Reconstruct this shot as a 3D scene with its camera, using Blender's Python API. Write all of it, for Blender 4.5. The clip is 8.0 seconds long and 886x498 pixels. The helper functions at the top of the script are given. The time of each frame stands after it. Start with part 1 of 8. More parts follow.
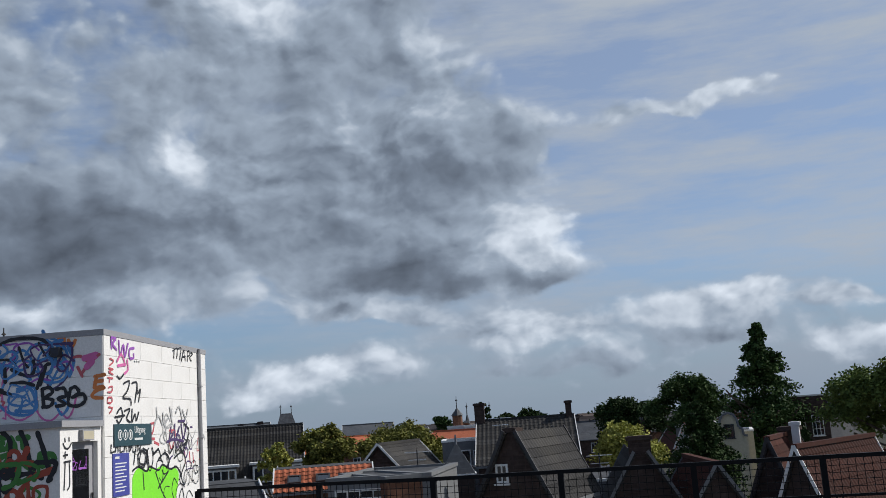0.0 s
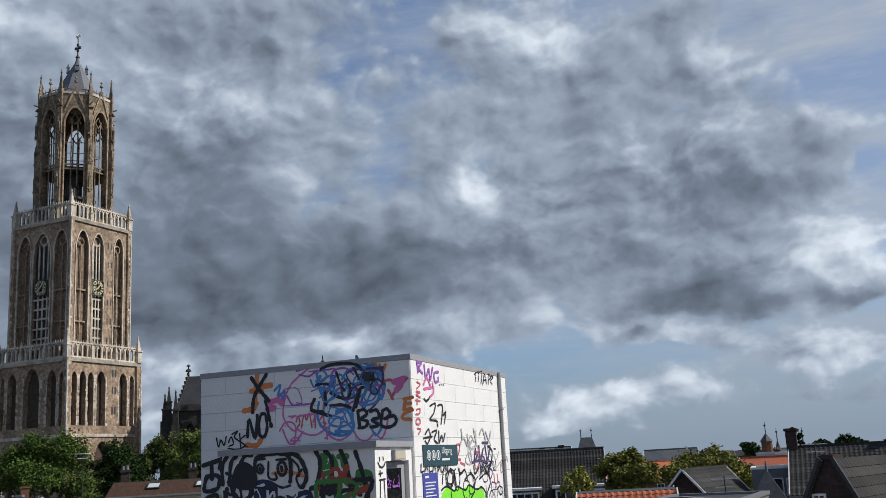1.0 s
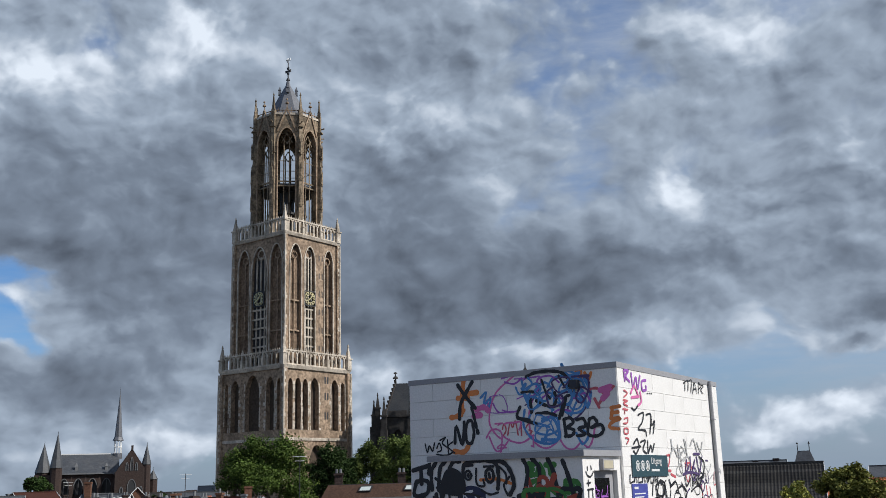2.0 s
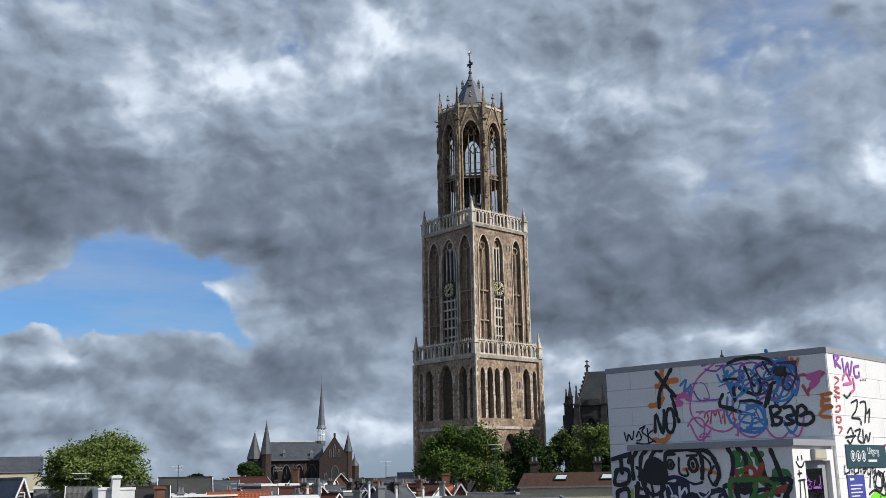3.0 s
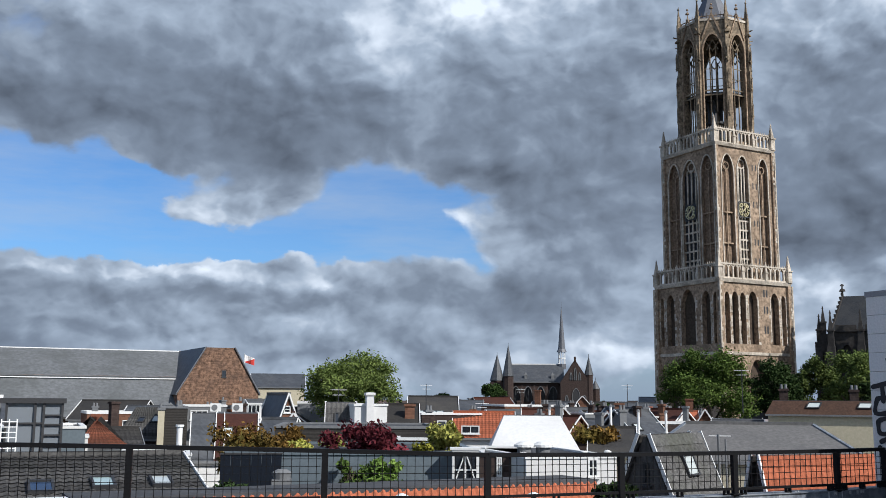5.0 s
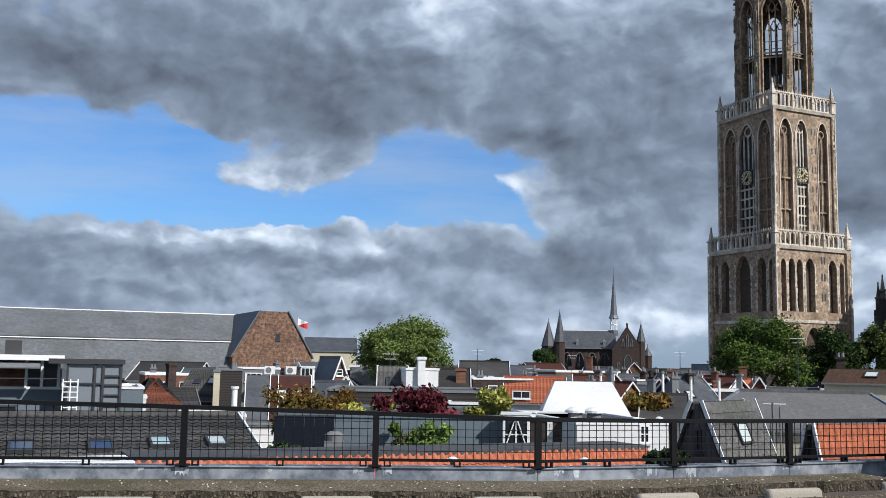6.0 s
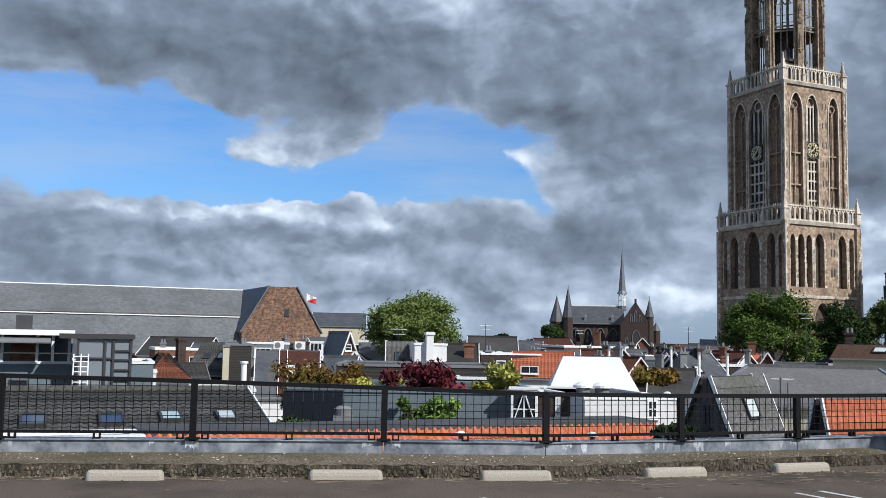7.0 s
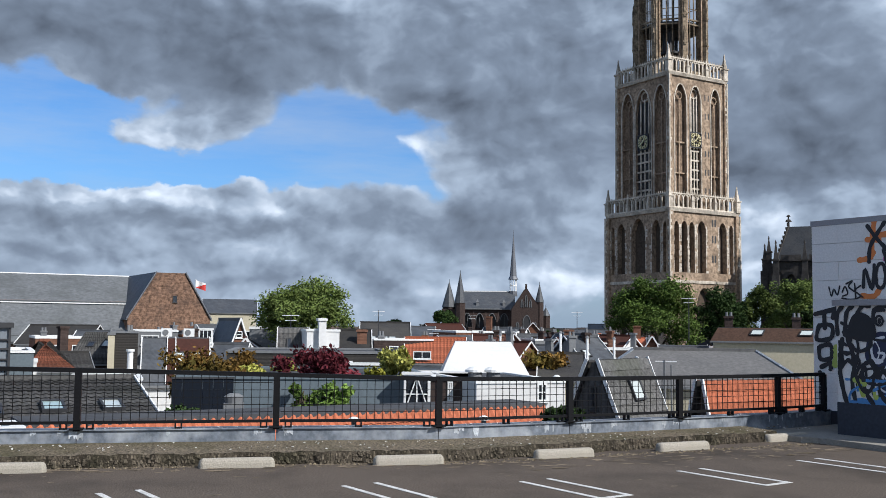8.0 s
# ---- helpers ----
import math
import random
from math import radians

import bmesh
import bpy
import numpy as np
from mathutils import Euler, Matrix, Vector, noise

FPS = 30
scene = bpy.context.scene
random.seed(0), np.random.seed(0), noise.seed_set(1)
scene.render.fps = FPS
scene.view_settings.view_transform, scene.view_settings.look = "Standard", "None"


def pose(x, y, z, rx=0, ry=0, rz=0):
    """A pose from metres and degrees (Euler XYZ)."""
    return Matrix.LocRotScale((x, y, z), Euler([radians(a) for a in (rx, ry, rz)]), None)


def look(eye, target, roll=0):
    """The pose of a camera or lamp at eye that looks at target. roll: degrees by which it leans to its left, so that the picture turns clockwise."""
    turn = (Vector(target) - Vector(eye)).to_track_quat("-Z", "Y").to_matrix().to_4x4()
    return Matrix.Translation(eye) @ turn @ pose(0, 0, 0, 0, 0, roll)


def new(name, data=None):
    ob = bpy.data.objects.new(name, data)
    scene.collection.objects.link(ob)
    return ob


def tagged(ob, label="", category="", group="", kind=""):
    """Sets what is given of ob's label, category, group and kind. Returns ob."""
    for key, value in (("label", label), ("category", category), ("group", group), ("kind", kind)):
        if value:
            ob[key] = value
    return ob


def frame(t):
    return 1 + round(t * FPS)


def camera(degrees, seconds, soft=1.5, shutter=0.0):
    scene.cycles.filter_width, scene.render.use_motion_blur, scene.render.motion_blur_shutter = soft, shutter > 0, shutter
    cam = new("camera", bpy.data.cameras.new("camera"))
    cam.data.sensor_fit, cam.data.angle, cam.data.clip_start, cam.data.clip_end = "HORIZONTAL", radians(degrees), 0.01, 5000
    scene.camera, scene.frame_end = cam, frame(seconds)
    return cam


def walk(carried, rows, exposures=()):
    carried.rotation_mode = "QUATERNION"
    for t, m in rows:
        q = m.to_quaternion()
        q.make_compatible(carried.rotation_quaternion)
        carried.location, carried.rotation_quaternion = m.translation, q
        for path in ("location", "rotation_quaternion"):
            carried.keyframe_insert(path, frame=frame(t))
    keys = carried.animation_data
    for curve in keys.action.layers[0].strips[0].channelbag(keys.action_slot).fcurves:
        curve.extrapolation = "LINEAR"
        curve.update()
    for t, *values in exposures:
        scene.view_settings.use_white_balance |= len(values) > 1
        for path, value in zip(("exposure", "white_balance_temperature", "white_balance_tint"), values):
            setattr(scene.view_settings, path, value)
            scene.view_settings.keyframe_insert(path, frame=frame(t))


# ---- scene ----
cam = camera(48.18, 8.0, soft=0.6)
# seconds, eye x y z, yaw, pitch, roll
ROWS = [
    (0.0, 0.117, 0.036, 1.885, 3.90, 9.90, -3.98),
    (0.5, 0.109, 0.032, 1.854, 13.50, 11.42, -3.85),
    (1.0, 0.107, 0.047, 1.860, 20.90, 12.30, -3.11),
    (1.5, 0.079, 0.068, 1.863, 26.59, 12.86, -2.39),
    (2.0, 0.031, 0.083, 1.862, 32.68, 13.24, -1.63),
    (3.5, -0.014, -0.077, 1.850, 48.38, 12.06, -0.81),
    (4.0, -0.027, -0.064, 1.837, 52.27, 10.93, -0.39),
    (4.5, -0.035, -0.047, 1.836, 55.12, 9.80, 0.01),
    (5.0, -0.044, -0.040, 1.829, 57.66, 8.59, 0.43),
    (6.5, -0.098, 0.004, 1.816, 61.20, 5.79, 1.05),
    (7.0, -0.092, 0.001, 1.812, 61.11, 5.14, 1.04),
    (7.5, -0.056, -0.015, 1.815, 59.81, 4.70, 0.86),
    (8.0, -0.080, -0.017, 1.810, 54.89, 4.41, 0.65),
]
walk(cam, [(t, pose(x, y, z, 90 + pitch, 0, yaw) @ pose(0, 0, 0, 0, 0, roll)) for t, x, y, z, yaw, pitch, roll in ROWS], exposures=[(0.0, -0.13, 6420, 10), (2.0, -0.02, 6380, 10), (5.0, 0.16, 6240, 10), (8.0, 0.27, 6150, 10)])
GROUND = -12.5

# ---- sun and sky ----
SUN = Vector((0.74, 0.25, 0.63)).normalized()
lamp = bpy.data.lights.new("sun", "SUN")
lamp.energy, lamp.angle, lamp.color = 4.5, radians(0.6), (1.0, 0.955, 0.89)
new("sun", lamp).matrix_world = look(SUN * 300, (0, 0, 0))

world = bpy.data.worlds.new("sky")
scene.world = world
world.use_nodes = True
WN, WL = world.node_tree.nodes, world.node_tree.links
WN.clear()


def wire(tree_links, node, index, value):
    """Feed a socket or a number into an input."""
    if isinstance(value, bpy.types.NodeSocket):
        tree_links.new(value, node.inputs[index])
    elif value is not None:
        node.inputs[index].default_value = value


def wm(op, a, b=None, c=None, clamp=False):
    n = WN.new("ShaderNodeMath")
    n.operation, n.use_clamp = op, clamp
    for i, v in enumerate((a, b, c)):
        wire(WL, n, i, v)
    return n.outputs[0]


def wv(op, a, b=None):
    n = WN.new("ShaderNodeVectorMath")
    n.operation = op
    wire(WL, n, 0, a)
    wire(WL, n, 1, b)
    return n.outputs["Value"] if op in ("DOT_PRODUCT", "LENGTH") else n.outputs[0]


def wnoise(vec, scale, detail, rough=0.55):
    n = WN.new("ShaderNodeTexNoise")
    n.inputs["Scale"].default_value, n.inputs["Detail"].default_value, n.inputs["Roughness"].default_value = scale, detail, rough
    WL.new(vec, n.inputs["Vector"])
    return n


def wmix(fac, a, b):
    n = WN.new("ShaderNodeMix")
    n.data_type = "RGBA"
    wire(WL, n, 0, fac)
    wire(WL, n, 6, a)
    wire(WL, n, 7, b)
    return n.outputs[2]


def build_sky():
    coord = WN.new("ShaderNodeTexCoord")
    way = wv("NORMALIZE", coord.outputs["Generated"])
    sep = WN.new("ShaderNodeSeparateXYZ")
    WL.new(way, sep.inputs[0])
    az = wm("MULTIPLY", wm("ARCTAN2", wm("MULTIPLY", sep.outputs[0], -1.0), sep.outputs[1]), 57.2958)
    el = wm("MULTIPLY", wm("ARCSINE", sep.outputs[2]), 57.2958)
    flat = WN.new("ShaderNodeCombineXYZ")
    WL.new(az, flat.inputs[0])
    tall = wm("MULTIPLY", el, 1.4)
    WL.new(tall, flat.inputs[1])
    p = flat.outputs[0]
    place = WN.new("ShaderNodeCombineXYZ")
    WL.new(az, place.inputs[0])
    WL.new(el, place.inputs[1])
    # ragged edges
    warp = wv("SUBTRACT", wnoise(p, 0.16, 6, 0.52).outputs["Color"], (0.5, 0.5, 0.5))
    q = wv("ADD", place.outputs[0], wv("MULTIPLY", warp, (8.0, 4.5, 0.0)))
    fine = wv("ADD", p, wv("MULTIPLY", warp, (3.0, 3.0, 0.0)))

    def puffs(vec, scale, detail):
        """Heaped round lumps, larger and smaller."""
        n = WN.new("ShaderNodeTexVoronoi")
        n.feature = "SMOOTH_F1"
        n.inputs["Scale"].default_value, n.inputs["Detail"].default_value, n.inputs["Roughness"].default_value = scale, detail, 0.52
        n.inputs["Smoothness"].default_value = 0.7
        WL.new(vec, n.inputs["Vector"])
        return wm("SUBTRACT", 1.0, n.outputs["Distance"])

    sunward = (-0.55, 0.75, 0.0)
    h0 = puffs(fine, 0.27, 3.6)
    h1 = puffs(wv("ADD", fine, sunward), 0.27, 3.6)
    n0 = wnoise(fine, 0.10, 6, 0.5).outputs[0]
    n3 = wnoise(fine, 0.11, 6, 0.48).outputs[0]
    n1 = wnoise(wv("ADD", fine, (-1.4, 1.9, 0.0)), 0.11, 6, 0.48).outputs[0]
    n2 = wnoise(wv("ADD", fine, (40.0, 9.0, 0.0)), 0.06, 3, 0.5).outputs[0]
    cover, glow = [], []

    def cloud(a, e, ra, re, thick, light):
        d = wv("MULTIPLY", wv("SUBTRACT", q, (a, e, 0.0)), (1 / ra, 1 / re, 0.0))
        g = wm("EXPONENT", wm("MULTIPLY", wv("DOT_PRODUCT", d, d), -1.0))
        cover.append(wm("MULTIPLY", g, thick))
        if light:
            glow.append(wm("MULTIPLY", g, light))

    # bearing, height, half widths in degrees, thickness, brightness
    cloud(47.0, 21.0, 40.0, 16.0, 1.0, 0.0)
    cloud(62.0, 4.0, 34.0, 3.6, 0.7, 0.04)
    cloud(26.0, 6.0, 14.0, 4.0, 0.6, 0.06)
    cloud(12.0, 15.0, 13.0, 8.0, 0.7, 0.04)
    # two unseen dark clouds behind the view, added to weaken the fill light
    cloud(150.0, 20.0, 60.0, 40.0, 0.6, -0.3)
    cloud(-110.0, 20.0, 60.0, 40.0, 0.5, -0.3)
    cloud(78.2, 15.3, 10.3, 2.4, 0.90, -0.30)
    cloud(67.8, 15.0, 7.6, 2.4, 0.90, -0.28)
    cloud(75.4, 19.8, 11.4, 2.3, 0.60, -0.05)
    cloud(61.0, 20.5, 3.1, 2.0, 0.60, 0.28)
    cloud(65.3, 18.4, 4.0, 2.0, 0.50, -0.10)
    cloud(79.4, 10.8, 7.8, 1.8, -2.60, 0.00)
    cloud(59.8, 11.2, 4.7, 2.3, -2.40, 0.00)
    cloud(70.2, 8.6, 9.7, 0.8, -1.90, 0.00)
    cloud(62.4, 8.6, 4.9, 0.7, -1.00, 0.00)
    cloud(69.3, 11.1, 4.2, 1.2, 2.30, 0.38)
    cloud(74.0, 12.4, 3.2, 0.8, -1.30, 0.00)
    cloud(72.4, 10.3, 1.9, 1.0, 0.80, 0.10)
    cloud(78.6, 7.2, 5.3, 0.7, 1.40, 0.45)
    cloud(70.7, 7.2, 4.8, 0.6, 1.40, 0.40)
    cloud(65.0, 6.6, 3.3, 0.6, 1.00, 0.20)
    cloud(74.6, 4.4, 13.2, 2.3, 1.30, -0.02)
    cloud(72.2, 5.6, 8.2, 0.5, 0.30, -0.14)
    cloud(77.5, 3.4, 6.0, 0.5, 0.00, -0.10)
    cloud(65.9, 4.1, 1.9, 0.7, 0.00, 0.15)
    cloud(75.5, 4.0, 1.8, 0.5, 0.00, 0.12)
    cloud(69.9, 2.0, 16.0, 1.3, 0.80, 0.05)
    cloud(56.5, 10.8, 2.0, 1.0, 1.20, 0.35)
    cloud(51.9, 8.9, 4.9, 1.1, 0.80, 0.22)
    cloud(53.8, 6.4, 6.5, 1.3, 0.80, -0.22)
    cloud(52.1, 14.5, 6.6, 4.2, 0.90, -0.16)
    cloud(49.0, 2.8, 3.8, 1.0, 0.60, 0.28)
    cloud(34.8, 15.4, 3.6, 3.6, 0.80, -0.14)
    cloud(35.1, 20.4, 4.2, 2.0, 0.50, 0.12)
    cloud(36.7, 6.4, 2.5, 0.8, 0.60, 0.35)
    cloud(35.2, 9.0, 3.6, 1.6, 0.80, -0.22)
    cloud(37.4, 3.7, 1.7, 0.7, 0.00, 0.30)
    cloud(56.3, 22.7, 3.1, 1.6, 0.50, 0.38)
    cloud(60.8, 24.0, 4.1, 2.0, 0.40, 0.22)
    cloud(68.5, 23.2, 6.4, 2.0, 0.40, 0.05)
    cloud(46.9, 25.2, 2.8, 1.3, 0.00, 0.32)
    cloud(51.2, 15.7, 5.8, 3.6, 0.80, -0.14)
    cloud(31.1, 11.0, 7.5, 2.6, 0.80, -0.27)
    cloud(29.0, 17.4, 1.4, 1.1, 0.30, 0.32)
    cloud(29.9, 20.8, 6.0, 2.0, 0.30, 0.10)
    cloud(35.7, 22.7, 3.3, 2.0, 0.00, 0.15)
    cloud(26.6, 7.8, 3.6, 0.5, 0.30, 0.25)
    cloud(29.5, 11.4, 9.3, 2.3, 0.80, -0.20)
    cloud(42.4, 11.8, 4.4, 2.6, 0.00, -0.20)
    cloud(19.1, 16.1, 1.7, 1.3, 0.00, 0.25)
    cloud(15.1, 24.3, 3.7, 2.0, 0.40, 0.30)
    cloud(12.0, 21.4, 2.6, 1.3, 0.00, -0.15)
    cloud(3.8, 17.1, 2.6, 2.0, 0.50, 0.30)
    cloud(11.0, 15.3, 4.6, 2.6, 0.50, 0.05)
    cloud(14.7, 10.2, 4.7, 1.0, 0.60, -0.12)
    cloud(6.6, 8.6, 3.3, 1.0, 1.00, -0.28)
    cloud(10.3, 7.0, 1.5, 0.4, 0.90, -0.25)
    cloud(27.6, 7.7, 8.2, 0.8, 0.30, 0.18)
    cloud(47.8, 25.0, 3.2, 1.3, 0.00, 0.30)
    cloud(15.1, 5.2, 6.1, 1.3, -0.80, 0.00)
    cloud(38.0, 27.0, 11.0, 5.0, 0.60, 0.00)
    cloud(45.0, 9.0, 7.0, 4.0, 0.55, 0.00)
    cloud(40.0, 19.0, 9.0, 4.0, 0.40, 0.00)
    cloud(50.0, 22.5, 7.0, 2.6, 0.10, 0.16)
    cloud(35.0, 19.0, 4.0, 2.6, 0.10, 0.12)
    cloud(49.5, 10.5, 4.4, 2.6, 0.40, -0.22)
    cloud(51.0, 5.0, 4.0, 1.2, 0.30, -0.12)
    cloud(-1.9, 9.8, 3.9, 2.0, 1.00, 0.42)
    cloud(-1.1, 7.9, 4.2, 0.7, 0.90, -0.30)
    cloud(6.8, 8.6, 3.3, 0.9, 1.00, -0.28)
    cloud(5.6, 6.4, 2.0, 0.8, 0.80, 0.10)
    cloud(-12.3, 5.3, 3.8, 1.1, 1.30, 0.42)
    cloud(-11.8, 3.8, 3.8, 0.6, 0.90, -0.05)
    cloud(-1.2, 4.7, 5.7, 1.3, 1.30, 0.38)
    cloud(-1.0, 2.7, 6.0, 0.6, 0.80, -0.05)
    cloud(11.0, 3.5, 3.5, 1.0, 1.20, 0.45)
    cloud(15.1, 2.5, 1.9, 0.7, 0.80, 0.30)
    cloud(-18.4, 5.3, 1.9, 0.5, 0.80, 0.30)
    cloud(-18.5, 3.4, 1.9, 0.8, 1.00, 0.35)
    cloud(-9.5, 17.0, 5.9, 0.7, 0.90, 0.25)
    cloud(-13.7, 17.4, 2.1, 0.8, 0.60, 0.10)
    cloud(6.5, 13.7, 10.0, 4.2, 0.80, -0.02)
    cloud(2.9, 15.7, 5.0, 2.3, 0.40, -0.10)
    cloud(18.2, 15.3, 1.9, 2.0, 0.00, 0.20)
    cloud(7.6, 22.4, 5.8, 2.0, 0.50, -0.08)
    cloud(3.1, 22.1, 2.1, 1.6, 0.00, 0.22)
    cloud(24.1, 11.3, 6.1, 2.0, 0.50, -0.20)
    cloud(25.5, 17.1, 4.5, 3.9, 0.00, -0.12)
    cloud(-11.5, 12.0, 7.1, 3.6, -1.10, 0.00)
    cloud(-9.3, 20.8, 8.1, 2.6, -1.00, 0.00)
    cloud(8.6, 5.3, 2.3, 0.5, -0.80, 0.00)

    def total(parts):
        s = parts[0]
        for v in parts[1:]:
            s = wm("ADD", s, v)
        return s

    mass = wm("ADD", wm("ADD", wm("MULTIPLY", wm("SUBTRACT", n0, 0.5), 1.5), wm("MULTIPLY", wm("SUBTRACT", h0, 0.5), 0.9)), wm("ADD", total(cover), -0.05))
    ramp = WN.new("ShaderNodeMapRange")
    ramp.interpolation_type = "SMOOTHERSTEP"
    WL.new(mass, ramp.inputs[0])
    ramp.inputs[1].default_value, ramp.inputs[2].default_value = -0.18, 0.60
    # lit and shaded sides of the heaps, more so in thin and bright cloud than under the thick grey
    bright = wm("SMOOTH_MAX", wm("ADD", wm("MULTIPLY", total(glow), 0.80), 0.44), 0.20, 0.25)
    crisp = wm("ADD", wm("MULTIPLY", bright, 0.6, clamp=True), 0.22)
    relief = wm("ADD", wm("MULTIPLY", wm("SUBTRACT", h0, h1), crisp), wm("MULTIPLY", wm("SUBTRACT", n3, n1), 0.62))
    broad = wm("MULTIPLY", wm("SUBTRACT", n2, 0.5), 0.4)
    rim = WN.new("ShaderNodeMapRange")
    WL.new(mass, rim.inputs[0])
    rim.inputs[1].default_value, rim.inputs[2].default_value, rim.inputs[3].default_value, rim.inputs[4].default_value = 0.25, 1.15, 0.16, 0.0
    # unseen sky above the view is darkened to lower the fill light
    overhead_dim = WN.new("ShaderNodeMapRange")
    WL.new(el, overhead_dim.inputs[0])
    overhead_dim.inputs[1].default_value, overhead_dim.inputs[2].default_value, overhead_dim.inputs[3].default_value, overhead_dim.inputs[4].default_value = 28.0, 50.0, 0.0, -0.22
    shine = wm("ADD", wm("ADD", wm("ADD", bright, overhead_dim.outputs[0]), relief), wm("ADD", broad, rim.outputs[0]), clamp=True)
    tone = WN.new("ShaderNodeValToRGB")
    WL.new(shine, tone.inputs[0])
    e = tone.color_ramp.elements
    e[0].position, e[0].color = 0.0, (0.086, 0.105, 0.138, 1)
    e[1].position, e[1].color = 1.0, (0.80, 0.87, 0.96, 1)
    m = e.new(0.35)
    m.color = (0.195, 0.238, 0.305, 1)
    m = e.new(0.62)
    m.color = (0.355, 0.425, 0.52, 1)
    # thin high streaks over the blue
    streak = wnoise(wv("MULTIPLY", wv("ADD", p, wv("MULTIPLY", p, (0.0, 0.0, 0.0))), (0.35, 1.3, 1.0)), 0.16, 6, 0.62).outputs[0]
    veil = wm("MULTIPLY", wm("SUBTRACT", streak, 0.40), 2.2, clamp=True)
    east = WN.new("ShaderNodeMapRange")
    WL.new(az, east.inputs[0])
    east.inputs[1].default_value, east.inputs[2].default_value, east.inputs[3].default_value, east.inputs[4].default_value = 5.0, 60.0, 0.95, 0.6
    veil = wm("MULTIPLY", veil, east.outputs[0])
    thin = WN.new("ShaderNodeMapRange")
    WL.new(az, thin.inputs[0])
    thin.inputs[1].default_value, thin.inputs[2].default_value, thin.inputs[3].default_value, thin.inputs[4].default_value = 0.0, 50.0, 0.5, 0.0
    veil = wm("ADD", veil, thin.outputs[0], clamp=True)
    air = WN.new("ShaderNodeTexSky")
    air.sky_type, air.sun_disc = "NISHITA", False
    air.sun_elevation, air.sun_rotation = math.asin(SUN.z), math.atan2(SUN.x, SUN.y)
    air.air_density, air.dust_density, air.ozone_density = 1.0, 0.6, 2.0
    blue = wv("MULTIPLY", air.outputs[0], (0.56, 0.82, 1.12))
    tint = wmix(veil, blue, (4.4, 4.95, 5.7, 1))
    near_ground = WN.new("ShaderNodeMapRange")
    WL.new(el, near_ground.inputs[0])
    near_ground.inputs[1].default_value, near_ground.inputs[2].default_value, near_ground.inputs[3].default_value, near_ground.inputs[4].default_value = 0.0, 8.0, 0.85, 0.0
    tint = wmix(near_ground.outputs[0], tint, (2.6, 3.25, 4.2, 1))
    ten = wv("MULTIPLY", tone.outputs[0], (10.0, 10.0, 10.0))
    col = wmix(ramp.outputs[0], tint, ten)
    # below the horizon the ground's dull light
    low = WN.new("ShaderNodeMapRange")
    WL.new(el, low.inputs[0])
    low.inputs[1].default_value, low.inputs[2].default_value = -1.5, -0.2
    col = wmix(low.outputs[0], (2.2, 2.2, 2.1, 1), col)
    bg = WN.new("ShaderNodeBackground")
    bg.inputs[1].default_value = 0.1
    WL.new(col, bg.inputs[0])
    out = WN.new("ShaderNodeOutputWorld")
    WL.new(bg.outputs[0], out.inputs[0])


build_sky()

# ---- materials ----


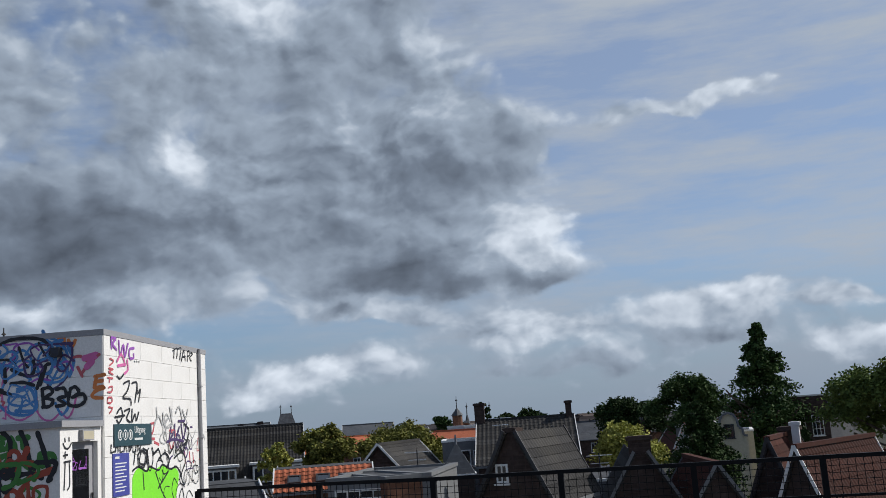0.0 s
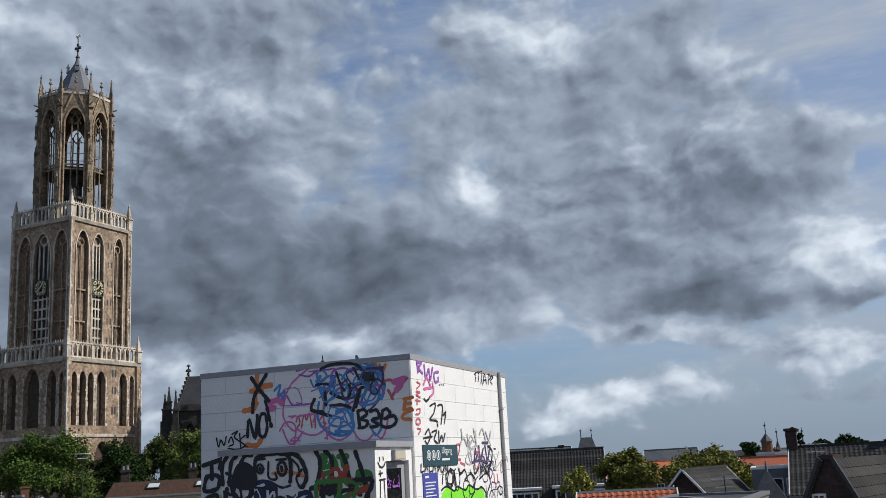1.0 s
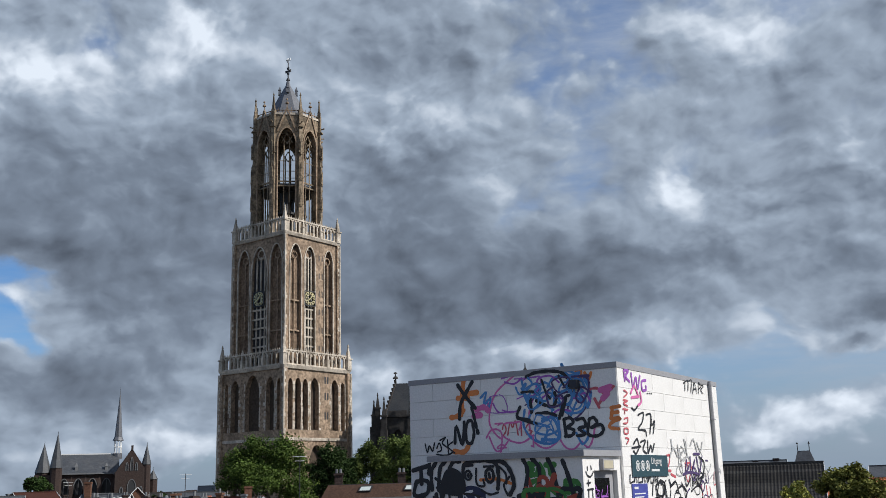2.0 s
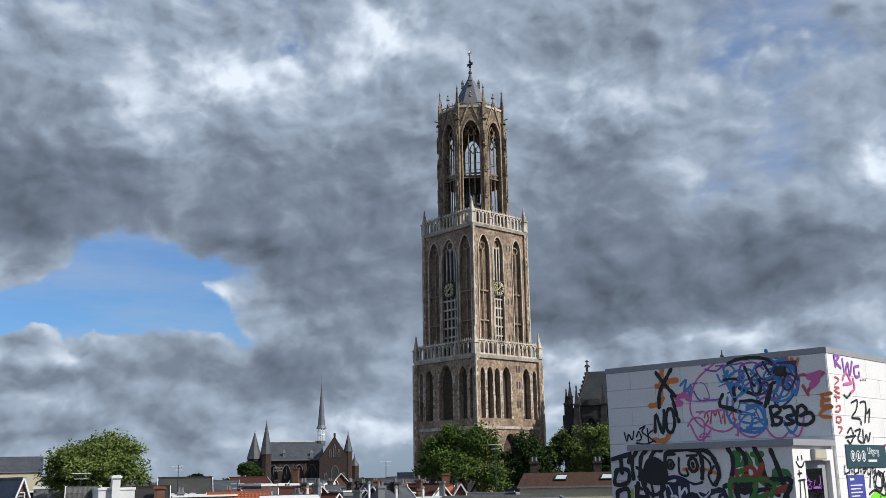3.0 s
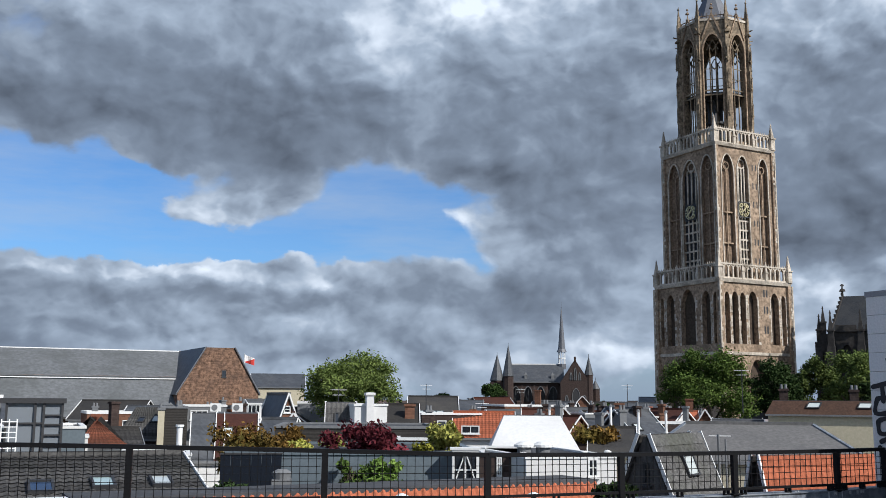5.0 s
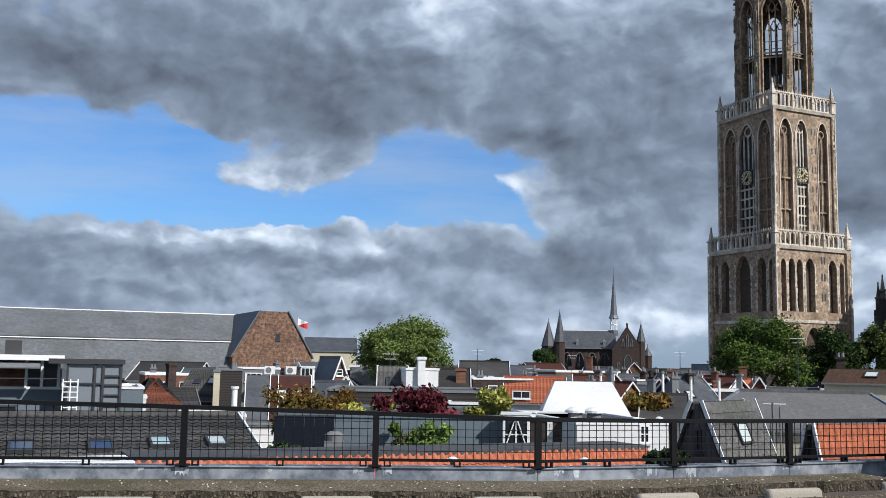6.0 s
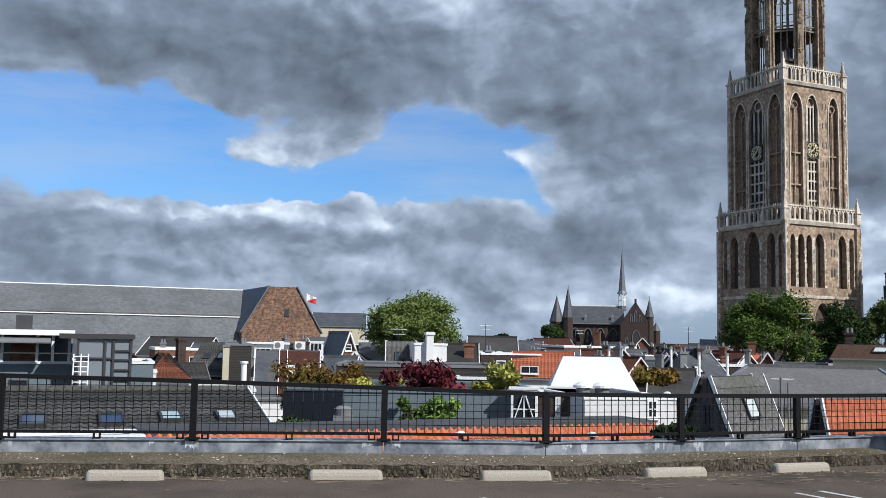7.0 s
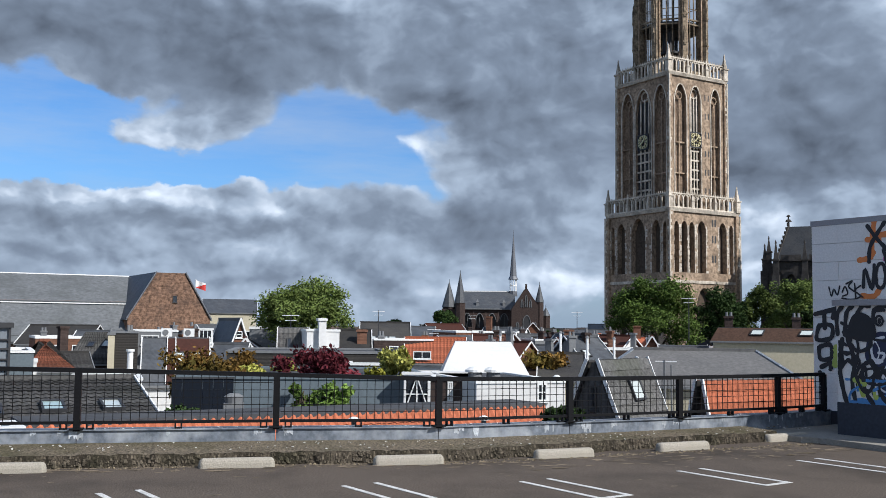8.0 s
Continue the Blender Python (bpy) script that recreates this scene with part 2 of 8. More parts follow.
def material(name, base, rough=0.85, spread=0.25, scale=3.0, fine=40.0, bump=0.3, metal=0.0, second=None, stain=0.5, pieces=0.0, brick=None, wave=None, waves=0.0, coat=0.0):
    """A surface with variation at two scales, relief, and where wanted courses of brick or ribs of tile."""
    m = bpy.data.materials.new(name)
    m.use_nodes = True
    N, L = m.node_tree.nodes, m.node_tree.links
    b = N["Principled BSDF"]
    b.inputs["Roughness"].default_value, b.inputs["Metallic"].default_value = rough, metal
    if rough >= 0.75:
        b.inputs["Specular IOR Level"].default_value = 0.10
    if coat:
        b.inputs["Coat Weight"].default_value = coat
    co = N.new("ShaderNodeTexCoord").outputs["Object"]

    def noise_of(s, detail=5):
        n = N.new("ShaderNodeTexNoise")
        n.inputs["Scale"].default_value, n.inputs["Detail"].default_value, n.inputs["Roughness"].default_value = s, detail, 0.6
        L.new(co, n.inputs["Vector"])
        return n.outputs[0]

    def mix(fac, a, c, mode="MIX"):
        n = N.new("ShaderNodeMix")
        n.data_type, n.blend_type = "RGBA", mode
        wire(L, n, 0, fac)
        wire(L, n, 6, a)
        wire(L, n, 7, c)
        return n.outputs[2]

    def span(v, lo, hi, a=0.0, z=1.0):
        n = N.new("ShaderNodeMapRange")
        wire(L, n, 0, v)
        n.inputs[1].default_value, n.inputs[2].default_value, n.inputs[3].default_value, n.inputs[4].default_value = lo, hi, a, z
        return n.outputs[0]

    big, small = noise_of(scale), noise_of(fine, 3)
    dark = tuple(c * (1 - spread) for c in base[:3]) + (1,)
    pale = tuple(min(1, c * (1 + spread * 0.6)) for c in base[:3]) + (1,)
    other = tuple((second or dark)[:3]) + (1,)
    col = mix(span(small, 0.3, 0.7), dark, pale)
    col = mix(span(big, 0.45, 0.72, 0, stain), col, other)
    height = small
    if brick:
        w, h, joint = brick
        t = N.new("ShaderNodeTexBrick")
        t.inputs["Scale"].default_value = 1.0
        t.inputs["Brick Width"].default_value, t.inputs["Row Height"].default_value, t.inputs["Mortar Size"].default_value = w, h, joint
        t.inputs["Color1"].default_value, t.inputs["Color2"].default_value = (0.75, 0.75, 0.75, 1), (1.25, 1.25, 1.25, 1)
        t.inputs["Mortar"].default_value = (1.1, 1.1, 1.1, 1)
        s = N.new("ShaderNodeSeparateXYZ")
        L.new(co, s.inputs[0])
        a = N.new("ShaderNodeMath")
        L.new(s.outputs[0], a.inputs[0])
        L.new(s.outputs[1], a.inputs[1])
        j = N.new("ShaderNodeCombineXYZ")
        L.new(a.outputs[0], j.inputs[0])
        L.new(s.outputs[2], j.inputs[1])
        L.new(j.outputs[0], t.inputs["Vector"])
        col = mix(0.8, col, t.outputs["Color"], "MULTIPLY")
        height = span(t.outputs["Fac"], 0, 1, 1, 0)
    if wave:
        t = N.new("ShaderNodeTexWave")
        t.wave_type, t.bands_direction = "BANDS", wave
        t.inputs["Scale"].default_value, t.inputs["Distortion"].default_value, t.inputs["Detail"].default_value = waves, 0.4, 1.0
        L.new(co, t.inputs["Vector"])
        col = mix(span(t.outputs[0], 0.0, 0.5, 0.55, 0.0), col, tuple(c * 0.45 for c in base[:3]) + (1,))
        height = t.outputs[0]
    if pieces:
        o = N.new("ShaderNodeObjectInfo")
        g = N.new("ShaderNodeNewGeometry")
        for v in (o.outputs["Random"], g.outputs["Random Per Island"]):
            k = N.new("ShaderNodeCombineColor")
            f = span(v, 0, 1, 1 - pieces, 1 + pieces)
            for i in range(3):
                L.new(f, k.inputs[i])
            col = mix(1.0, col, k.outputs[0], "MULTIPLY")
    L.new(col, b.inputs["Base Color"])
    L.new(span(small, 0.2, 0.8, max(rough - 0.1, 0.03), min(rough + 0.1, 1)), b.inputs["Roughness"])
    if bump:
        n = N.new("ShaderNodeBump")
        n.inputs["Strength"].default_value, n.inputs["Distance"].default_value = bump, 0.02
        L.new(height, n.inputs["Height"])
        L.new(n.outputs[0], b.inputs["Normal"])
    return m


def glass_material(name, base, rough=0.05):
    m = bpy.data.materials.new(name)
    m.use_nodes = True
    b = m.node_tree.nodes["Principled BSDF"]
    b.inputs["Base Color"].default_value = (*base, 1)
    b.inputs["Roughness"].default_value = rough
    b.inputs["Coat Weight"].default_value = 1.0
    b.inputs["Coat Roughness"].default_value = 0.02
    return m


ASPHALT = material("asphalt", (0.115, 0.093, 0.075), 0.92, 0.5, 0.55, 45, 0.5, second=(0.045, 0.038, 0.032), stain=0.95)
DUST = material("sandy_dirt", (0.22, 0.175, 0.125), 0.95, 0.4, 1.2, 30, 0.4, second=(0.08, 0.065, 0.045), stain=0.8, pieces=0.3)
MOSSY = material("mossy_broken_concrete", (0.085, 0.07, 0.052), 0.95, 0.6, 1.6, 30, 1.0, second=(0.036, 0.034, 0.02), stain=0.9, pieces=0.35)
LIME = material("lime_run", (0.40, 0.42, 0.44), 0.8, 0.35, 5, 25, 0.1, second=(0.24, 0.26, 0.28), stain=0.8, pieces=0.3)
CONCRETE = material("concrete", (0.30, 0.28, 0.245), 0.9, 0.3, 1.2, 50, 0.5, second=(0.17, 0.16, 0.13), stain=0.7)
AGGREGATE = material("washed_aggregate", (0.17, 0.14, 0.10), 0.95, 0.9, 0.9, 30, 1.0, second=(0.055, 0.053, 0.024), stain=0.9)
STOPSTONE = material("pale_concrete", (0.36, 0.325, 0.27), 0.9, 0.3, 3, 60, 0.4, second=(0.30, 0.28, 0.22), stain=0.5)
ZINC = material("zinc_sheet", (0.15, 0.17, 0.20), 0.55, 0.4, 2.2, 14, 0.15, metal=0.15, second=(0.44, 0.46, 0.48), stain=0.75)
BLACKSTEEL = material("black_steel", (0.007, 0.007, 0.008), 0.6, 0.3, 4, 40, 0.1)
BLACKSTEEL.node_tree.nodes["Principled BSDF"].inputs["Specular IOR Level"].default_value = 0.15
WHITEPAINT = material("white_block_paint", (0.77, 0.755, 0.73), 0.8, 0.10, 0.8, 30, 0.25, second=(0.63, 0.61, 0.58), stain=0.6)
GREYPAINT = material("grey_trim_paint", (0.30, 0.30, 0.315), 0.7, 0.15, 2, 30, 0.1)
LINEPAINT = material("road_paint", (0.62, 0.61, 0.58), 0.85, 0.35, 6, 50, 0.2, second=(0.3, 0.29, 0.27), stain=0.7)
DARKBASE = material("black_plinth_paint", (0.03, 0.035, 0.05), 0.7, 0.4, 2, 20, 0.2)
STONE = material("tower_stone", (0.37, 0.275, 0.195), 0.95, 0.6, 0.22, 1.6, 1.0, second=(0.13, 0.094, 0.068), stain=0.9)
LANTERN = material("sooty_lantern_stone", (0.30, 0.235, 0.165), 0.95, 0.6, 0.35, 1.8, 0.8, second=(0.05, 0.042, 0.034), stain=0.95)
PALESTONE = material("pale_limestone", (0.60, 0.53, 0.44), 0.95, 0.35, 0.35, 2.5, 0.5, second=(0.19, 0.16, 0.125), stain=0.9)
BRICKNICHE = material("niche_brick", (0.26, 0.185, 0.13), 0.95, 0.55, 0.3, 2.2, 0.8, second=(0.10, 0.075, 0.055), stain=0.9)
# niche masonry, its colour darkened for the shade inside deep openings
RECESS = material("shaded_niche_masonry", (0.085, 0.065, 0.05), 0.95, 0.4, 0.25, 2.0, 0.4, second=(0.07, 0.055, 0.045), stain=0.7)
LEAD = material("lead_roof", (0.12, 0.125, 0.14), 0.55, 0.2, 0.3, 2, 0.2, second=(0.10, 0.105, 0.12))
# for iron parts; on the tower also painted shade in openings
DARKMETAL = material("dark_iron_and_shade", (0.03, 0.03, 0.032), 0.6, 0.2, 1, 10, 0.1)
GILT = material("gilded_metal", (0.62, 0.55, 0.32), 0.45, 0.2, 1, 8, 0.05, metal=0.5)
VANE = material("pale_vane_metal", (0.8, 0.8, 0.78), 0.4, 0.05, 1, 8, 0.0)
GRASSY = material("city_ground", (0.11, 0.105, 0.095), 0.95, 0.4, 0.02, 0.4, 0.2, second=(0.06, 0.08, 0.04), stain=0.8)

# ---- builders ----


class Shape:
    """Collects faces of one mesh."""

    def __init__(self):
        self.v, self.f = [], []

    def poly(self, *pts):
        n = len(self.v)
        self.v += [tuple(p) for p in pts]
        self.f.append(tuple(range(n, n + len(pts))))
        return self

    def box(self, x0, x1, y0, y1, z0, z1, m=None):
        c = [Vector((x, y, z)) for z in (z0, z1) for y in (y0, y1) for x in (x0, x1)]
        if m is not None:
            c = [m @ p for p in c]
        n = len(self.v)
        self.v += [tuple(p) for p in c]
        self.f += [tuple(n + i for i in q) for q in ((0, 2, 3, 1), (4, 5, 7, 6), (0, 1, 5, 4), (2, 6, 7, 3), (0, 4, 6, 2), (1, 3, 7, 5))]
        return self

    def prism(self, outline, z0, z1, top=None, m=None):
        """An upright solid over an anticlockwise outline; top: another outline for its upper end."""
        top = top or outline
        k, n = len(outline), len(self.v)
        pts = [Vector((x, y, z0)) for x, y in outline] + [Vector((x, y, z1)) for x, y in top]
        if m is not None:
            pts = [m @ p for p in pts]
        self.v += [tuple(p) for p in pts]
        self.f += [(n + i, n + (i + 1) % k, n + k + (i + 1) % k, n + k + i) for i in range(k)]
        self.f += [tuple(n + k + i for i in range(k)), tuple(n + k - 1 - i for i in range(k))]
        return self

    def solid(self, bottom, top):
        """A solid between two loops of 3D points with as many points, anticlockwise seen from the top."""
        k, n = len(bottom), len(self.v)
        self.v += [tuple(p) for p in bottom] + [tuple(p) for p in top]
        self.f += [(n + i, n + (i + 1) % k, n + k + (i + 1) % k, n + k + i) for i in range(k)]
        self.f += [tuple(n + k + i for i in range(k)), tuple(n + k - 1 - i for i in range(k))]
        return self

    def cone(self, x, y, z0, z1, r0, r1=0.0, sides=8, turn=0.0):
        ring = lambda r: [(x + r * math.cos(turn + 2 * math.pi * i / sides), y + r * math.sin(turn + 2 * math.pi * i / sides)) for i in range(sides)]
        return self.prism(ring(r0), z0, z1, ring(max(r1, 0.001)))

    def beam(self, a, b, w, h=None):
        """A square bar from a to b."""
        a, b = Vector(a), Vector(b)
        d = b - a
        m = Matrix.Translation(a) @ d.to_track_quat("Y", "Z").to_matrix().to_4x4()
        h = h or w
        return self.box(-w / 2, w / 2, 0, d.length, -h / 2, h / 2, m)

    def mesh(self, name):
        me = bpy.data.meshes.new(name)
        me.from_pydata(self.v, [], self.f)
        me.update()
        return me


def thing(name, m, label, category, group="", kind=""):
    ob = new(name)
    ob.matrix_world = m
    ob.empty_display_size = 0.2
    return tagged(ob, label, category, group, kind)


def part(name, shape, mat, parent=None, label="", m=None):
    me = shape if isinstance(shape, bpy.types.Mesh) else shape.mesh(name)
    if mat is not None and not me.materials:
        me.materials.append(mat)
    ob = new(name, me)
    if parent is not None:
        ob.parent = parent
    if m is not None:
        ob.matrix_basis = m
    if label:
        tagged(ob, label)
    return ob


def single(name, shape, mat, label, category="", kind="", group="", m=None):
    """A thing that is one mesh."""
    return tagged(part(name, shape, mat, m=m), label, category, group, kind)


def ngon(sides, r, turn=0.0):
    return [(r * math.cos(turn + 2 * math.pi * i / sides), r * math.sin(turn + 2 * math.pi * i / sides)) for i in range(sides)]


def arch_line(x0, x1, spring, rise, n=5):
    """Points of a pointed arch from its left spring over the apex to its right spring."""
    mid = (x0 + x1) / 2
    left = [(x0 + (mid - x0) * (i / n) ** 1.35, spring + rise * math.sin(i / n * math.pi / 2)) for i in range(n + 1)]
    return left + [(x1 - (x - x0), z) for x, z in reversed(left[:-1])]


def pierced(shape, at, width, z0, z1, bays, depth):
    """A wall face with pointed openings. at(u, z, d): the point at u along, z up, d behind the face. bays: (u0, u1, sill, spring, rise), side by side."""
    u = 0.0
    q = lambda a, b, za, zb: shape.poly(at(a, za, 0), at(b, za, 0), at(b, zb, 0), at(a, zb, 0)) if b - a > 1e-4 and zb - za > 1e-4 else None
    for u0, u1, sill, spring, rise in bays:
        q(u, u0, z0, z1)
        q(u0, u1, z0, sill)
        line = arch_line(u0, u1, spring, rise)
        for (a, za), (b, zb) in zip(line, line[1:]):
            shape.poly(at(a, za, 0), at(b, zb, 0), at(b, z1, 0), at(a, z1, 0))
        loop = [(u0, sill)] + line + [(u1, sill)]
        for (a, za), (b, zb) in zip(loop, loop[1:] + loop[:1]):
            shape.poly(at(a, za, 0), at(a, za, depth), at(b, zb, depth), at(b, zb, 0))
        u = u1
    q(u, width, z0, z1)
    return shape


def face_of(m):
    """Maps along, up, behind into the frame m: x along the face, -y out of it."""
    return lambda u, z, d: m @ Vector((u, d, z))

# ---- parking deck ----
EDGE = [(-17.6, -5.2), (-15.9, -0.9), (-14.94, 1.35), (-13.98, 3.74), (-12.95, 6.19), (-11.96, 8.29), (-11.54, 10.46), (-11.19, 12.55), (-10.92, 14.76), (-10.92, 16.3)]
RIGHT_EDGE = [(-6.9, 17.75), (-5.62, 17.35), (-3.4, 16.95), (-1.4, 16.2), (0.62, 15.9), (2.6, 15.55), (4.43, 15.28), (7.2, 14.8), (10.5, 14.2)]


def lerp_(a, b, t):
    return a + (b - a) * t


def shifted(line, d):
    """A plan line moved d metres to its right."""
    out = []
    for i, p in enumerate(line):
        a, b = Vector(line[max(i - 1, 0)]), Vector(line[min(i + 1, len(line) - 1)])
        t = (b - a).normalized()
        out.append((p[0] + t.y * d, p[1] - t.x * d))
    return out


def ribbon(line, d0, d1, z0, z1):
    """A solid strip along a plan line, between two offsets to its right."""
    s = Shape()
    a, b = shifted(line, d0), shifted(line, d1)
    for i in range(len(line) - 1):
        s.prism([a[i], b[i], b[i + 1], a[i + 1]], z0, z1)
    return s


deck = Shape()
outline = [*EDGE, (-10.92, 22.2), (-6.9, 22.2), *RIGHT_EDGE, (16, 14), (30, -30), (-22, -30)]
deck.prism(list(reversed(outline)), -0.4, 0.0)
single("floor", deck, ASPHALT, "worn dark asphalt of a rooftop car park", "car park deck", "structure")
walls = Shape().prism(list(reversed([(x * 0.985, y * 0.985) for x, y in outline])), GROUND, -0.4)
single("wall_garage", walls, CONCRETE, "concrete outer walls of the car park below the deck", "wall", "structure")

# the raised kerb strip of washed aggregate along the edge, rough at its front
random.seed(4)


def rough_kerb():
    s, face, stones = Shape(), Shape(), Shape()
    line, n = [], 24
    for (ax, ay), (bx, by) in zip(EDGE, EDGE[1:]):
        line += [(ax + (bx - ax) * i / n, ay + (by - ay) * i / n) for i in range(n)]
    line = [p for p in line if p[1] < 14.0]
    outer = shifted(line, -0.12)
    width = [(1.12 if y < 7 else max(0.72, 1.12 - (y - 7) * 0.09)) + random.uniform(-0.03, 0.03) for _, y in line]
    front = [shifted(line, w)[i] for i, w in enumerate(width)]
    foot = [shifted(line, w + 0.05 + random.uniform(0, 0.05))[i] for i, w in enumerate(width)]
    top = [0.15 + random.uniform(-0.012, 0.012) for _ in line]
    for i in range(len(line) - 1):
        j = i + 1
        s.poly((*outer[i], 0.17), (*front[i], top[i]), (*front[j], top[j]), (*outer[j], 0.17))
        face.poly((*front[i], top[i]), (*foot[i], -0.02), (*foot[j], -0.02), (*front[j], top[j]))
        for k in range(9 if 1 < front[i][1] < 13 else 3):
            u, v = random.random(), random.random()
            px = lerp_(lerp_(front[i][0], front[j][0], u), lerp_(foot[i][0], foot[j][0], u), v)
            py = lerp_(lerp_(front[i][1], front[j][1], u), lerp_(foot[i][1], foot[j][1], u), v)
            r = random.uniform(0.012, 0.034)
            stones.cone(px, py, 0.135 * (1 - v) - r * 0.6, 0.135 * (1 - v) + r * 0.7, r, r * 0.45, 5, random.uniform(0, 6))
    e = len(line) - 1
    s.poly((*outer[e], 0.17), (*front[e], top[e]), (*foot[e], -0.02), (*outer[e], -0.02))
    return s, face, stones


kerb = thing("kerb", Matrix(), "rough raised kerb of washed aggregate with moss along the deck's edge", "kerb", kind="structure")
kerb_top, kerb_face, kerb_stones = rough_kerb()
part("top", kerb_top, AGGREGATE, kerb)
part("front", kerb_face, MOSSY, kerb, "dark mossy broken front")
tagged(part("stones", kerb_stones, MOSSY, kerb), kind="stuff")
low = Shape().prism([(-10.9, 13.95), (-9.9, 13.95), (-9.7, 14.1), (-4.5, 13.75), (-4.5, 16.4), (-10.9, 16.4)], -0.05, 0.09)
single("pavement", low, CONCRETE, "low concrete kerb slab in front of the stair house", "kerb", "structure")

# zinc-clad parapet in sections
parapet = thing("parapet", Matrix(), "low parapet clad with weathered zinc sheets", "parapet", kind="structure")
for i, (p, q) in enumerate(zip(EDGE, EDGE[1:])):
    a, b = Vector(p), Vector(q)
    t = (b - a).normalized() * 0.006
    s = ribbon([tuple(a + t), tuple(b - t)], -0.22, 0.0, -0.3, 0.335)
    s2 = ribbon([tuple(a + t), tuple(b - t)], -0.25, 0.03, 0.335, 0.352)
    s.v, n = s.v + s2.v, len(s.v)
    s.f += [tuple(n + k for k in f) for f in s2.f]
    part("zinc_sheet", s, ZINC, parapet)
# pale lime runs below the joints and here and there along the sheets
rl = random.Random(12)
for i in range(1, len(EDGE) - 1):
    for k in range(6):
        seg = rl.choice((i - 1, i))
        a, b = Vector(EDGE[seg]), Vector(EDGE[seg + 1])
        t = (b - a).normalized()
        nrm = Vector((t.y, -t.x)) * 0.004
        at = (b - t * abs(rl.gauss(0.03, 0.22)) if seg == i - 1 else a + t * abs(rl.gauss(0.03, 0.26))) if k < 5 else a.lerp(b, rl.uniform(0.15, 0.85))
        wide, tall = rl.uniform(0.02, 0.12), rl.uniform(0.05, 0.17)
        run = Shape()
        n = 5
        pts = [(at + t * (wide * (j / n - 0.5)) + nrm, 0.333) for j in range(n + 1)] + [(at + t * (wide * (0.5 - j / n)) + nrm, 0.333 - tall * rl.uniform(0.35, 1.0)) for j in range(n + 1)]
        run.poly(*[(p.x, p.y, z) for p, z in pts])
        part("lime_run", run, LIME, parapet, "pale lime run")
for p, q in zip(RIGHT_EDGE, RIGHT_EDGE[1:]):
    part("zinc_sheet", ribbon([p, q], -0.22, 0.0, -0.3, 0.335), ZINC, parapet)


def railing(line, name, tops):
    """Posts along a plan line, each with the height of its top, and panels between."""
    r = thing(name, Matrix(), "black steel railing with wire mesh panels on the parapet", "railing", "deck railings")
    wires_h = [0.47 + 0.102 * k for k in range(1, 8)]
    for i, (x, y) in enumerate(line):
        a = Vector(line[max(i - 1, 0)])
        b = Vector(line[min(i + 1, len(line) - 1)])
        ang = math.atan2((b - a).y, (b - a).x)
        m = pose(x, y, 0, 0, 0, math.degrees(ang))
        post = Shape().box(-0.044, 0.044, -0.04, 0.04, 0.33, tops[i] - 0.035)
        part("post", post, BLACKSTEEL, r, m=m)
        foot = Shape().box(-0.09, 0.09, -0.075, 0.075, 0.352, 0.372)
        part("base_plate", foot, BLACKSTEEL, r, m=m)
    for p, q, ta, tb in zip(line, line[1:], tops, tops[1:]):
        a, b = Vector((*p, 0)), Vector((*q, 0))
        d = (b - a)
        length = d.length
        m = pose(a.x, a.y, 0, 0, 0, math.degrees(math.atan2(d.y, d.x)))
        part("top_rail", Shape().solid([(0, -0.04, ta - 0.06), (length, -0.04, tb - 0.06), (length, 0.04, tb - 0.06), (0, 0.04, ta - 0.06)], [(0, -0.04, ta), (length, -0.04, tb), (length, 0.04, tb), (0, 0.04, ta)]), BLACKSTEEL, r, m=m)
        part("bottom_rail", Shape().box(0.05, length - 0.05, -0.02, 0.02, 0.425, 0.465), BLACKSTEEL, r, m=m)
        w = Shape()
        k = int(length / 0.112)
        for j in range(1, k):
            u = j * length / k
            w.box(u - 0.0045, u + 0.0045, -0.0045, 0.0045, 0.46, lerp_(ta, tb, j / k) - 0.05)
        for z in wires_h:
            if z < min(ta, tb) - 0.09:
                w.box(0.06, length - 0.06, -0.010, -0.002, z - 0.0045, z + 0.0045)
        part("wire_mesh", w, BLACKSTEEL, r, m=m)
        for u in (0.17, length * 0.5, length - 0.17):
            c = Shape().box(u - 0.05, u - 0.03, -0.03, 0.03, 0.352, 0.43).box(u + 0.03, u + 0.05, -0.03, 0.03, 0.352, 0.43).box(u - 0.05, u + 0.05, -0.03, 0.03, 0.352, 0.37)
            part("bracket", c, BLACKSTEEL, r, m=m)
    return r


railing(EDGE[1:9] + [(-10.93, 16.1)], "railing", [1.27, 1.225, 1.18, 1.12, 1.065, 1.04, 1.035, 1.035, 1.035])
railing(RIGHT_EDGE[1:], "railing", [1.035] * 8)


def wheel_stop():
    s, n = Shape(), 10
    half, r = 0.475, 0.085
    # a rounded bar: stadium outline in plan, softly domed
    def ring(grow, z):
        pts = []
        for k in range(n + 1):
            a = -math.pi / 2 + math.pi * k / n
            pts.append((half - 0.06 + (0.06 + grow) * math.cos(a), (r + grow) * math.sin(a), z))
        for k in range(n + 1):
            a = math.pi / 2 + math.pi * k / n
            pts.append((-half + 0.06 + (0.06 + grow) * math.cos(a), (r + grow) * math.sin(a), z))
        return pts
    levels = [ring(0.0, -0.005), ring(-0.004, 0.055), ring(-0.014, 0.09), ring(-0.034, 0.112), ring(-0.06, 0.12)]
    k = len(levels[0])
    for lv in levels:
        s.v += lv
    for i in range(len(levels) - 1):
        for j in range(k):
            s.f.append((i * k + j, i * k + (j + 1) % k, (i + 1) * k + (j + 1) % k, (i + 1) * k + j))
    s.f.append(tuple((len(levels) - 1) * k + j for j in range(k)))
    return s


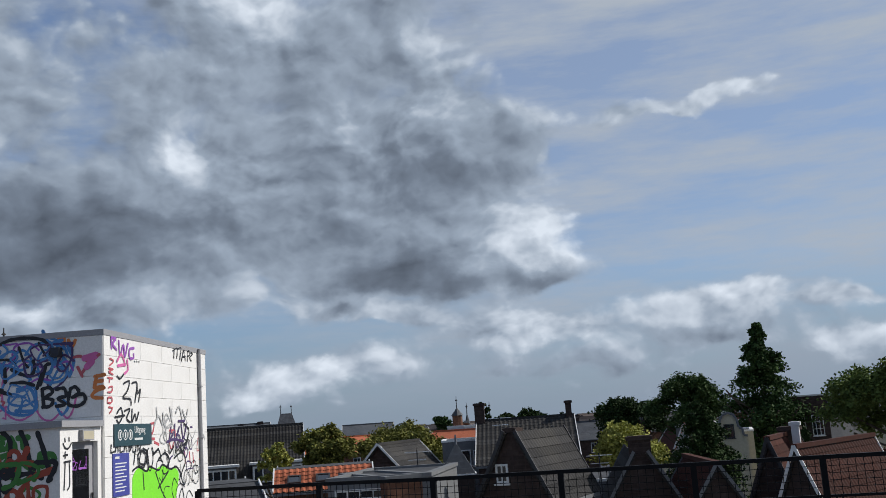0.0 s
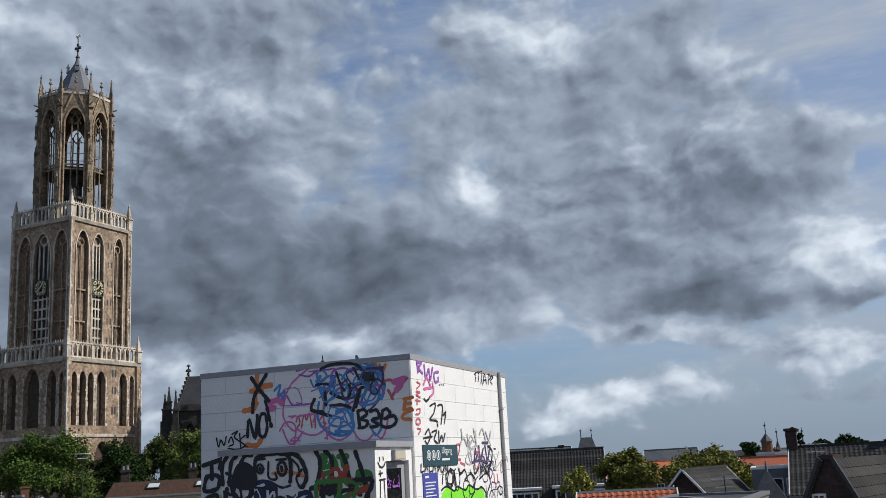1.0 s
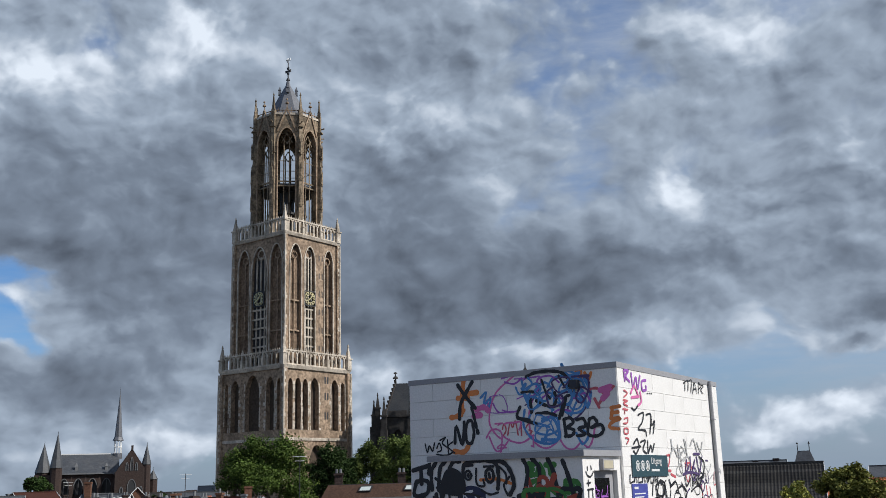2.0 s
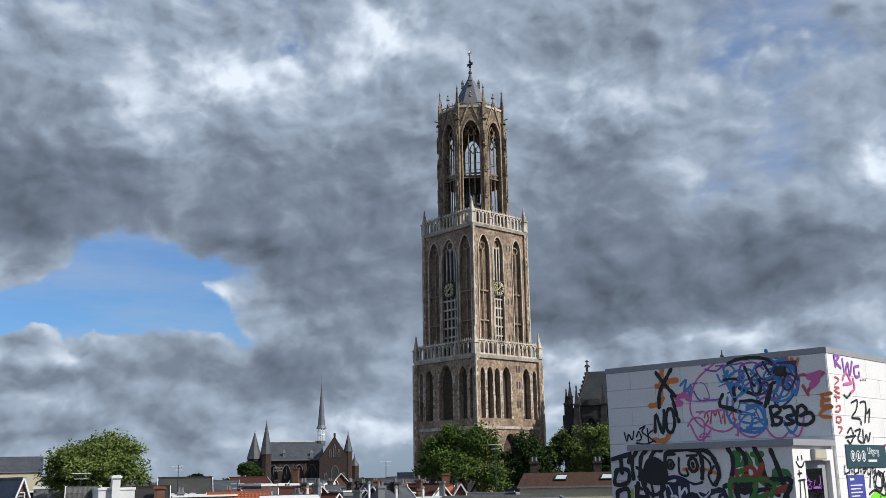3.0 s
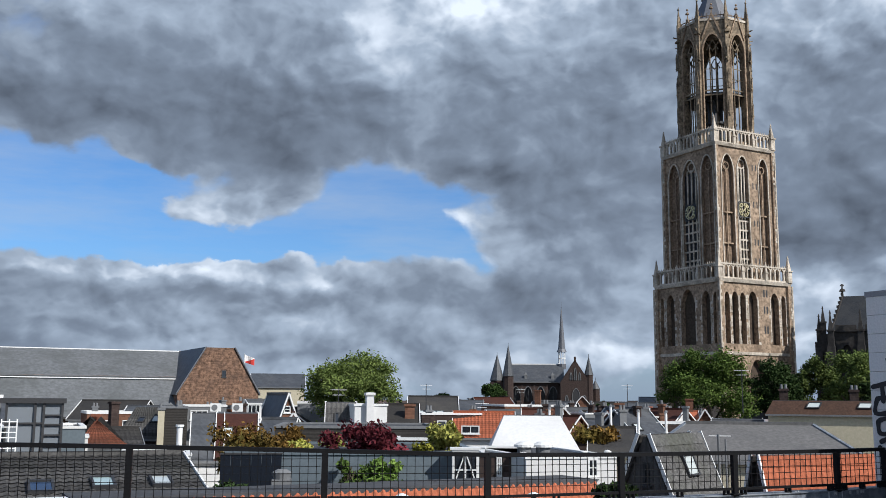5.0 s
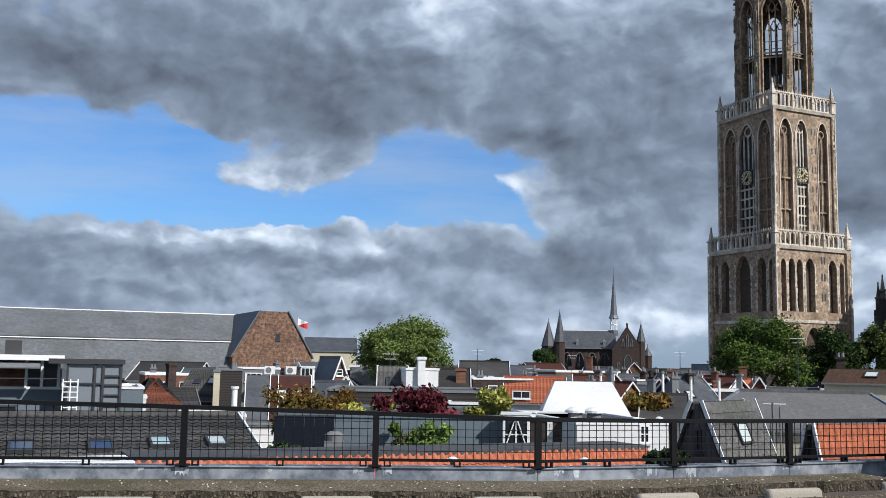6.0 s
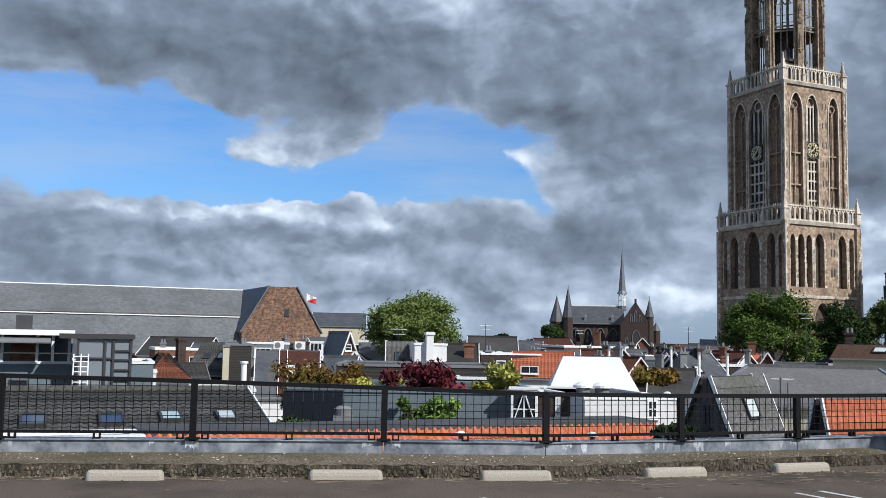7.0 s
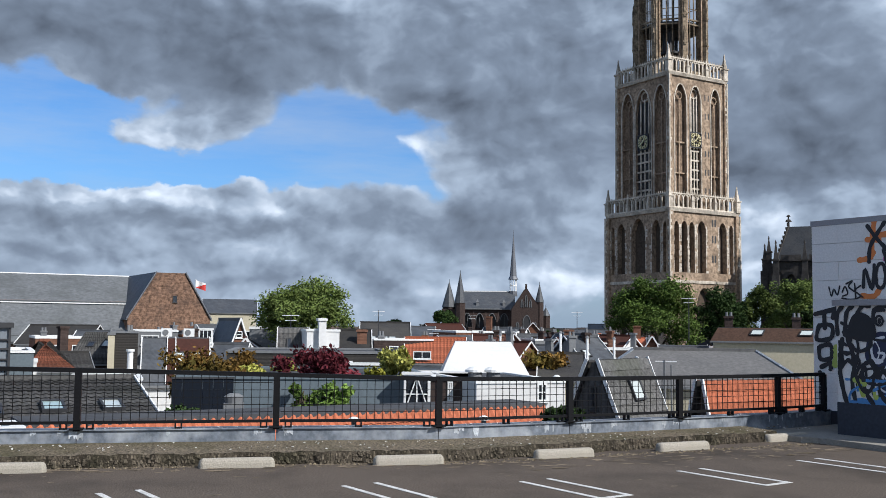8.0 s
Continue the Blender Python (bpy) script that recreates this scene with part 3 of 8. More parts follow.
stop_mesh = wheel_stop().mesh("wheel_stop")
stop_mesh.materials.append(STOPSTONE)
for x, y, a in [(-13.7, 0.1, 67), (-12.86, 2.62, 68), (-11.9, 5.16, 68.5), (-11.04, 7.18, 70), (-10.52, 9.42, 78), (-10.24, 11.54, 80), (-10.22, 14.0, 84)]:
    ob = new("wheel_stop", stop_mesh)
    ob.matrix_world = pose(x, y, 0.0, 0, 0, a)
    tagged(ob, "pale concrete wheel stop with rounded ends on the asphalt", "wheel stop", "wheel stops")

# hairpin bay lines, painted
for y, x in [(0.55, -11.0), (3.35, -10.85), (5.8, -9.95), (7.72, -9.15), (10.0, -8.78), (12.23, -8.61)]:
    x1 = x + 1.36
    s = Shape()
    for d in (-0.21, 0.21):
        s.box(x, x1, y + d - 0.035, y + d + 0.035, 0.001, 0.005)
    s.box(x1 - 0.07, x1, y - 0.175, y + 0.175, 0.001, 0.005)
    single("bay_line", s, LINEPAINT, "worn white hairpin line between parking bays", "road marking", "structure")

# ---- stair house ----
X0, X1, Y0, Y1, TOP = -11.33, -6.9, 16.42, 21.9, 3.85
PX0, PY0, PTOP = -9.85, 14.9, 2.31
shed = thing("stair_house", Matrix(), "white painted block stair house covered in graffiti, with a porch", "stair house")
core = Shape()
core.box(X0 + 0.02, X1 - 0.02, Y0 + 0.02, Y0 + 0.25, 0, TOP - 0.02)
core.box(X0 + 0.02, X1 - 0.02, Y1 - 0.25, Y1 - 0.02, 0, TOP - 0.02)
core.box(X0 + 0.02, X0 + 0.25, Y0 + 0.25, Y1 - 0.25, 0, TOP - 0.02)
core.box(X1 - 0.25, X1 - 0.02, Y0 + 0.25, Y1 - 0.25, 0, TOP - 0.02)
part("wall", core, WHITEPAINT, shed)
part("roof", Shape().box(X0 + 0.03, X1 - 0.03, Y0 + 0.03, Y1 - 0.03, TOP - 0.1, TOP - 0.005), GREYPAINT, shed)


def blocks(u0, u1, z0, z1, m, parent, long=1.1, high=0.33, thick=0.03):
    """Painted blocks laid in half bond over a face; x along, -y out."""
    cache = {}
    rows = max(1, round((z1 - z0) / high))
    h = (z1 - z0) / rows
    for r in range(rows):
        u = u0 - (long / 2 if r % 2 else 0)
        while u < u1 - 0.01:
            a, b = max(u, u0), min(u + long, u1)
            key = round(b - a, 3)
            if b - a > 0.02:
                if key not in cache:
                    w, t = b - a, 0.003
                    s = Shape()
                    back = [(0.001, 0, 0.001), (w - 0.001, 0, 0.001), (w - 0.001, 0, h - 0.001), (0.001, 0, h - 0.001)]
                    frontp = [(t, -thick, t), (w - t, -thick, t), (w - t, -thick, h - t), (t, -thick, h - t)]
                    s.solid(back, frontp)
                    cache[key] = s.mesh("block")
                    cache[key].materials.append(WHITEPAINT)
                part("block", cache[key], None, parent, m=m @ pose(a, 0, z0 + r * h))
            u += long


FRONT = pose(X0, Y0 + 0.02, 0)
SIDE = pose(X1 - 0.02, Y0, 0, 0, 0, 90)
BACKL = pose(X0 + 0.02, Y1, 0, 0, 0, -90)
blocks(0, X1 - X0, 0.32, TOP - 0.1, FRONT, shed)
blocks(0, Y1 - Y0, 0.32, TOP - 0.1, SIDE, shed)
blocks(0, Y1 - Y0, 0.32, TOP - 0.1, BACKL, shed)
coping = Shape()
coping.box(X0 - 0.02, X1 + 0.02, Y0 - 0.02, Y0 + 0.12, TOP - 0.1, TOP)
coping.box(X0 - 0.02, X1 + 0.02, Y1 - 0.12, Y1 + 0.02, TOP - 0.1, TOP)
coping.box(X0 - 0.02, X0 + 0.12, Y0 + 0.12, Y1 - 0.12, TOP - 0.1, TOP)
coping.box(X1 - 0.12, X1 + 0.02, Y0 + 0.12, Y1 - 0.12, TOP - 0.1, TOP)
part("coping", coping, GREYPAINT, shed, "grey metal roof edge")
plinth = Shape().box(X0 - 0.015, PX0, Y0 - 0.015, Y0 + 0.02, 0.0, 0.33).box(X1 - 0.02, X1 + 0.015, Y0 + 0.1, Y1, 0.0, 0.33)
part("plinth", plinth, DARKBASE, shed, "black painted plinth")
# porch: a lean-to whose door faces the sun side
for bx in ((PX0, X1 - 0.04, PY0, PY0 + 0.2, 0.08, PTOP - 0.1), (PX0, PX0 + 0.2, PY0 + 0.2, Y0 - 0.002, 0.08, PTOP - 0.1), (X1 - 0.24, X1 - 0.04, PY0 + 0.2, PY0 + 0.42, 0.08, PTOP - 0.1),
           (X1 - 0.24, X1 - 0.04, PY0 + 0.42, Y0 - 0.002, 1.98, PTOP - 0.1), (X1 - 0.24, X1 - 0.04, Y0 - 0.16, Y0 - 0.002, 0.08, 1.98)):
    part("porch_wall", Shape().box(*bx), WHITEPAINT, shed)
part("porch_roof", Shape().box(PX0 - 0.05, X1 + 0.02, PY0 - 0.06, Y0 - 0.035, PTOP - 0.1, PTOP), GREYPAINT, shed, "grey roof slab of the porch")
part("plinth", Shape().box(PX0 - 0.012, X1 - 0.03, PY0 - 0.012, PY0, 0.085, 0.62).box(PX0 - 0.012, PX0, PY0, Y0 - 0.03, 0.085, 0.62), DARKBASE, shed, "black painted plinth")
door = part("door", Shape().box(X1 - 0.18, X1 - 0.12, PY0 + 0.42, Y0 - 0.16, 0.09, 1.98), GREYPAINT, shed, "grey door with dark glass")
part("pane", Shape().box(X1 - 0.12, X1 - 0.112, PY0 + 0.50, Y0 - 0.34, 0.35, 1.86), glass_material("dark_glass", (0.01, 0.011, 0.013)), door, "dark glass pane")
part("handle", Shape().beam((X1 - 0.09, Y0 - 0.25, 0.95), (X1 - 0.09, Y0 - 0.25, 1.15), 0.03).box(X1 - 0.12, X1 - 0.075, Y0 - 0.262, Y0 - 0.238, 0.96, 0.98), DARKMETAL, door, "dark lever handle")
pipe = Shape().cone(X1 + 0.05, Y1 - 0.55, 0.1, TOP - 0.02, 0.04, 0.04, 10)
for z in (0.8, 1.9, 3.0):
    pipe.box(X1 - 0.02, X1 + 0.1, Y1 - 0.6, Y1 - 0.5, z, z + 0.03)
part("downpipe", pipe, GREYPAINT, shed, "grey downpipe with clips")
flood = Shape().box(-7.75, -7.6, Y0 - 0.16, Y0 - 0.04, 3.42, 3.58).beam((-7.68, Y0, 3.5), (-7.68, Y0 - 0.06, 3.5), 0.05)
fl = part("floodlight", flood, DARKMETAL, shed, "small round-cornered floodlight")
part("lens", Shape().box(-7.735, -7.615, Y0 - 0.166, Y0 - 0.16, 3.44, 3.56), DARKBASE, fl, "dark lens")

# grit and leaf litter that gathers along the kerb's foot
LITTER = material("grit_and_litter", (0.13, 0.105, 0.07), 0.95, 0.4, 2, 20, 0.0, pieces=0.6)
grit = Shape()
rk = random.Random(8)
dense = shifted(EDGE[1:9], 1.0)
for i in range(1500):
    k = rk.randrange(len(dense) - 1)
    t = rk.random()
    px, py = lerp_(dense[k][0], dense[k + 1][0], t), lerp_(dense[k][1], dense[k + 1][1], t)
    px += rk.choice([rk.gauss(0.28, 0.08), rk.gauss(0.28, 0.08), rk.gauss(0.28, 0.14), rk.uniform(-1.0, 0.0)])
    r = rk.uniform(0.005, 0.02)
    z = 0.152 if px < dense[k][0] - 0.05 else 0.0
    grit.cone(px, py, z, z + r * 0.8, r, r * 0.4, 5, rk.uniform(0, 6))
single("kerb_litter", grit, LITTER, "grit and dry leaf litter along the kerb", "litter", "stuff")

# thin sandy dirt and flakes on the asphalt along the kerb
dirt = Shape()
rd = random.Random(21)
for i in range(900):
    k = rd.randrange(len(dense) - 1)
    t = rd.random()
    px, py = lerp_(dense[k][0], dense[k + 1][0], t), lerp_(dense[k][1], dense[k + 1][1], t)
    off = 0.2 + abs(rd.gauss(0, 0.22)) + (rd.uniform(0, 0.9) if py > 8 and rd.random() < 0.6 else 0) + (rd.uniform(0, 6) if rd.random() < 0.12 else 0)
    long, wide, ang = rd.uniform(0.02, 0.11), rd.uniform(0.008, 0.03), rd.gauss(1.2, 0.4)
    if off < 1.2 and rd.random() < 0.25:
        long, wide = long * 1.6, wide * 2.6
    if rd.random() < 0.3:
        long, wide = wide * 0.8, wide * 0.6
    px += off
    ring = []
    for j in range(7):
        a = j * 0.8976
        u, v = long * math.cos(a) * rd.uniform(0.6, 1.1), wide * math.sin(a) * rd.uniform(0.6, 1.1)
        ring.append((px + u * math.cos(ang) - v * math.sin(ang), py + u * math.sin(ang) + v * math.cos(ang), 0.003 + i * 0.000003))
    dirt.poly(*ring)
single("dirt", dirt, DUST, "sandy dirt and dry flakes on the asphalt beside the kerb", "dirt", "stuff")
# bird droppings and lichen specks on the parapet and kerb
SPECK = material("white_specks", (0.62, 0.61, 0.57), 0.9, 0.2, 5, 30, 0.0, pieces=0.3)
specks = Shape()
for i in range(470):
    k = rd.randrange(1, len(EDGE) - 1)
    a, b = Vector(EDGE[k - 1]), Vector(EDGE[k])
    t = (b - a).normalized()
    c = a.lerp(b, rd.random())
    nrm = Vector((t.y, -t.x))
    if i < 230:
        c, z = c - nrm * rd.uniform(0.0, 0.22), 0.3525
    else:
        c, z = c + nrm * rd.uniform(0.05, 0.95), 0.166
    r = rd.choice((0.006, 0.008, 0.011, 0.018))
    specks.cone(c.x, c.y, z, z + 0.006, r, r * 0.6, 6, rd.uniform(0, 6))
single("droppings", specks, SPECK, "white bird droppings and lichen specks on parapet and kerb", "droppings", "stuff")

# ---- great tower ----


def bays_of(width, fracs, sill, spring, rise_k=1.1):
    return [(a * width, b * width, sill, spring, (b - a) * width * rise_k) for a, b in fracs]


def pinnacle(s, x, y, z, h, r):
    """A square shaft under a tapering spire with a small knob."""
    s.prism([(x - r, y - r), (x + r, y - r), (x + r, y + r), (x - r, y + r)], z, z + h * 0.42)
    s.prism([(x - r * 1.3, y - r * 1.3), (x + r * 1.3, y - r * 1.3), (x + r * 1.3, y + r * 1.3), (x - r * 1.3, y + r * 1.3)], z + h * 0.40, z + h * 0.45)
    s.cone(x, y, z + h * 0.45, z + h * 0.95, r * 1.15, r * 0.16, 4, math.pi / 4)
    s.cone(x, y, z + h * 0.9, z + h, r * 0.42, r * 0.1, 6)
    return s


def balustrade(tower, half, z, panels, tall, label):
    """An open stone parapet round a square stage: mullions with bent heads, a coping, piers with pinnacles."""
    for k in range(4):
        m = pose(0, 0, 0, 0, 0, 90 * k) @ pose(-half, -half, 0)
        w = 2 * half
        s = Shape()
        s.box(0, w, 0.0, 0.45, z, z + 0.35, m)
        n = panels * 5
        for i in range(n + 1):
            u = w * i / n
            if i % 5:
                s.box(u - 0.17, u + 0.17, 0.08, 0.38, z + 0.35, z + tall - 0.9, m)
                a, b = m @ Vector((u, 0.22, z + tall - 0.95)), m @ Vector((u + w / n * 0.5, 0.22, z + tall - 0.25))
                s.beam(a, b, 0.24)
                b = m @ Vector((u - w / n * 0.5, 0.22, z + tall - 0.25))
                s.beam(a, b, 0.24)
        s.box(0, w, 0.02, 0.43, z + tall - 0.38, z + tall - 0.1, m)
        for i in range(n * 2):
            u = w * (i + 0.5) / (n * 2)
            c = m @ Vector((u, 0.22, 0))
            s.cone(c.x, c.y, z + tall - 0.15, z + tall + 0.35, 0.14, 0.03, 4)
        part("balustrade", s, PALESTONE, tower, label)
        for i in range(panels):
            u = w * i / panels
            c = m @ Vector((u, 0.2, 0))
            big = i == 0
            part("pinnacle", pinnacle(Shape(), c.x, c.y, z, tall * (1.75 if big else 1.25), 0.55 if big else 0.36), PALESTONE, tower)


def clock(tower, m, r):
    s = Shape()
    n = 32
    ring = lambda q, y: [m @ Vector((q * math.cos(2 * math.pi * i / n), y, q * math.sin(2 * math.pi * i / n))) for i in range(n)]
    for r0, r1 in ((r, r * 0.9), (r * 0.66, r * 0.58)):
        a, b = ring(r0, -0.1), ring(r1, -0.1)
        for i in range(n):
            s.poly(a[i], a[(i + 1) % n], b[(i + 1) % n], b[i])
            s.poly(a[i], a[(i + 1) % n], *[p + (m.to_3x3() @ Vector((0, 0.15, 0))) for p in (a[(i + 1) % n], a[i])])
    for k in range(12):
        a = math.radians(30 * k)
        s.beam(m @ Vector((r * 0.6 * math.cos(a), -0.12, r * 0.6 * math.sin(a))), m @ Vector((r * 0.92 * math.cos(a), -0.12, r * 0.92 * math.sin(a))), 0.22)
    dial = part("clock_dial", s, GILT, tower, "open gilded clock dial")
    pointers = Shape()
    for a, q in ((52, 0.85), (215, 0.58)):
        a = math.radians(a)
        pointers.beam(m @ Vector((0, -0.2, 0)), m @ Vector((q * r * math.cos(a), -0.2, q * r * math.sin(a))), 0.24)
    part("pointer", pointers, GILT, dial)
    sq = Shape()
    for k in range(4):
        a, b = math.radians(45 + 90 * k), math.radians(135 + 90 * k)
        sq.beam(m @ Vector((r * 1.42 * math.cos(a), 0, r * 1.42 * math.sin(a))), m @ Vector((r * 1.42 * math.cos(b), 0, r * 1.42 * math.sin(b))), 0.25)
    part("clock_frame", sq, DARKMETAL, dial)


def jamb_stones(s, f, u, way, z0, z1, seed):
    """Pale blocks of uneven length up the edge of an opening or a corner."""
    q = random.Random(seed + int(u * 10))
    z = z0
    while z < z1 - 0.4:
        h = q.uniform(0.45, 0.8)
        if q.random() < 0.8:
            long = q.choice((0.22, 0.34, 0.6)) * q.uniform(0.8, 1.2)
            a, b = sorted((u, u + way * long))
            s.solid([f(a, z, 0.05), f(b, z, 0.05), f(b, z, -0.05), f(a, z, -0.05)], [f(a, z + h - 0.06, 0.05), f(b, z + h - 0.06, 0.05), f(b, z + h - 0.06, -0.05), f(a, z + h - 0.06, -0.05)])
        z += h
    return s


def corner_stones(t, half, z0, z1, seed):
    for k in range(4):
        f = face_of(pose(0, 0, 0, 0, 0, 90 * k) @ pose(-half, -half, 0))
        s = Shape()
        jamb_stones(s, f, 0.0, 1, z0, z1, seed + k)
        jamb_stones(s, f, 2 * half, -1, z0, z1, seed + k + 5)
        s.box(-0.14, 0.14, -0.14, 0.14, z0, z1, pose(0, 0, 0, 0, 0, 90 * k) @ pose(-half, -half, 0))
        tagged(part("corner_stones", s, PALESTONE, t, "pale dressed stones up the corner"), kind="stuff")


def great_tower(m):
    t = thing("church_tower", m, "tall Gothic church tower of weathered brown brick and pale stone", "tower")
    Z = GROUND
    # lower square stage
    h1, c1 = 9.5, 25.6
    # the dark core colour supplies the shade within the lower openings
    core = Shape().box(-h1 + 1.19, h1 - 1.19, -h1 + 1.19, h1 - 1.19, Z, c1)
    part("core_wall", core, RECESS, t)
    wide = [(0.045, 0.105), (0.15, 0.28), (0.385, 0.615), (0.72, 0.85), (0.895, 0.955)]
    uneven = [(0.06, 0.13), (0.165, 0.255), (0.28, 0.36), (0.405, 0.53), (0.73, 0.845), (0.885, 0.95)]
    for k in range(4):
        f = face_of(pose(0, 0, 0, 0, 0, 90 * k) @ pose(-h1, -h1, 0))
        fr = uneven if k == 1 else wide
        s = Shape()
        w = 2 * h1
        bays = [(a * w, b * w, 13.2, 22.9 - (b - a) * w * 0.35, (b - a) * w * 0.75 + 0.2) for a, b in fr]
        pierced(s, f, w, 11.6, c1, bays, 1.2)
        bays = [(a * w, b * w, 0.2, 8.2 - (b - a) * w * 0.35, (b - a) * w * 0.75 + 0.2) for a, b in wide]
        pierced(s, f, w, Z, 11.0, bays, 1.2)
        part("lower_wall", s, STONE, t)
        band = Shape()
        for z in (11.0, ):
            q = [f(-0.15, z, -0.2), f(w + 0.15, z, -0.2), f(w, z, 0.6), f(0, z, 0.6)]
            band.solid(q, [p + Vector((0, 0, 0.6)) for p in q])
        part("string_course", band, PALESTONE, t)
        # dressed stones beside the openings
        for i, (a, b) in enumerate(fr):
            jamb = Shape()
            for u, way in ((a * w, -1), (b * w, 1)):
                jamb_stones(jamb, f, u, way, 13.2, 23.2, 60 + 10 * k + i)
            tagged(part("jamb", jamb, PALESTONE, t), kind="stuff")
        # narrow slits: dark sheets on the wall in place of shaded holes
        for u in (0.62, 0.66):
            if k == 1:
                for z in (15.5, 19.6, 23.0):
                    part("slit", Shape().poly(f(u * w, z, -0.01), f(u * w + 0.45, z, -0.01), f(u * w + 0.45, z + 1.5, -0.01), f(u * w, z + 1.5, -0.01)), DARKMETAL, t)
    for sx in (-1, 1):
        for sy in (-1, 1):
            part("buttress", Shape().box(sx * h1 - 0.55, sx * h1 + 0.55, sy * h1 - 0.55, sy * h1 + 0.55, Z, c1), STONE, t)
    corner_stones(t, h1 + 0.56, 0.0, c1, 300)
    part("cornice", Shape().prism([(-9.85, -9.85), (9.85, -9.85), (9.85, 9.85), (-9.85, 9.85)], c1, c1 + 0.7, [(-10.1, -10.1), (10.1, -10.1), (10.1, 10.1), (-10.1, 10.1)]), PALESTONE, t)
    balustrade(t, 9.7, c1 + 0.7, 3, 3.3, "pale stone balustrade with bent mullions")
    # middle square stage
    h2, b2, c2 = 7.95, c1 + 0.7, 54.4
    part("core_wall", Shape().box(-h2 + 0.79, h2 - 0.79, -h2 + 0.79, h2 - 0.79, b2, c2), BRICKNICHE, t)
    for k in range(4):
        f = face_of(pose(0, 0, 0, 0, 0, 90 * k) @ pose(-h2, -h2, 0))
        w = 2 * h2
        fr = [(0.08, 0.30), (0.355, 0.56), (0.735, 0.91)] if k == 1 else [(0.07, 0.31), (0.34, 0.66), (0.71, 0.95)]
        deep = Shape()
        bays = [(a * w, b * w, b2 + 0.5, 53.0 - (b - a) * w * 1.0, (b - a) * w * 0.95) for a, b in fr]
        pierced(deep, f, w, b2, c2, bays, 0.8)
        part("middle_wall", deep, STONE, t)
        rib = Shape()
        for a, b in fr:
            line = [(a * w, b2 + 0.5)] + arch_line(a * w, b * w, 53.0 - (b - a) * w, (b - a) * w * 0.95) + [(b * w, b2 + 0.5)]
            for (ua, za), (ub, zb) in zip(line, line[1:]):
                rib.beam(f(ua, za, -0.04), f(ub, zb, -0.04), 0.24)
        part("hood_mould", rib, PALESTONE, t)
        a, b = fr[1]
        tr = Shape()
        for i in range(1, 4):
            u = (a + (b - a) * i / 4) * w
            tr.beam(f(u, b2 + 0.5, 0.5), f(u, 50.6, 0.5), 0.26)
        for z in range(29, 40, 2):
            tr.beam(f(a * w, z, 0.55), f(b * w, z, 0.55), 0.34)
        c = (a + b) / 2 * w
        for i in range(12):
            p, q = math.radians(30 * i), math.radians(30 * i + 30)
            tr.beam(f(c + 1.0 * math.cos(p), 51.2 + 1.0 * math.sin(p), 0.5), f(c + 1.0 * math.cos(q), 51.2 + 1.0 * math.sin(q), 0.5), 0.25)
        part("tracery", tr, PALESTONE, t)
        # a flat dark sheet stands in for the shade behind the tracery
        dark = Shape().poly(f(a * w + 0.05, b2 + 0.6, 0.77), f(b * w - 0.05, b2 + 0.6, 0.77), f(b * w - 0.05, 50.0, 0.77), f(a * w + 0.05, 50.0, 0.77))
        part("louvre_shadow", dark, DARKMETAL, t, "dark sheet painted as the shade behind the tracery")
        for a2, b2_ in (fr[0], fr[2]):
            tb = Shape()
            cc = (a2 + b2_) / 2 * w
            tb.beam(f(cc, b2 + 0.5, 0.45), f(cc, 49.8, 0.45), 0.22)
            for i in range(8):
                p, q = math.radians(45 * i), math.radians(45 * i + 45)
                tb.beam(f(cc + 0.8 * math.cos(p), 50.4 + 0.8 * math.sin(p), 0.45), f(cc + 0.8 * math.cos(q), 50.4 + 0.8 * math.sin(q), 0.45), 0.22)
            for z in (34.0, 40.5):
                tb.beam(f(a2 * w, z, 0.45), f(b2_ * w, z, 0.45), 0.3)
            part("blind_tracery", tb, STONE, t)
        if k in (0, 1):
            clock(t, pose(0, 0, 0, 0, 0, 90 * k) @ pose(-h2 + c, -h2 - 0.05, 41.3), 1.55)
        # more slits, their shade painted as dark sheets on the wall
        if k == 1:
            for z in range(30, 51, 4):
                for u in (0.63, 0.69):
                    part("slit", Shape().poly(f(u * w, z, -0.012), f(u * w + 0.3, z, -0.012), f(u * w + 0.3, z + 1.3, -0.012), f(u * w, z + 1.3, -0.012)), DARKMETAL, t)
    for sx in (-1, 1):
        for sy in (-1, 1):
            part("buttress", Shape().box(sx * h2 - 0.4, sx * h2 + 0.4, sy * h2 - 0.4, sy * h2 + 0.4, b2, c2), STONE, t)
    corner_stones(t, h2 + 0.41, b2, c2, 400)
    part("cornice", Shape().prism([(-8.3, -8.3), (8.3, -8.3), (8.3, 8.3), (-8.3, 8.3)], c2, c2 + 0.6, [(-8.55, -8.55), (8.55, -8.55), (8.55, 8.55), (-8.55, 8.55)]), PALESTONE, t)
    balustrade(t, 8.1, c2 + 0.6, 3, 3.4, "pale stone balustrade with bent mullions")
    # open octagonal lantern
    b3, c3 = c2 + 0.6, 83.0
    r3 = 7.15
    side = 2 * r3 * math.tan(math.pi / 8)
    floor_ = Shape().prism(ngon(8, r3 / math.cos(math.pi / 8) - 0.3, math.pi / 8), b3, b3 + 1.2)
    part("lantern_floor", floor_, LANTERN, t)
    for k in range(8):
        mm = pose(0, 0, 0, 0, 0, 45 * k) @ pose(-side / 2, -r3, 0)
        f = face_of(mm)
        s = Shape()
        o0, o1 = side * 0.15, side * 0.85
        pierced(s, f, side, b3, c3, [(o0, o1, b3 + 1.3, 76.6, 3.4)], 1.5)
        fb = face_of(mm @ pose(0, 1.5, 0))
        back = Shape()
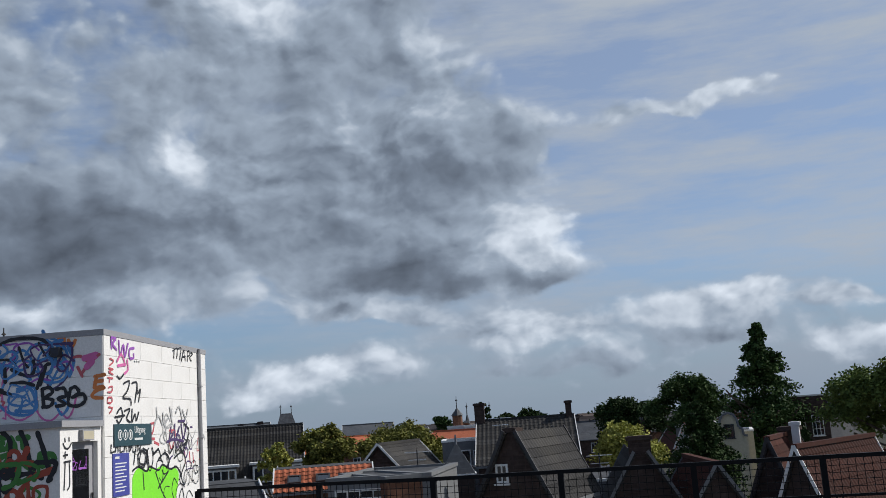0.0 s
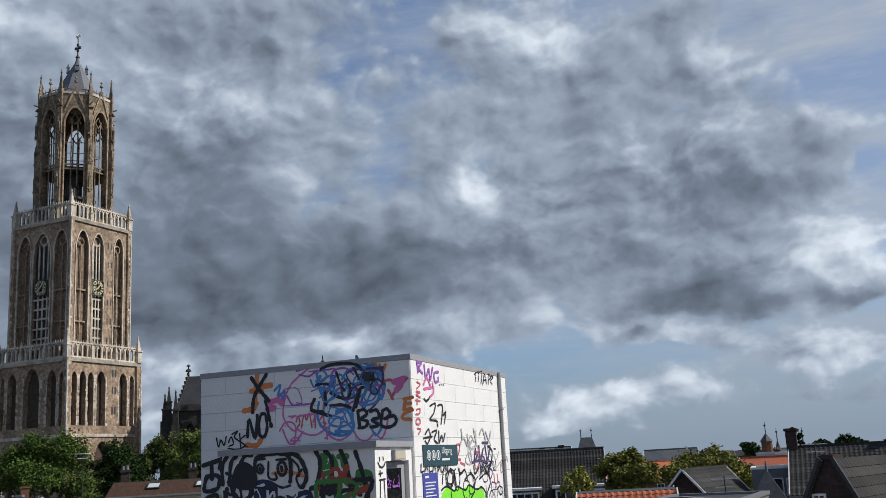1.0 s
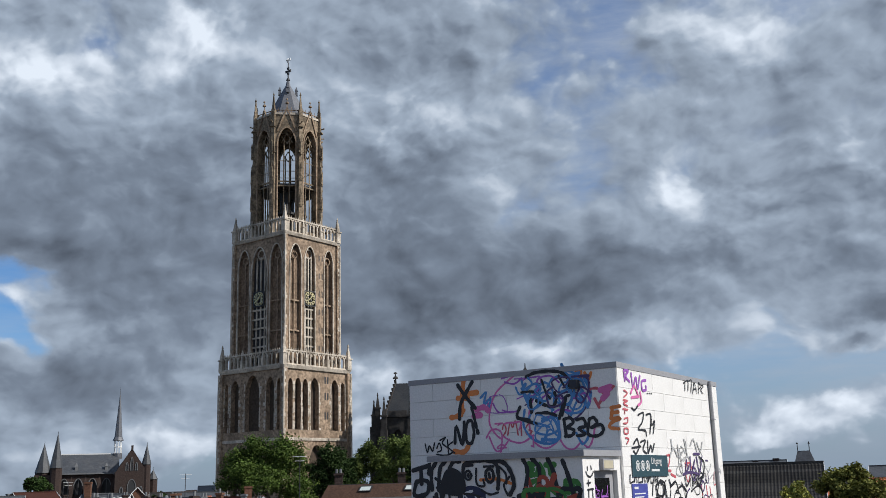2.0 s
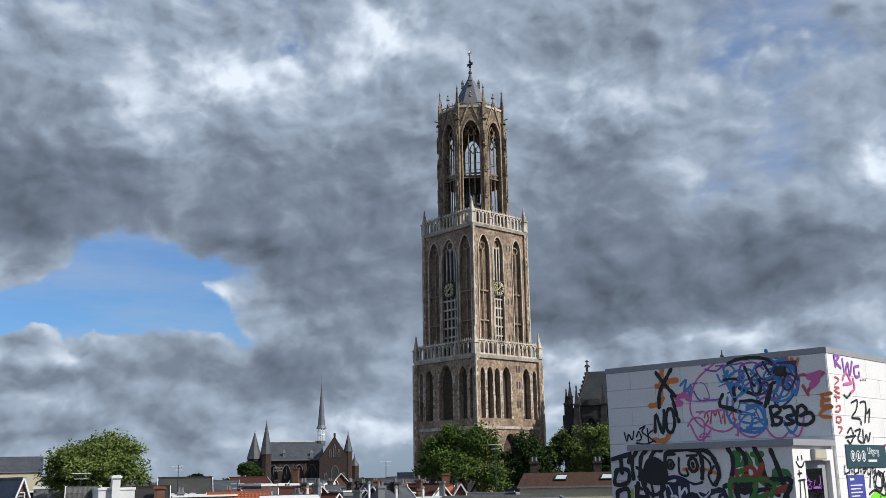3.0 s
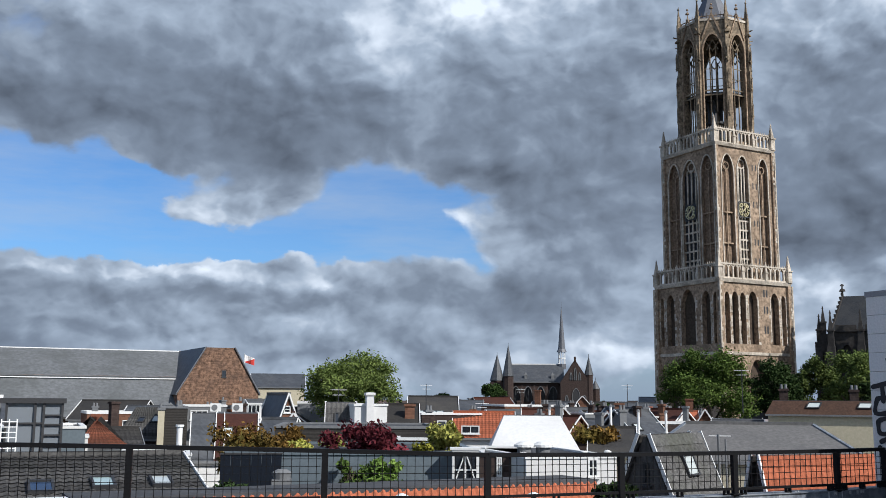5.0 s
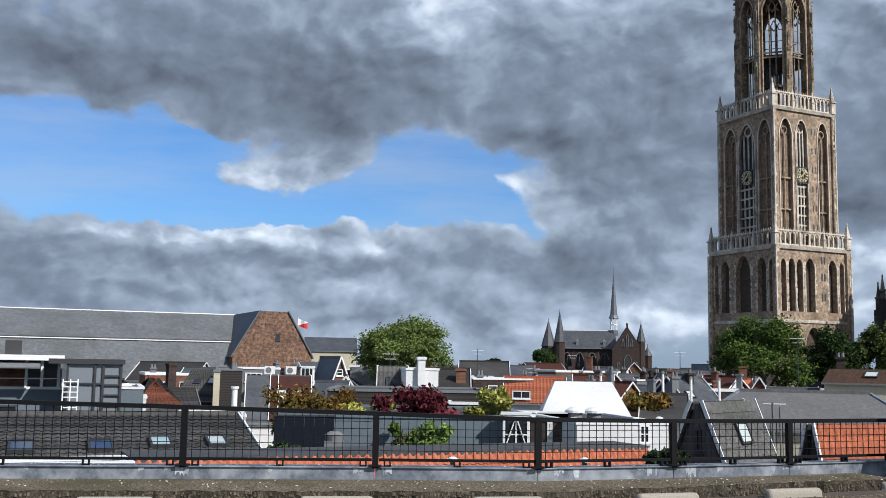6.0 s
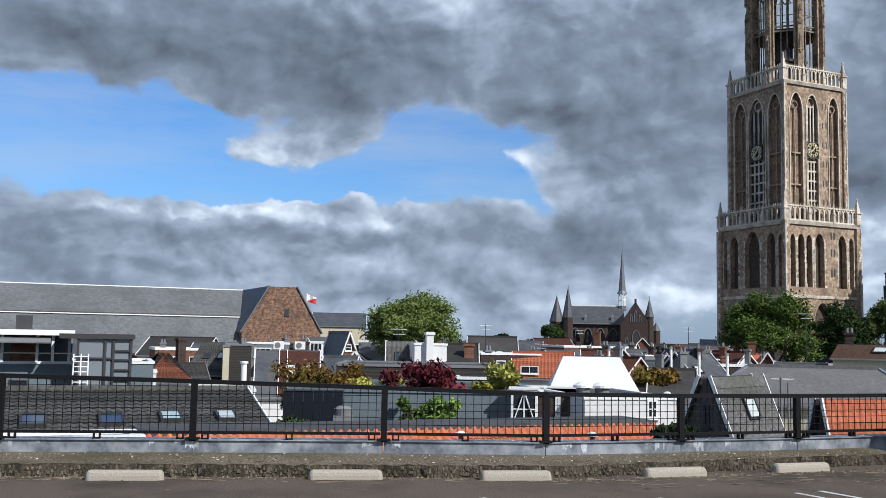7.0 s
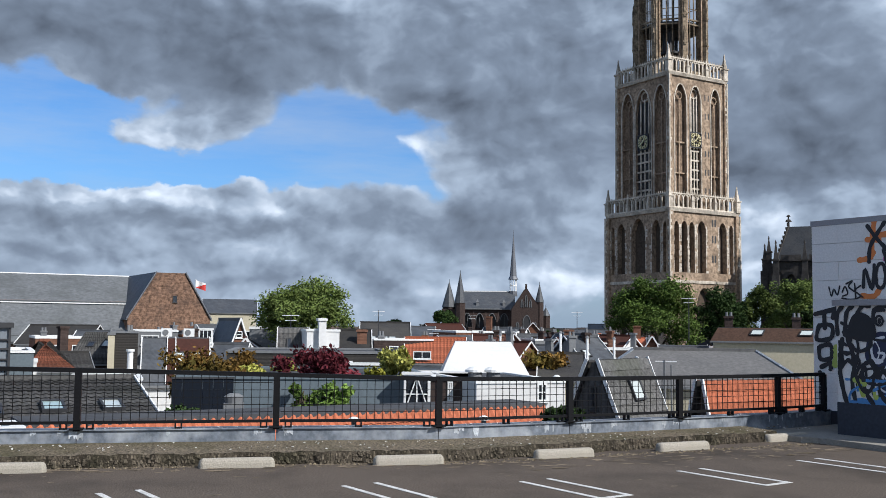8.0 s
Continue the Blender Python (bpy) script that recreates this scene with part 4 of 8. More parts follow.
        pierced(back, fb, side, b3, c3, [(o0, o1, b3 + 1.3, 76.6, 3.4)], 0.02)
        s.v, n = s.v + back.v, len(s.v)
        s.f += [tuple(n + i for i in q) for q in back.f]
        part("lantern_wall", s, LANTERN, t)
        g = Shape()
        mid = side / 2
        g.beam(f(mid - 2.1, 79.0, -0.1), f(mid, 84.6, -0.1), 0.3)
        g.beam(f(mid + 2.1, 79.0, -0.1), f(mid, 84.6, -0.1), 0.3)
        line = [(o0, b3 + 1.3)] + arch_line(o0, o1, 76.6, 3.4) + [(o1, b3 + 1.3)]
        for (ua, za), (ub, zb) in zip(line, line[1:]):
            g.beam(f(ua, za, -0.05), f(ub, zb, -0.05), 0.3)
        c = f(mid, 0, -0.1)
        g.cone(c.x, c.y, 84.4, 86.6, 0.18, 0.06, 4)
        g.cone(c.x, c.y, 85.6, 86.0, 0.42, 0.3, 6)
        g.cone(c.x, c.y, 86.5, 86.8, 0.26, 0.18, 6)
        for i in range(1, 6):
            c = f(side * i / 6, 0, 0.4)
            g.cone(c.x, c.y, c3, c3 + 1.9, 0.16, 0.05, 4)
        a, b = f(0.3, c3 + 1.2, 0.4), f(side - 0.3, c3 + 1.2, 0.4)
        g.beam(a, b, 0.16)
        part("gablet", g, STONE, t)
        tr = Shape()
        for u in (mid - 0.62, mid + 0.62):
            tr.beam(f(u, b3 + 1.3, 0.7), f(u, 77.6, 0.7), 0.2)
        for z in (66.6, 67.6):
            tr.beam(f(o0, z, 0.7), f(o1, z, 0.7), 0.3)
        for z in (70.0, 72.4):
            tr.beam(f(o0, z, 0.75), f(o1, z, 0.75), 0.12)
        tr.beam(f(mid - 1.2, 76.6, 0.7), f(mid, 78.9, 0.7), 0.18)
        tr.beam(f(mid + 1.2, 76.6, 0.7), f(mid, 78.9, 0.7), 0.18)
        tr.beam(f(mid - 1.2, 78.2, 0.7), f(mid, 76.4, 0.7), 0.18)
        tr.beam(f(mid + 1.2, 78.2, 0.7), f(mid, 76.4, 0.7), 0.18)
        part("tracery", tr, LANTERN, t)
        # corner shaft with its pinnacle
        corner = pose(0, 0, 0, 0, 0, 45 * k + 22.5) @ Vector((0, -r3 / math.cos(math.pi / 8), 0))
        b = Shape()
        rr = 0.5
        mm2 = pose(corner.x, corner.y, 0, 0, 0, 45 * k + 22.5)
        b.box(-rr, rr, -0.65, 0.75, b3, 72.0, mm2)
        b.box(-rr * 0.8, rr * 0.8, -0.4, 0.7, 72.0, 84.2, mm2)
        b.box(-rr * 0.5, rr * 0.5, -0.3, 0.3, 84.2, 85.2, mm2)
        b.cone(corner.x, corner.y, 85.2, 88.4, 0.34, 0.06, 4, math.radians(45 * k + 22.5 + 45))
        b.cone(corner.x, corner.y, 87.6, 87.9, 0.24, 0.16, 6)
        b.beam(mm2 @ Vector((0, -0.5, 81.0)), mm2 @ Vector((0, -1.35, 81.2)), 0.2)
        for z in (65.0, 71.0, 77.0):
            b.box(-rr * 0.45, rr * 0.45, -0.85, -0.6, z - 3.5, z - 0.6, mm2)
            b.cone(*(mm2 @ Vector((0, -0.72, 0))).xy, z - 0.6, z + 0.6, 0.3, 0.04, 4)
        for z in (62.0, 68.0, 74.0, 80.0):
            b.box(-rr * 1.15, rr * 1.15, -0.8, 0.4, z, z + 0.3, mm2)
        part("buttress", b, LANTERN, t)
    bell = Shape()
    for x in (-2.6, -0.9, 0.9, 2.6):
        for y in (-2.6, 2.6):
            bell.box(x - 0.25, x + 0.25, y - 0.25, y + 0.25, b3 + 1.2, 66.4)
    for z in (61.0, 66.0):
        bell.box(-3.2, 3.2, -3.2, 3.2, z, z + 0.5)
    part("bell_frame", bell, DARKMETAL, t, "dark timber bell frame inside the lantern")
    part("gallery_floor", Shape().prism(ngon(8, r3 - 0.4, math.pi / 8), 66.5, 67.2), DARKMETAL, t)
    part("crown_parapet", Shape().prism(ngon(8, 7.9, math.pi / 8), c3, c3 + 0.5), PALESTONE, t)
    roof = Shape()
    rings = [(5.4, c3 + 0.5), (4.1, 86.0), (2.3, 89.6), (1.35, 91.4), (0.6, 92.8), (0.25, 94.4)]
    for (r0, za), (r1, zb) in zip(rings, rings[1:]):
        roof.prism(ngon(8, r0, math.pi / 8), za, zb, ngon(8, r1, math.pi / 8))
    rf = part("spire_roof", roof, LEAD, t, "grey lead roof of the lantern")
    dm = Shape()
    for k in range(4):
        a = math.radians(90 * k + 45)
        dm.cone(1.9 * math.cos(a), 1.9 * math.sin(a), 90.4, 91.6, 0.5, 0.35, 4).cone(1.9 * math.cos(a), 1.9 * math.sin(a), 91.6, 92.6, 0.5, 0.05, 4)
    part("dormer", dm, LEAD, rf)
    cr = Shape().cone(0, 0, 94.0, 99.0, 0.16, 0.1, 6).box(-0.9, 0.9, -0.1, 0.1, 96.4, 96.65).cone(0, 0, 94.2, 94.7, 0.5, 0.3, 8)
    for sx, sz in ((-0.6, 96.5), (0.6, 96.5), (0, 97.2), (0, 95.9)):
        cr.box(sx - 0.28, sx + 0.28, -0.12, 0.12, sz - 0.28, sz + 0.28)
    part("cross", cr, DARKMETAL, t, "dark iron cross")
    vane = Shape().cone(-0.1, 0, 98.8, 99.3, 0.2, 0.45, 8).cone(-0.1, 0, 99.3, 99.8, 0.45, 0.12, 8).box(0.2, 0.75, -0.06, 0.06, 99.1, 99.7)
    part("vane", vane, VANE, t, "pale weather vane")
    return t


great_tower(pose(-146.2, 163.1, 0, 0, 0, -4.5))

ground = Shape().prism(ngon(48, 3800), GROUND - 2, GROUND)
single("ground", ground, GRASSY, "street level ground of the old town reaching the horizon", "ground", "structure")

# ---- town: materials ----
TILE_GREY = material("grey_roof_tile", (0.040, 0.0385, 0.038), 0.8, 0.35, 0.5, 9, 0.2, second=(0.072, 0.066, 0.056), stain=0.5, pieces=0.3)
TILE_RUST = material("rust_brown_tile", (0.19, 0.07, 0.042), 0.85, 0.4, 0.6, 7, 0.2, second=(0.10, 0.05, 0.036), stain=0.7, pieces=0.25)
TILE_ORANGE = material("orange_pantile", (0.40, 0.125, 0.066), 0.85, 0.3, 0.6, 9, 0.2, second=(0.27, 0.09, 0.05), stain=0.5, pieces=0.2)
TILE_RED = material("brown_red_tile", (0.068, 0.027, 0.02), 0.85, 0.35, 0.5, 7, 0.2, second=(0.06, 0.033, 0.028), stain=0.6, pieces=0.2)
TILE_PALE = material("mossy_grey_tile", (0.115, 0.112, 0.108), 0.9, 0.5, 0.6, 9, 0.3, second=(0.07, 0.075, 0.055), stain=0.8, pieces=0.3)
TILE_MID = material("worn_grey_tile", (0.078, 0.075, 0.072), 0.88, 0.4, 0.5, 9, 0.25, second=(0.045, 0.046, 0.04), stain=0.7, pieces=0.35)
TILE_BROWN = material("dark_brown_tile", (0.085, 0.05, 0.036), 0.85, 0.35, 0.5, 7, 0.2, second=(0.05, 0.035, 0.028), stain=0.6, pieces=0.2)
SLATE = material("dark_slate", (0.055, 0.06, 0.068), 0.6, 0.35, 0.4, 5, 0.25, second=(0.10, 0.10, 0.10), stain=0.5, brick=(0.5, 0.28, 0.012))
DARKSLATE = material("sooty_slate", (0.036, 0.039, 0.044), 0.85, 0.35, 0.4, 4, 0.3, second=(0.06, 0.06, 0.06), stain=0.5)
NAVE_ROOF = material("weathered_grey_slate", (0.142, 0.148, 0.152), 0.75, 0.3, 0.25, 2.2, 0.2, second=(0.085, 0.09, 0.088), stain=0.8)
BITUMEN = material("bitumen_roof", (0.065, 0.067, 0.072), 0.85, 0.3, 0.4, 6, 0.2, second=(0.13, 0.13, 0.13), stain=0.5)
BRICK = material("red_brown_brick", (0.16, 0.08, 0.052), 0.9, 0.3, 0.25, 3, 0.4, second=(0.15, 0.085, 0.06), stain=0.6, brick=(0.44, 0.16, 0.02))
OLDBRICK = material("old_church_brick", (0.215, 0.13, 0.088), 0.9, 0.7, 0.6, 2.6, 0.6, second=(0.075, 0.052, 0.042), stain=0.85, brick=(0.6, 0.22, 0.03))
DARKBRICK = material("dark_brick", (0.06, 0.043, 0.038), 0.9, 0.35, 0.3, 4, 0.4, second=(0.05, 0.04, 0.036), stain=0.6, brick=(0.44, 0.16, 0.02))
GOTHIC = material("sooty_gothic_stone", (0.065, 0.06, 0.056), 0.95, 0.4, 0.2, 1.5, 0.5, second=(0.03, 0.028, 0.027), stain=0.7)
RENDER_WHITE = material("white_render", (0.66, 0.655, 0.64), 0.85, 0.08, 0.3, 5, 0.1, second=(0.48, 0.47, 0.45), stain=0.5)
RENDER_CREAM = material("cream_render", (0.50, 0.45, 0.33), 0.85, 0.12, 0.3, 5, 0.1, second=(0.38, 0.34, 0.26), stain=0.4)
RENDER_GREY = material("grey_render", (0.17, 0.175, 0.18), 0.85, 0.15, 0.3, 5, 0.1, second=(0.18, 0.18, 0.18), stain=0.4)
BOARD_DARK = material("dark_boarding", (0.050, 0.046, 0.042), 0.75, 0.3, 0.5, 12, 0.3, wave="Z", waves=1.9)
SHEET_GREY = material("grey_roof_sheet", (0.15, 0.145, 0.14), 0.8, 0.25, 0.5, 6, 0.15, second=(0.095, 0.095, 0.095), stain=0.6)
BOARD_GREY = material("weathered_grey_boards", (0.125, 0.12, 0.115), 0.8, 0.35, 0.6, 12, 0.3, second=(0.08, 0.078, 0.075), stain=0.6, wave="X", waves=1.6)
BLUEGREY = material("blue_grey_cladding", (0.115, 0.145, 0.165), 0.6, 0.15, 0.3, 8, 0.1, second=(0.10, 0.125, 0.145), stain=0.4)
WHITEWOOD = material("white_painted_wood", (0.70, 0.70, 0.68), 0.55, 0.06, 1, 15, 0.05)
PANE = glass_material("window_pane", (0.02, 0.024, 0.03))
# pale base colours of these two stand in for bright sky reflections
SKYPANE = glass_material("skylight_pane", (0.34, 0.45, 0.44), 0.1)
PANE_PALE = glass_material("pale_reflecting_pane", (0.52, 0.56, 0.53), 0.2)
BARK = material("bark", (0.10, 0.08, 0.06), 0.95, 0.3, 2, 20, 0.5)


def leafage(name, base, other):
    m = material(name, base, 0.78, 0.3, 0.25, 3, 0.0, second=other, stain=0.7, pieces=0.4)
    b = m.node_tree.nodes["Principled BSDF"]
    b.inputs["Transmission Weight"].default_value = 0.0
    b.inputs["Subsurface Weight"].default_value = 0.0
    return m


LEAF = leafage("summer_leaves", (0.14, 0.215, 0.045), (0.05, 0.09, 0.022))
LEAF_MID = leafage("late_summer_leaves", (0.12, 0.16, 0.042), (0.05, 0.075, 0.022))
LEAF_DARK = leafage("dark_leaves", (0.036, 0.062, 0.018), (0.013, 0.026, 0.010))
LEAF_OLIVE = leafage("yellowing_leaves", (0.29, 0.285, 0.07), (0.16, 0.185, 0.05))
LEAF_RED = leafage("red_maple_leaves", (0.16, 0.03, 0.04), (0.08, 0.02, 0.025))
LEAF_RUST = leafage("rusty_leaves", (0.15, 0.085, 0.022), (0.07, 0.085, 0.02))
LEAF_LIME = leafage("lime_leaves", (0.28, 0.27, 0.04), (0.13, 0.17, 0.03))

# ---- town: builders ----


def spot(bearing, away, turn=0.0):
    """A frame at a bearing (degrees left of +y) and distance from the deck: x to the right, y farther off."""
    a = radians(bearing)
    return pose(-away * math.sin(a), away * math.cos(a), 0, 0, 0, bearing + turn)


def lerp(a, b, t):
    return a + (b - a) * t


def tiled(s, el, er, rr, rl, tile=0.26, course=0.34, wave_h=0.035, step=0.025):
    """Pantiles over a slope: eave left, eave right, ridge right, ridge left."""
    el, er, rr, rl = (Vector(p) for p in (el, er, rr, rl))
    n = (er - el).cross(rl - el).normalized()
    cols = max(1, round(max((er - el).length, (rr - rl).length) / tile))
    rows = max(1, round(((rl - el).length + (rr - er).length) / 2 / course))
    prof = [(0.0, 0.0), (0.3, 0.15), (0.62, 1.0), (0.86, 0.75)]
    us = [((c + u) / cols, h) for c in range(cols) for u, h in prof] + [(1.0, 0.0)]
    k = len(us)
    for r in range(rows):
        base = len(s.v)
        for v, lift in ((r / rows, step), (min((r + 1.08) / rows, 1.0), 0.0)):
            a, b = lerp(el, rl, v), lerp(er, rr, v)
            s.v += [tuple(lerp(a, b, u) + n * (h * wave_h + lift)) for u, h in us]
        s.f += [(base + i, base + i + 1, base + k + i + 1, base + k + i) for i in range(k - 1)]
    return s


def slab(s, a, b, c, d, t):
    """A flat slope with thickness t below it; corners anticlockwise from above."""
    a, b, c, d = (Vector(p) for p in (a, b, c, d))
    n = (b - a).cross(d - a).normalized() * -t
    return s.solid([a + n, b + n, c + n, d + n], [a, b, c, d])


def window(parent, m, w, h, bars=(1, 1), frame=WHITEWOOD, pane=PANE, thick=0.07):
    """A framed window on a face; m: its lower left corner, x along, -y out."""
    ring = lambda y: [m @ Vector(p) for q in (0, thick) for p in ((q, y, q), (w - q, y, q), (w - q, y, h - q), (q, y, h - q))]
    s = Shape()
    s.v = [tuple(p) for y in (-0.05, 0.03) for p in ring(y)]
    for i in range(4):
        j = (i + 1) % 4
        s.f += [(i, j, 4 + j, 4 + i), (8 + j, 8 + i, 12 + i, 12 + j), (j, i, 8 + i, 8 + j), (4 + i, 4 + j, 12 + j, 12 + i)]
    f = part("window", s, frame, parent)
    for i in range(1, bars[0]):
        u = w * i / bars[0]
        part("glazing_bar", Shape().box(u - thick * 0.35, u + thick * 0.35, -0.045, 0.03, thick, h - thick, m), frame, f)
    for i in range(1, bars[1]):
        z = h * i / bars[1]
        part("glazing_bar", Shape().box(thick, w - thick, -0.04, 0.03, z - thick * 0.3, z + thick * 0.3, m), frame, f)
    part("pane", Shape().box(thick * 0.5, w - thick * 0.5, -0.015, 0.0, thick * 0.5, h - thick * 0.5, m), pane, f)
    part("sill", Shape().box(-0.06, w + 0.06, -0.1, 0.0, -0.07, -0.005, m), frame, f)


def chimney(parent, x, y, z0, z1, w=0.7, d=0.5, mat=None, pots=0):
    s = Shape().box(x - w / 2, x + w / 2, y - d / 2, y + d / 2, z0, z1).box(x - w / 2 - 0.07, x + w / 2 + 0.07, y - d / 2 - 0.07, y + d / 2 + 0.07, z1 - 0.16, z1 - 0.02)
    c = part("chimney", s, mat or BRICK, parent)
    for i in range(pots):
        px = x + (i - (pots - 1) / 2) * w / max(pots, 1)
        part("pot", Shape().cone(px, y, z1 - 0.02, z1 + 0.32, 0.12, 0.09, 8), RENDER_GREY, c)


def skylight(parent, a, b, c, d, u, v, w, h, pane=SKYPANE):
    """A roof window at the part (u, v) of a slope."""
    a, b, c, d = (Vector(p) for p in (a, b, c, d))
    right, up = (b - a).normalized(), (d - a).normalized()
    n = right.cross(up).normalized()
    o = lerp(lerp(a, b, u), lerp(d, c, u), v)
    m = Matrix((( *right, ), (*up, ), (*n, ))).transposed().to_4x4()
    m = Matrix.Translation(o) @ m
    f = part("skylight", Shape().box(0, w, 0, 0.07, 0, 0.13, m).box(0, w, h - 0.07, h, 0, 0.13, m).box(0, 0.07, 0.07, h - 0.07, 0, 0.13, m).box(w - 0.07, w, 0.07, h - 0.07, 0, 0.13, m), DARKMETAL, parent)
    part("pane", Shape().box(0.07, w - 0.07, 0.07, h - 0.07, 0.02, 0.10, m), pane, f)


def house(bearing, away, w, depth, eave, ridge, turn=0.0, form="side", wall=BRICK, roof=TILE_GREY, label="", near=False, verge=WHITEWOOD,
          chims=(), wins=(), lights=(), flat_top=0.0, group="town houses", hip=0.0, bottom=GROUND, name="house"):
    """A house: walls, roof, verges and gutters. form: side (the slope faces the deck), front (the gable does), hip or flat."""
    h = thing(name, spot(bearing, away, turn), label, "house", group)
    x0, x1, y0, y1 = -w / 2, w / 2, 0.0, depth
    o = 0.18
    if form == "flat":
        part("wall", Shape().box(x0, x1, y0, y1, bottom, eave), wall, h)
        rim = Shape().box(x0 - 0.05, x1 + 0.05, y0 - 0.05, y0 + 0.2, eave, ridge).box(x0 - 0.05, x1 + 0.05, y1 - 0.2, y1 + 0.05, eave, ridge)
        rim.box(x0 - 0.05, x0 + 0.2, y0 + 0.2, y1 - 0.2, eave, ridge).box(x1 - 0.2, x1 + 0.05, y0 + 0.2, y1 - 0.2, eave, ridge)
        part("roof_edge", rim, verge, h)
        part("roof", Shape().box(x0 + 0.2, x1 - 0.2, y0 + 0.2, y1 - 0.2, eave - 0.1, eave + 0.04), roof, h)
        slopes = [((x0, y0, eave), (x1, y0, eave), (x1, y1, eave), (x0, y1, eave))]
    else:
        mid, k = depth / 2, flat_top / 2
        if form == "front":
            part("wall", Shape().solid([(x0, y0, bottom), (x1, y0, bottom), (x1, y0, eave), (k, y0, ridge), (-k - 0.01, y0, ridge), (x0, y0, eave)],
                                       [(x0, y1, bottom), (x1, y1, bottom), (x1, y1, eave), (k, y1, ridge), (-k - 0.01, y1, ridge), (x0, y1, eave)]), wall, h)
            slopes = [((x1 + o, y0 - o, eave - 0.12), (x1 + o, y1 + o, eave - 0.12), (k, y1 + o, ridge + 0.06), (k, y0 - o, ridge + 0.06)),
                      ((x0 - o, y1 + o, eave - 0.12), (x0 - o, y0 - o, eave - 0.12), (-k, y0 - o, ridge + 0.06), (-k, y1 + o, ridge + 0.06))]
            ridge_a, ridge_b = (0, y0 - o, ridge + 0.08), (0, y1 + o, ridge + 0.08)
        else:
            hx = hip
            part("wall", Shape().box(x0, x1, y0, y1, bottom, eave - 0.16), wall, h)
            slopes = [((x0 - o, y0 - o, eave - 0.1), (x1 + o, y0 - o, eave - 0.1), (x1 + o - hx, mid - k, ridge), (x0 - o + hx, mid - k, ridge)),
                      ((x1 + o, y1 + o, eave - 0.1), (x0 - o, y1 + o, eave - 0.1), (x0 - o + hx, mid + k, ridge), (x1 + o - hx, mid + k, ridge))]
            if hx:
                slopes += [((x1 + o, y0 - o, eave - 0.1), (x1 + o, y1 + o, eave - 0.1), (x1 + o - hx, mid + k, ridge), (x1 + o - hx, mid - k, ridge)),
                           ((x0 - o, y1 + o, eave - 0.1), (x0 - o, y0 - o, eave - 0.1), (x0 - o + hx, mid - k, ridge), (x0 - o + hx, mid + k, ridge))]
            else:
                part("gable", Shape().solid([(x0, y0, eave - 0.16), (x0, mid - k, ridge - 0.24), (x0, mid + k + 0.01, ridge - 0.24), (x0, y1, eave - 0.16)], [(x1, y0, eave - 0.16), (x1, mid - k, ridge - 0.24), (x1, mid + k + 0.01, ridge - 0.24), (x1, y1, eave - 0.16)]), wall, h)
            ridge_a, ridge_b = (x0 - o + hx, mid, ridge + 0.03), (x1 + o - hx, mid, ridge + 0.03)
            if k:
                part("flat_roof", Shape().box(x0 - o + hx, x1 + o - hx, mid - k, mid + k, ridge - 0.1, ridge + 0.03), BITUMEN, h)
        for a, b, c, d in slopes:
            deck_ = slab(Shape(), a, b, c, d, 0.1)
            if near:
                part("roof_deck", deck_, BOARD_DARK, h)
                tiled(sh := Shape(), a, b, c, d)
                tagged(part("roof_tiles", sh, roof, h), kind="stuff")
            else:
                part("roof", deck_, roof, h)
        if not k:
            part("ridge_cap", Shape().beam(ridge_a, ridge_b, 0.24, 0.16), roof, h)
        for a, b, c, d in slopes[:2]:
            if verge is not None and not hip:
                for p, q in ((a, d), (b, c)):
                    part("verge", Shape().beam(Vector(p) + Vector((0, 0, 0.05)), Vector(q) + Vector((0, 0, 0.05)), 0.05, 0.11), verge, h)
            part("gutter", Shape().beam(Vector(a) + Vector((0, 0, -0.06)), Vector(b) + Vector((0, 0, -0.06)), 0.14, 0.12), RENDER_GREY, h)
    for x, y, z0, z1, *more in chims:
        chimney(h, x, y, z0, z1, *more)
    for x, z, ww, hh, *more in wins:
        window(h, pose(x, y0, z), ww, hh, *more)
    for i, u, v, ww, hh, *more in lights:
        skylight(h, *slopes[i], u, v, ww, hh, *more)
    if roof in (BITUMEN, SHEET_GREY) and hip:
        for p, q in ((slopes[0][3], slopes[0][2]), (slopes[0][0], slopes[0][3]), (slopes[0][1], slopes[0][2])):
            part("ridge_flashing", Shape().beam(p, q, 0.16, 0.1), ZINC, h, "pale zinc ridge strip")
    return h


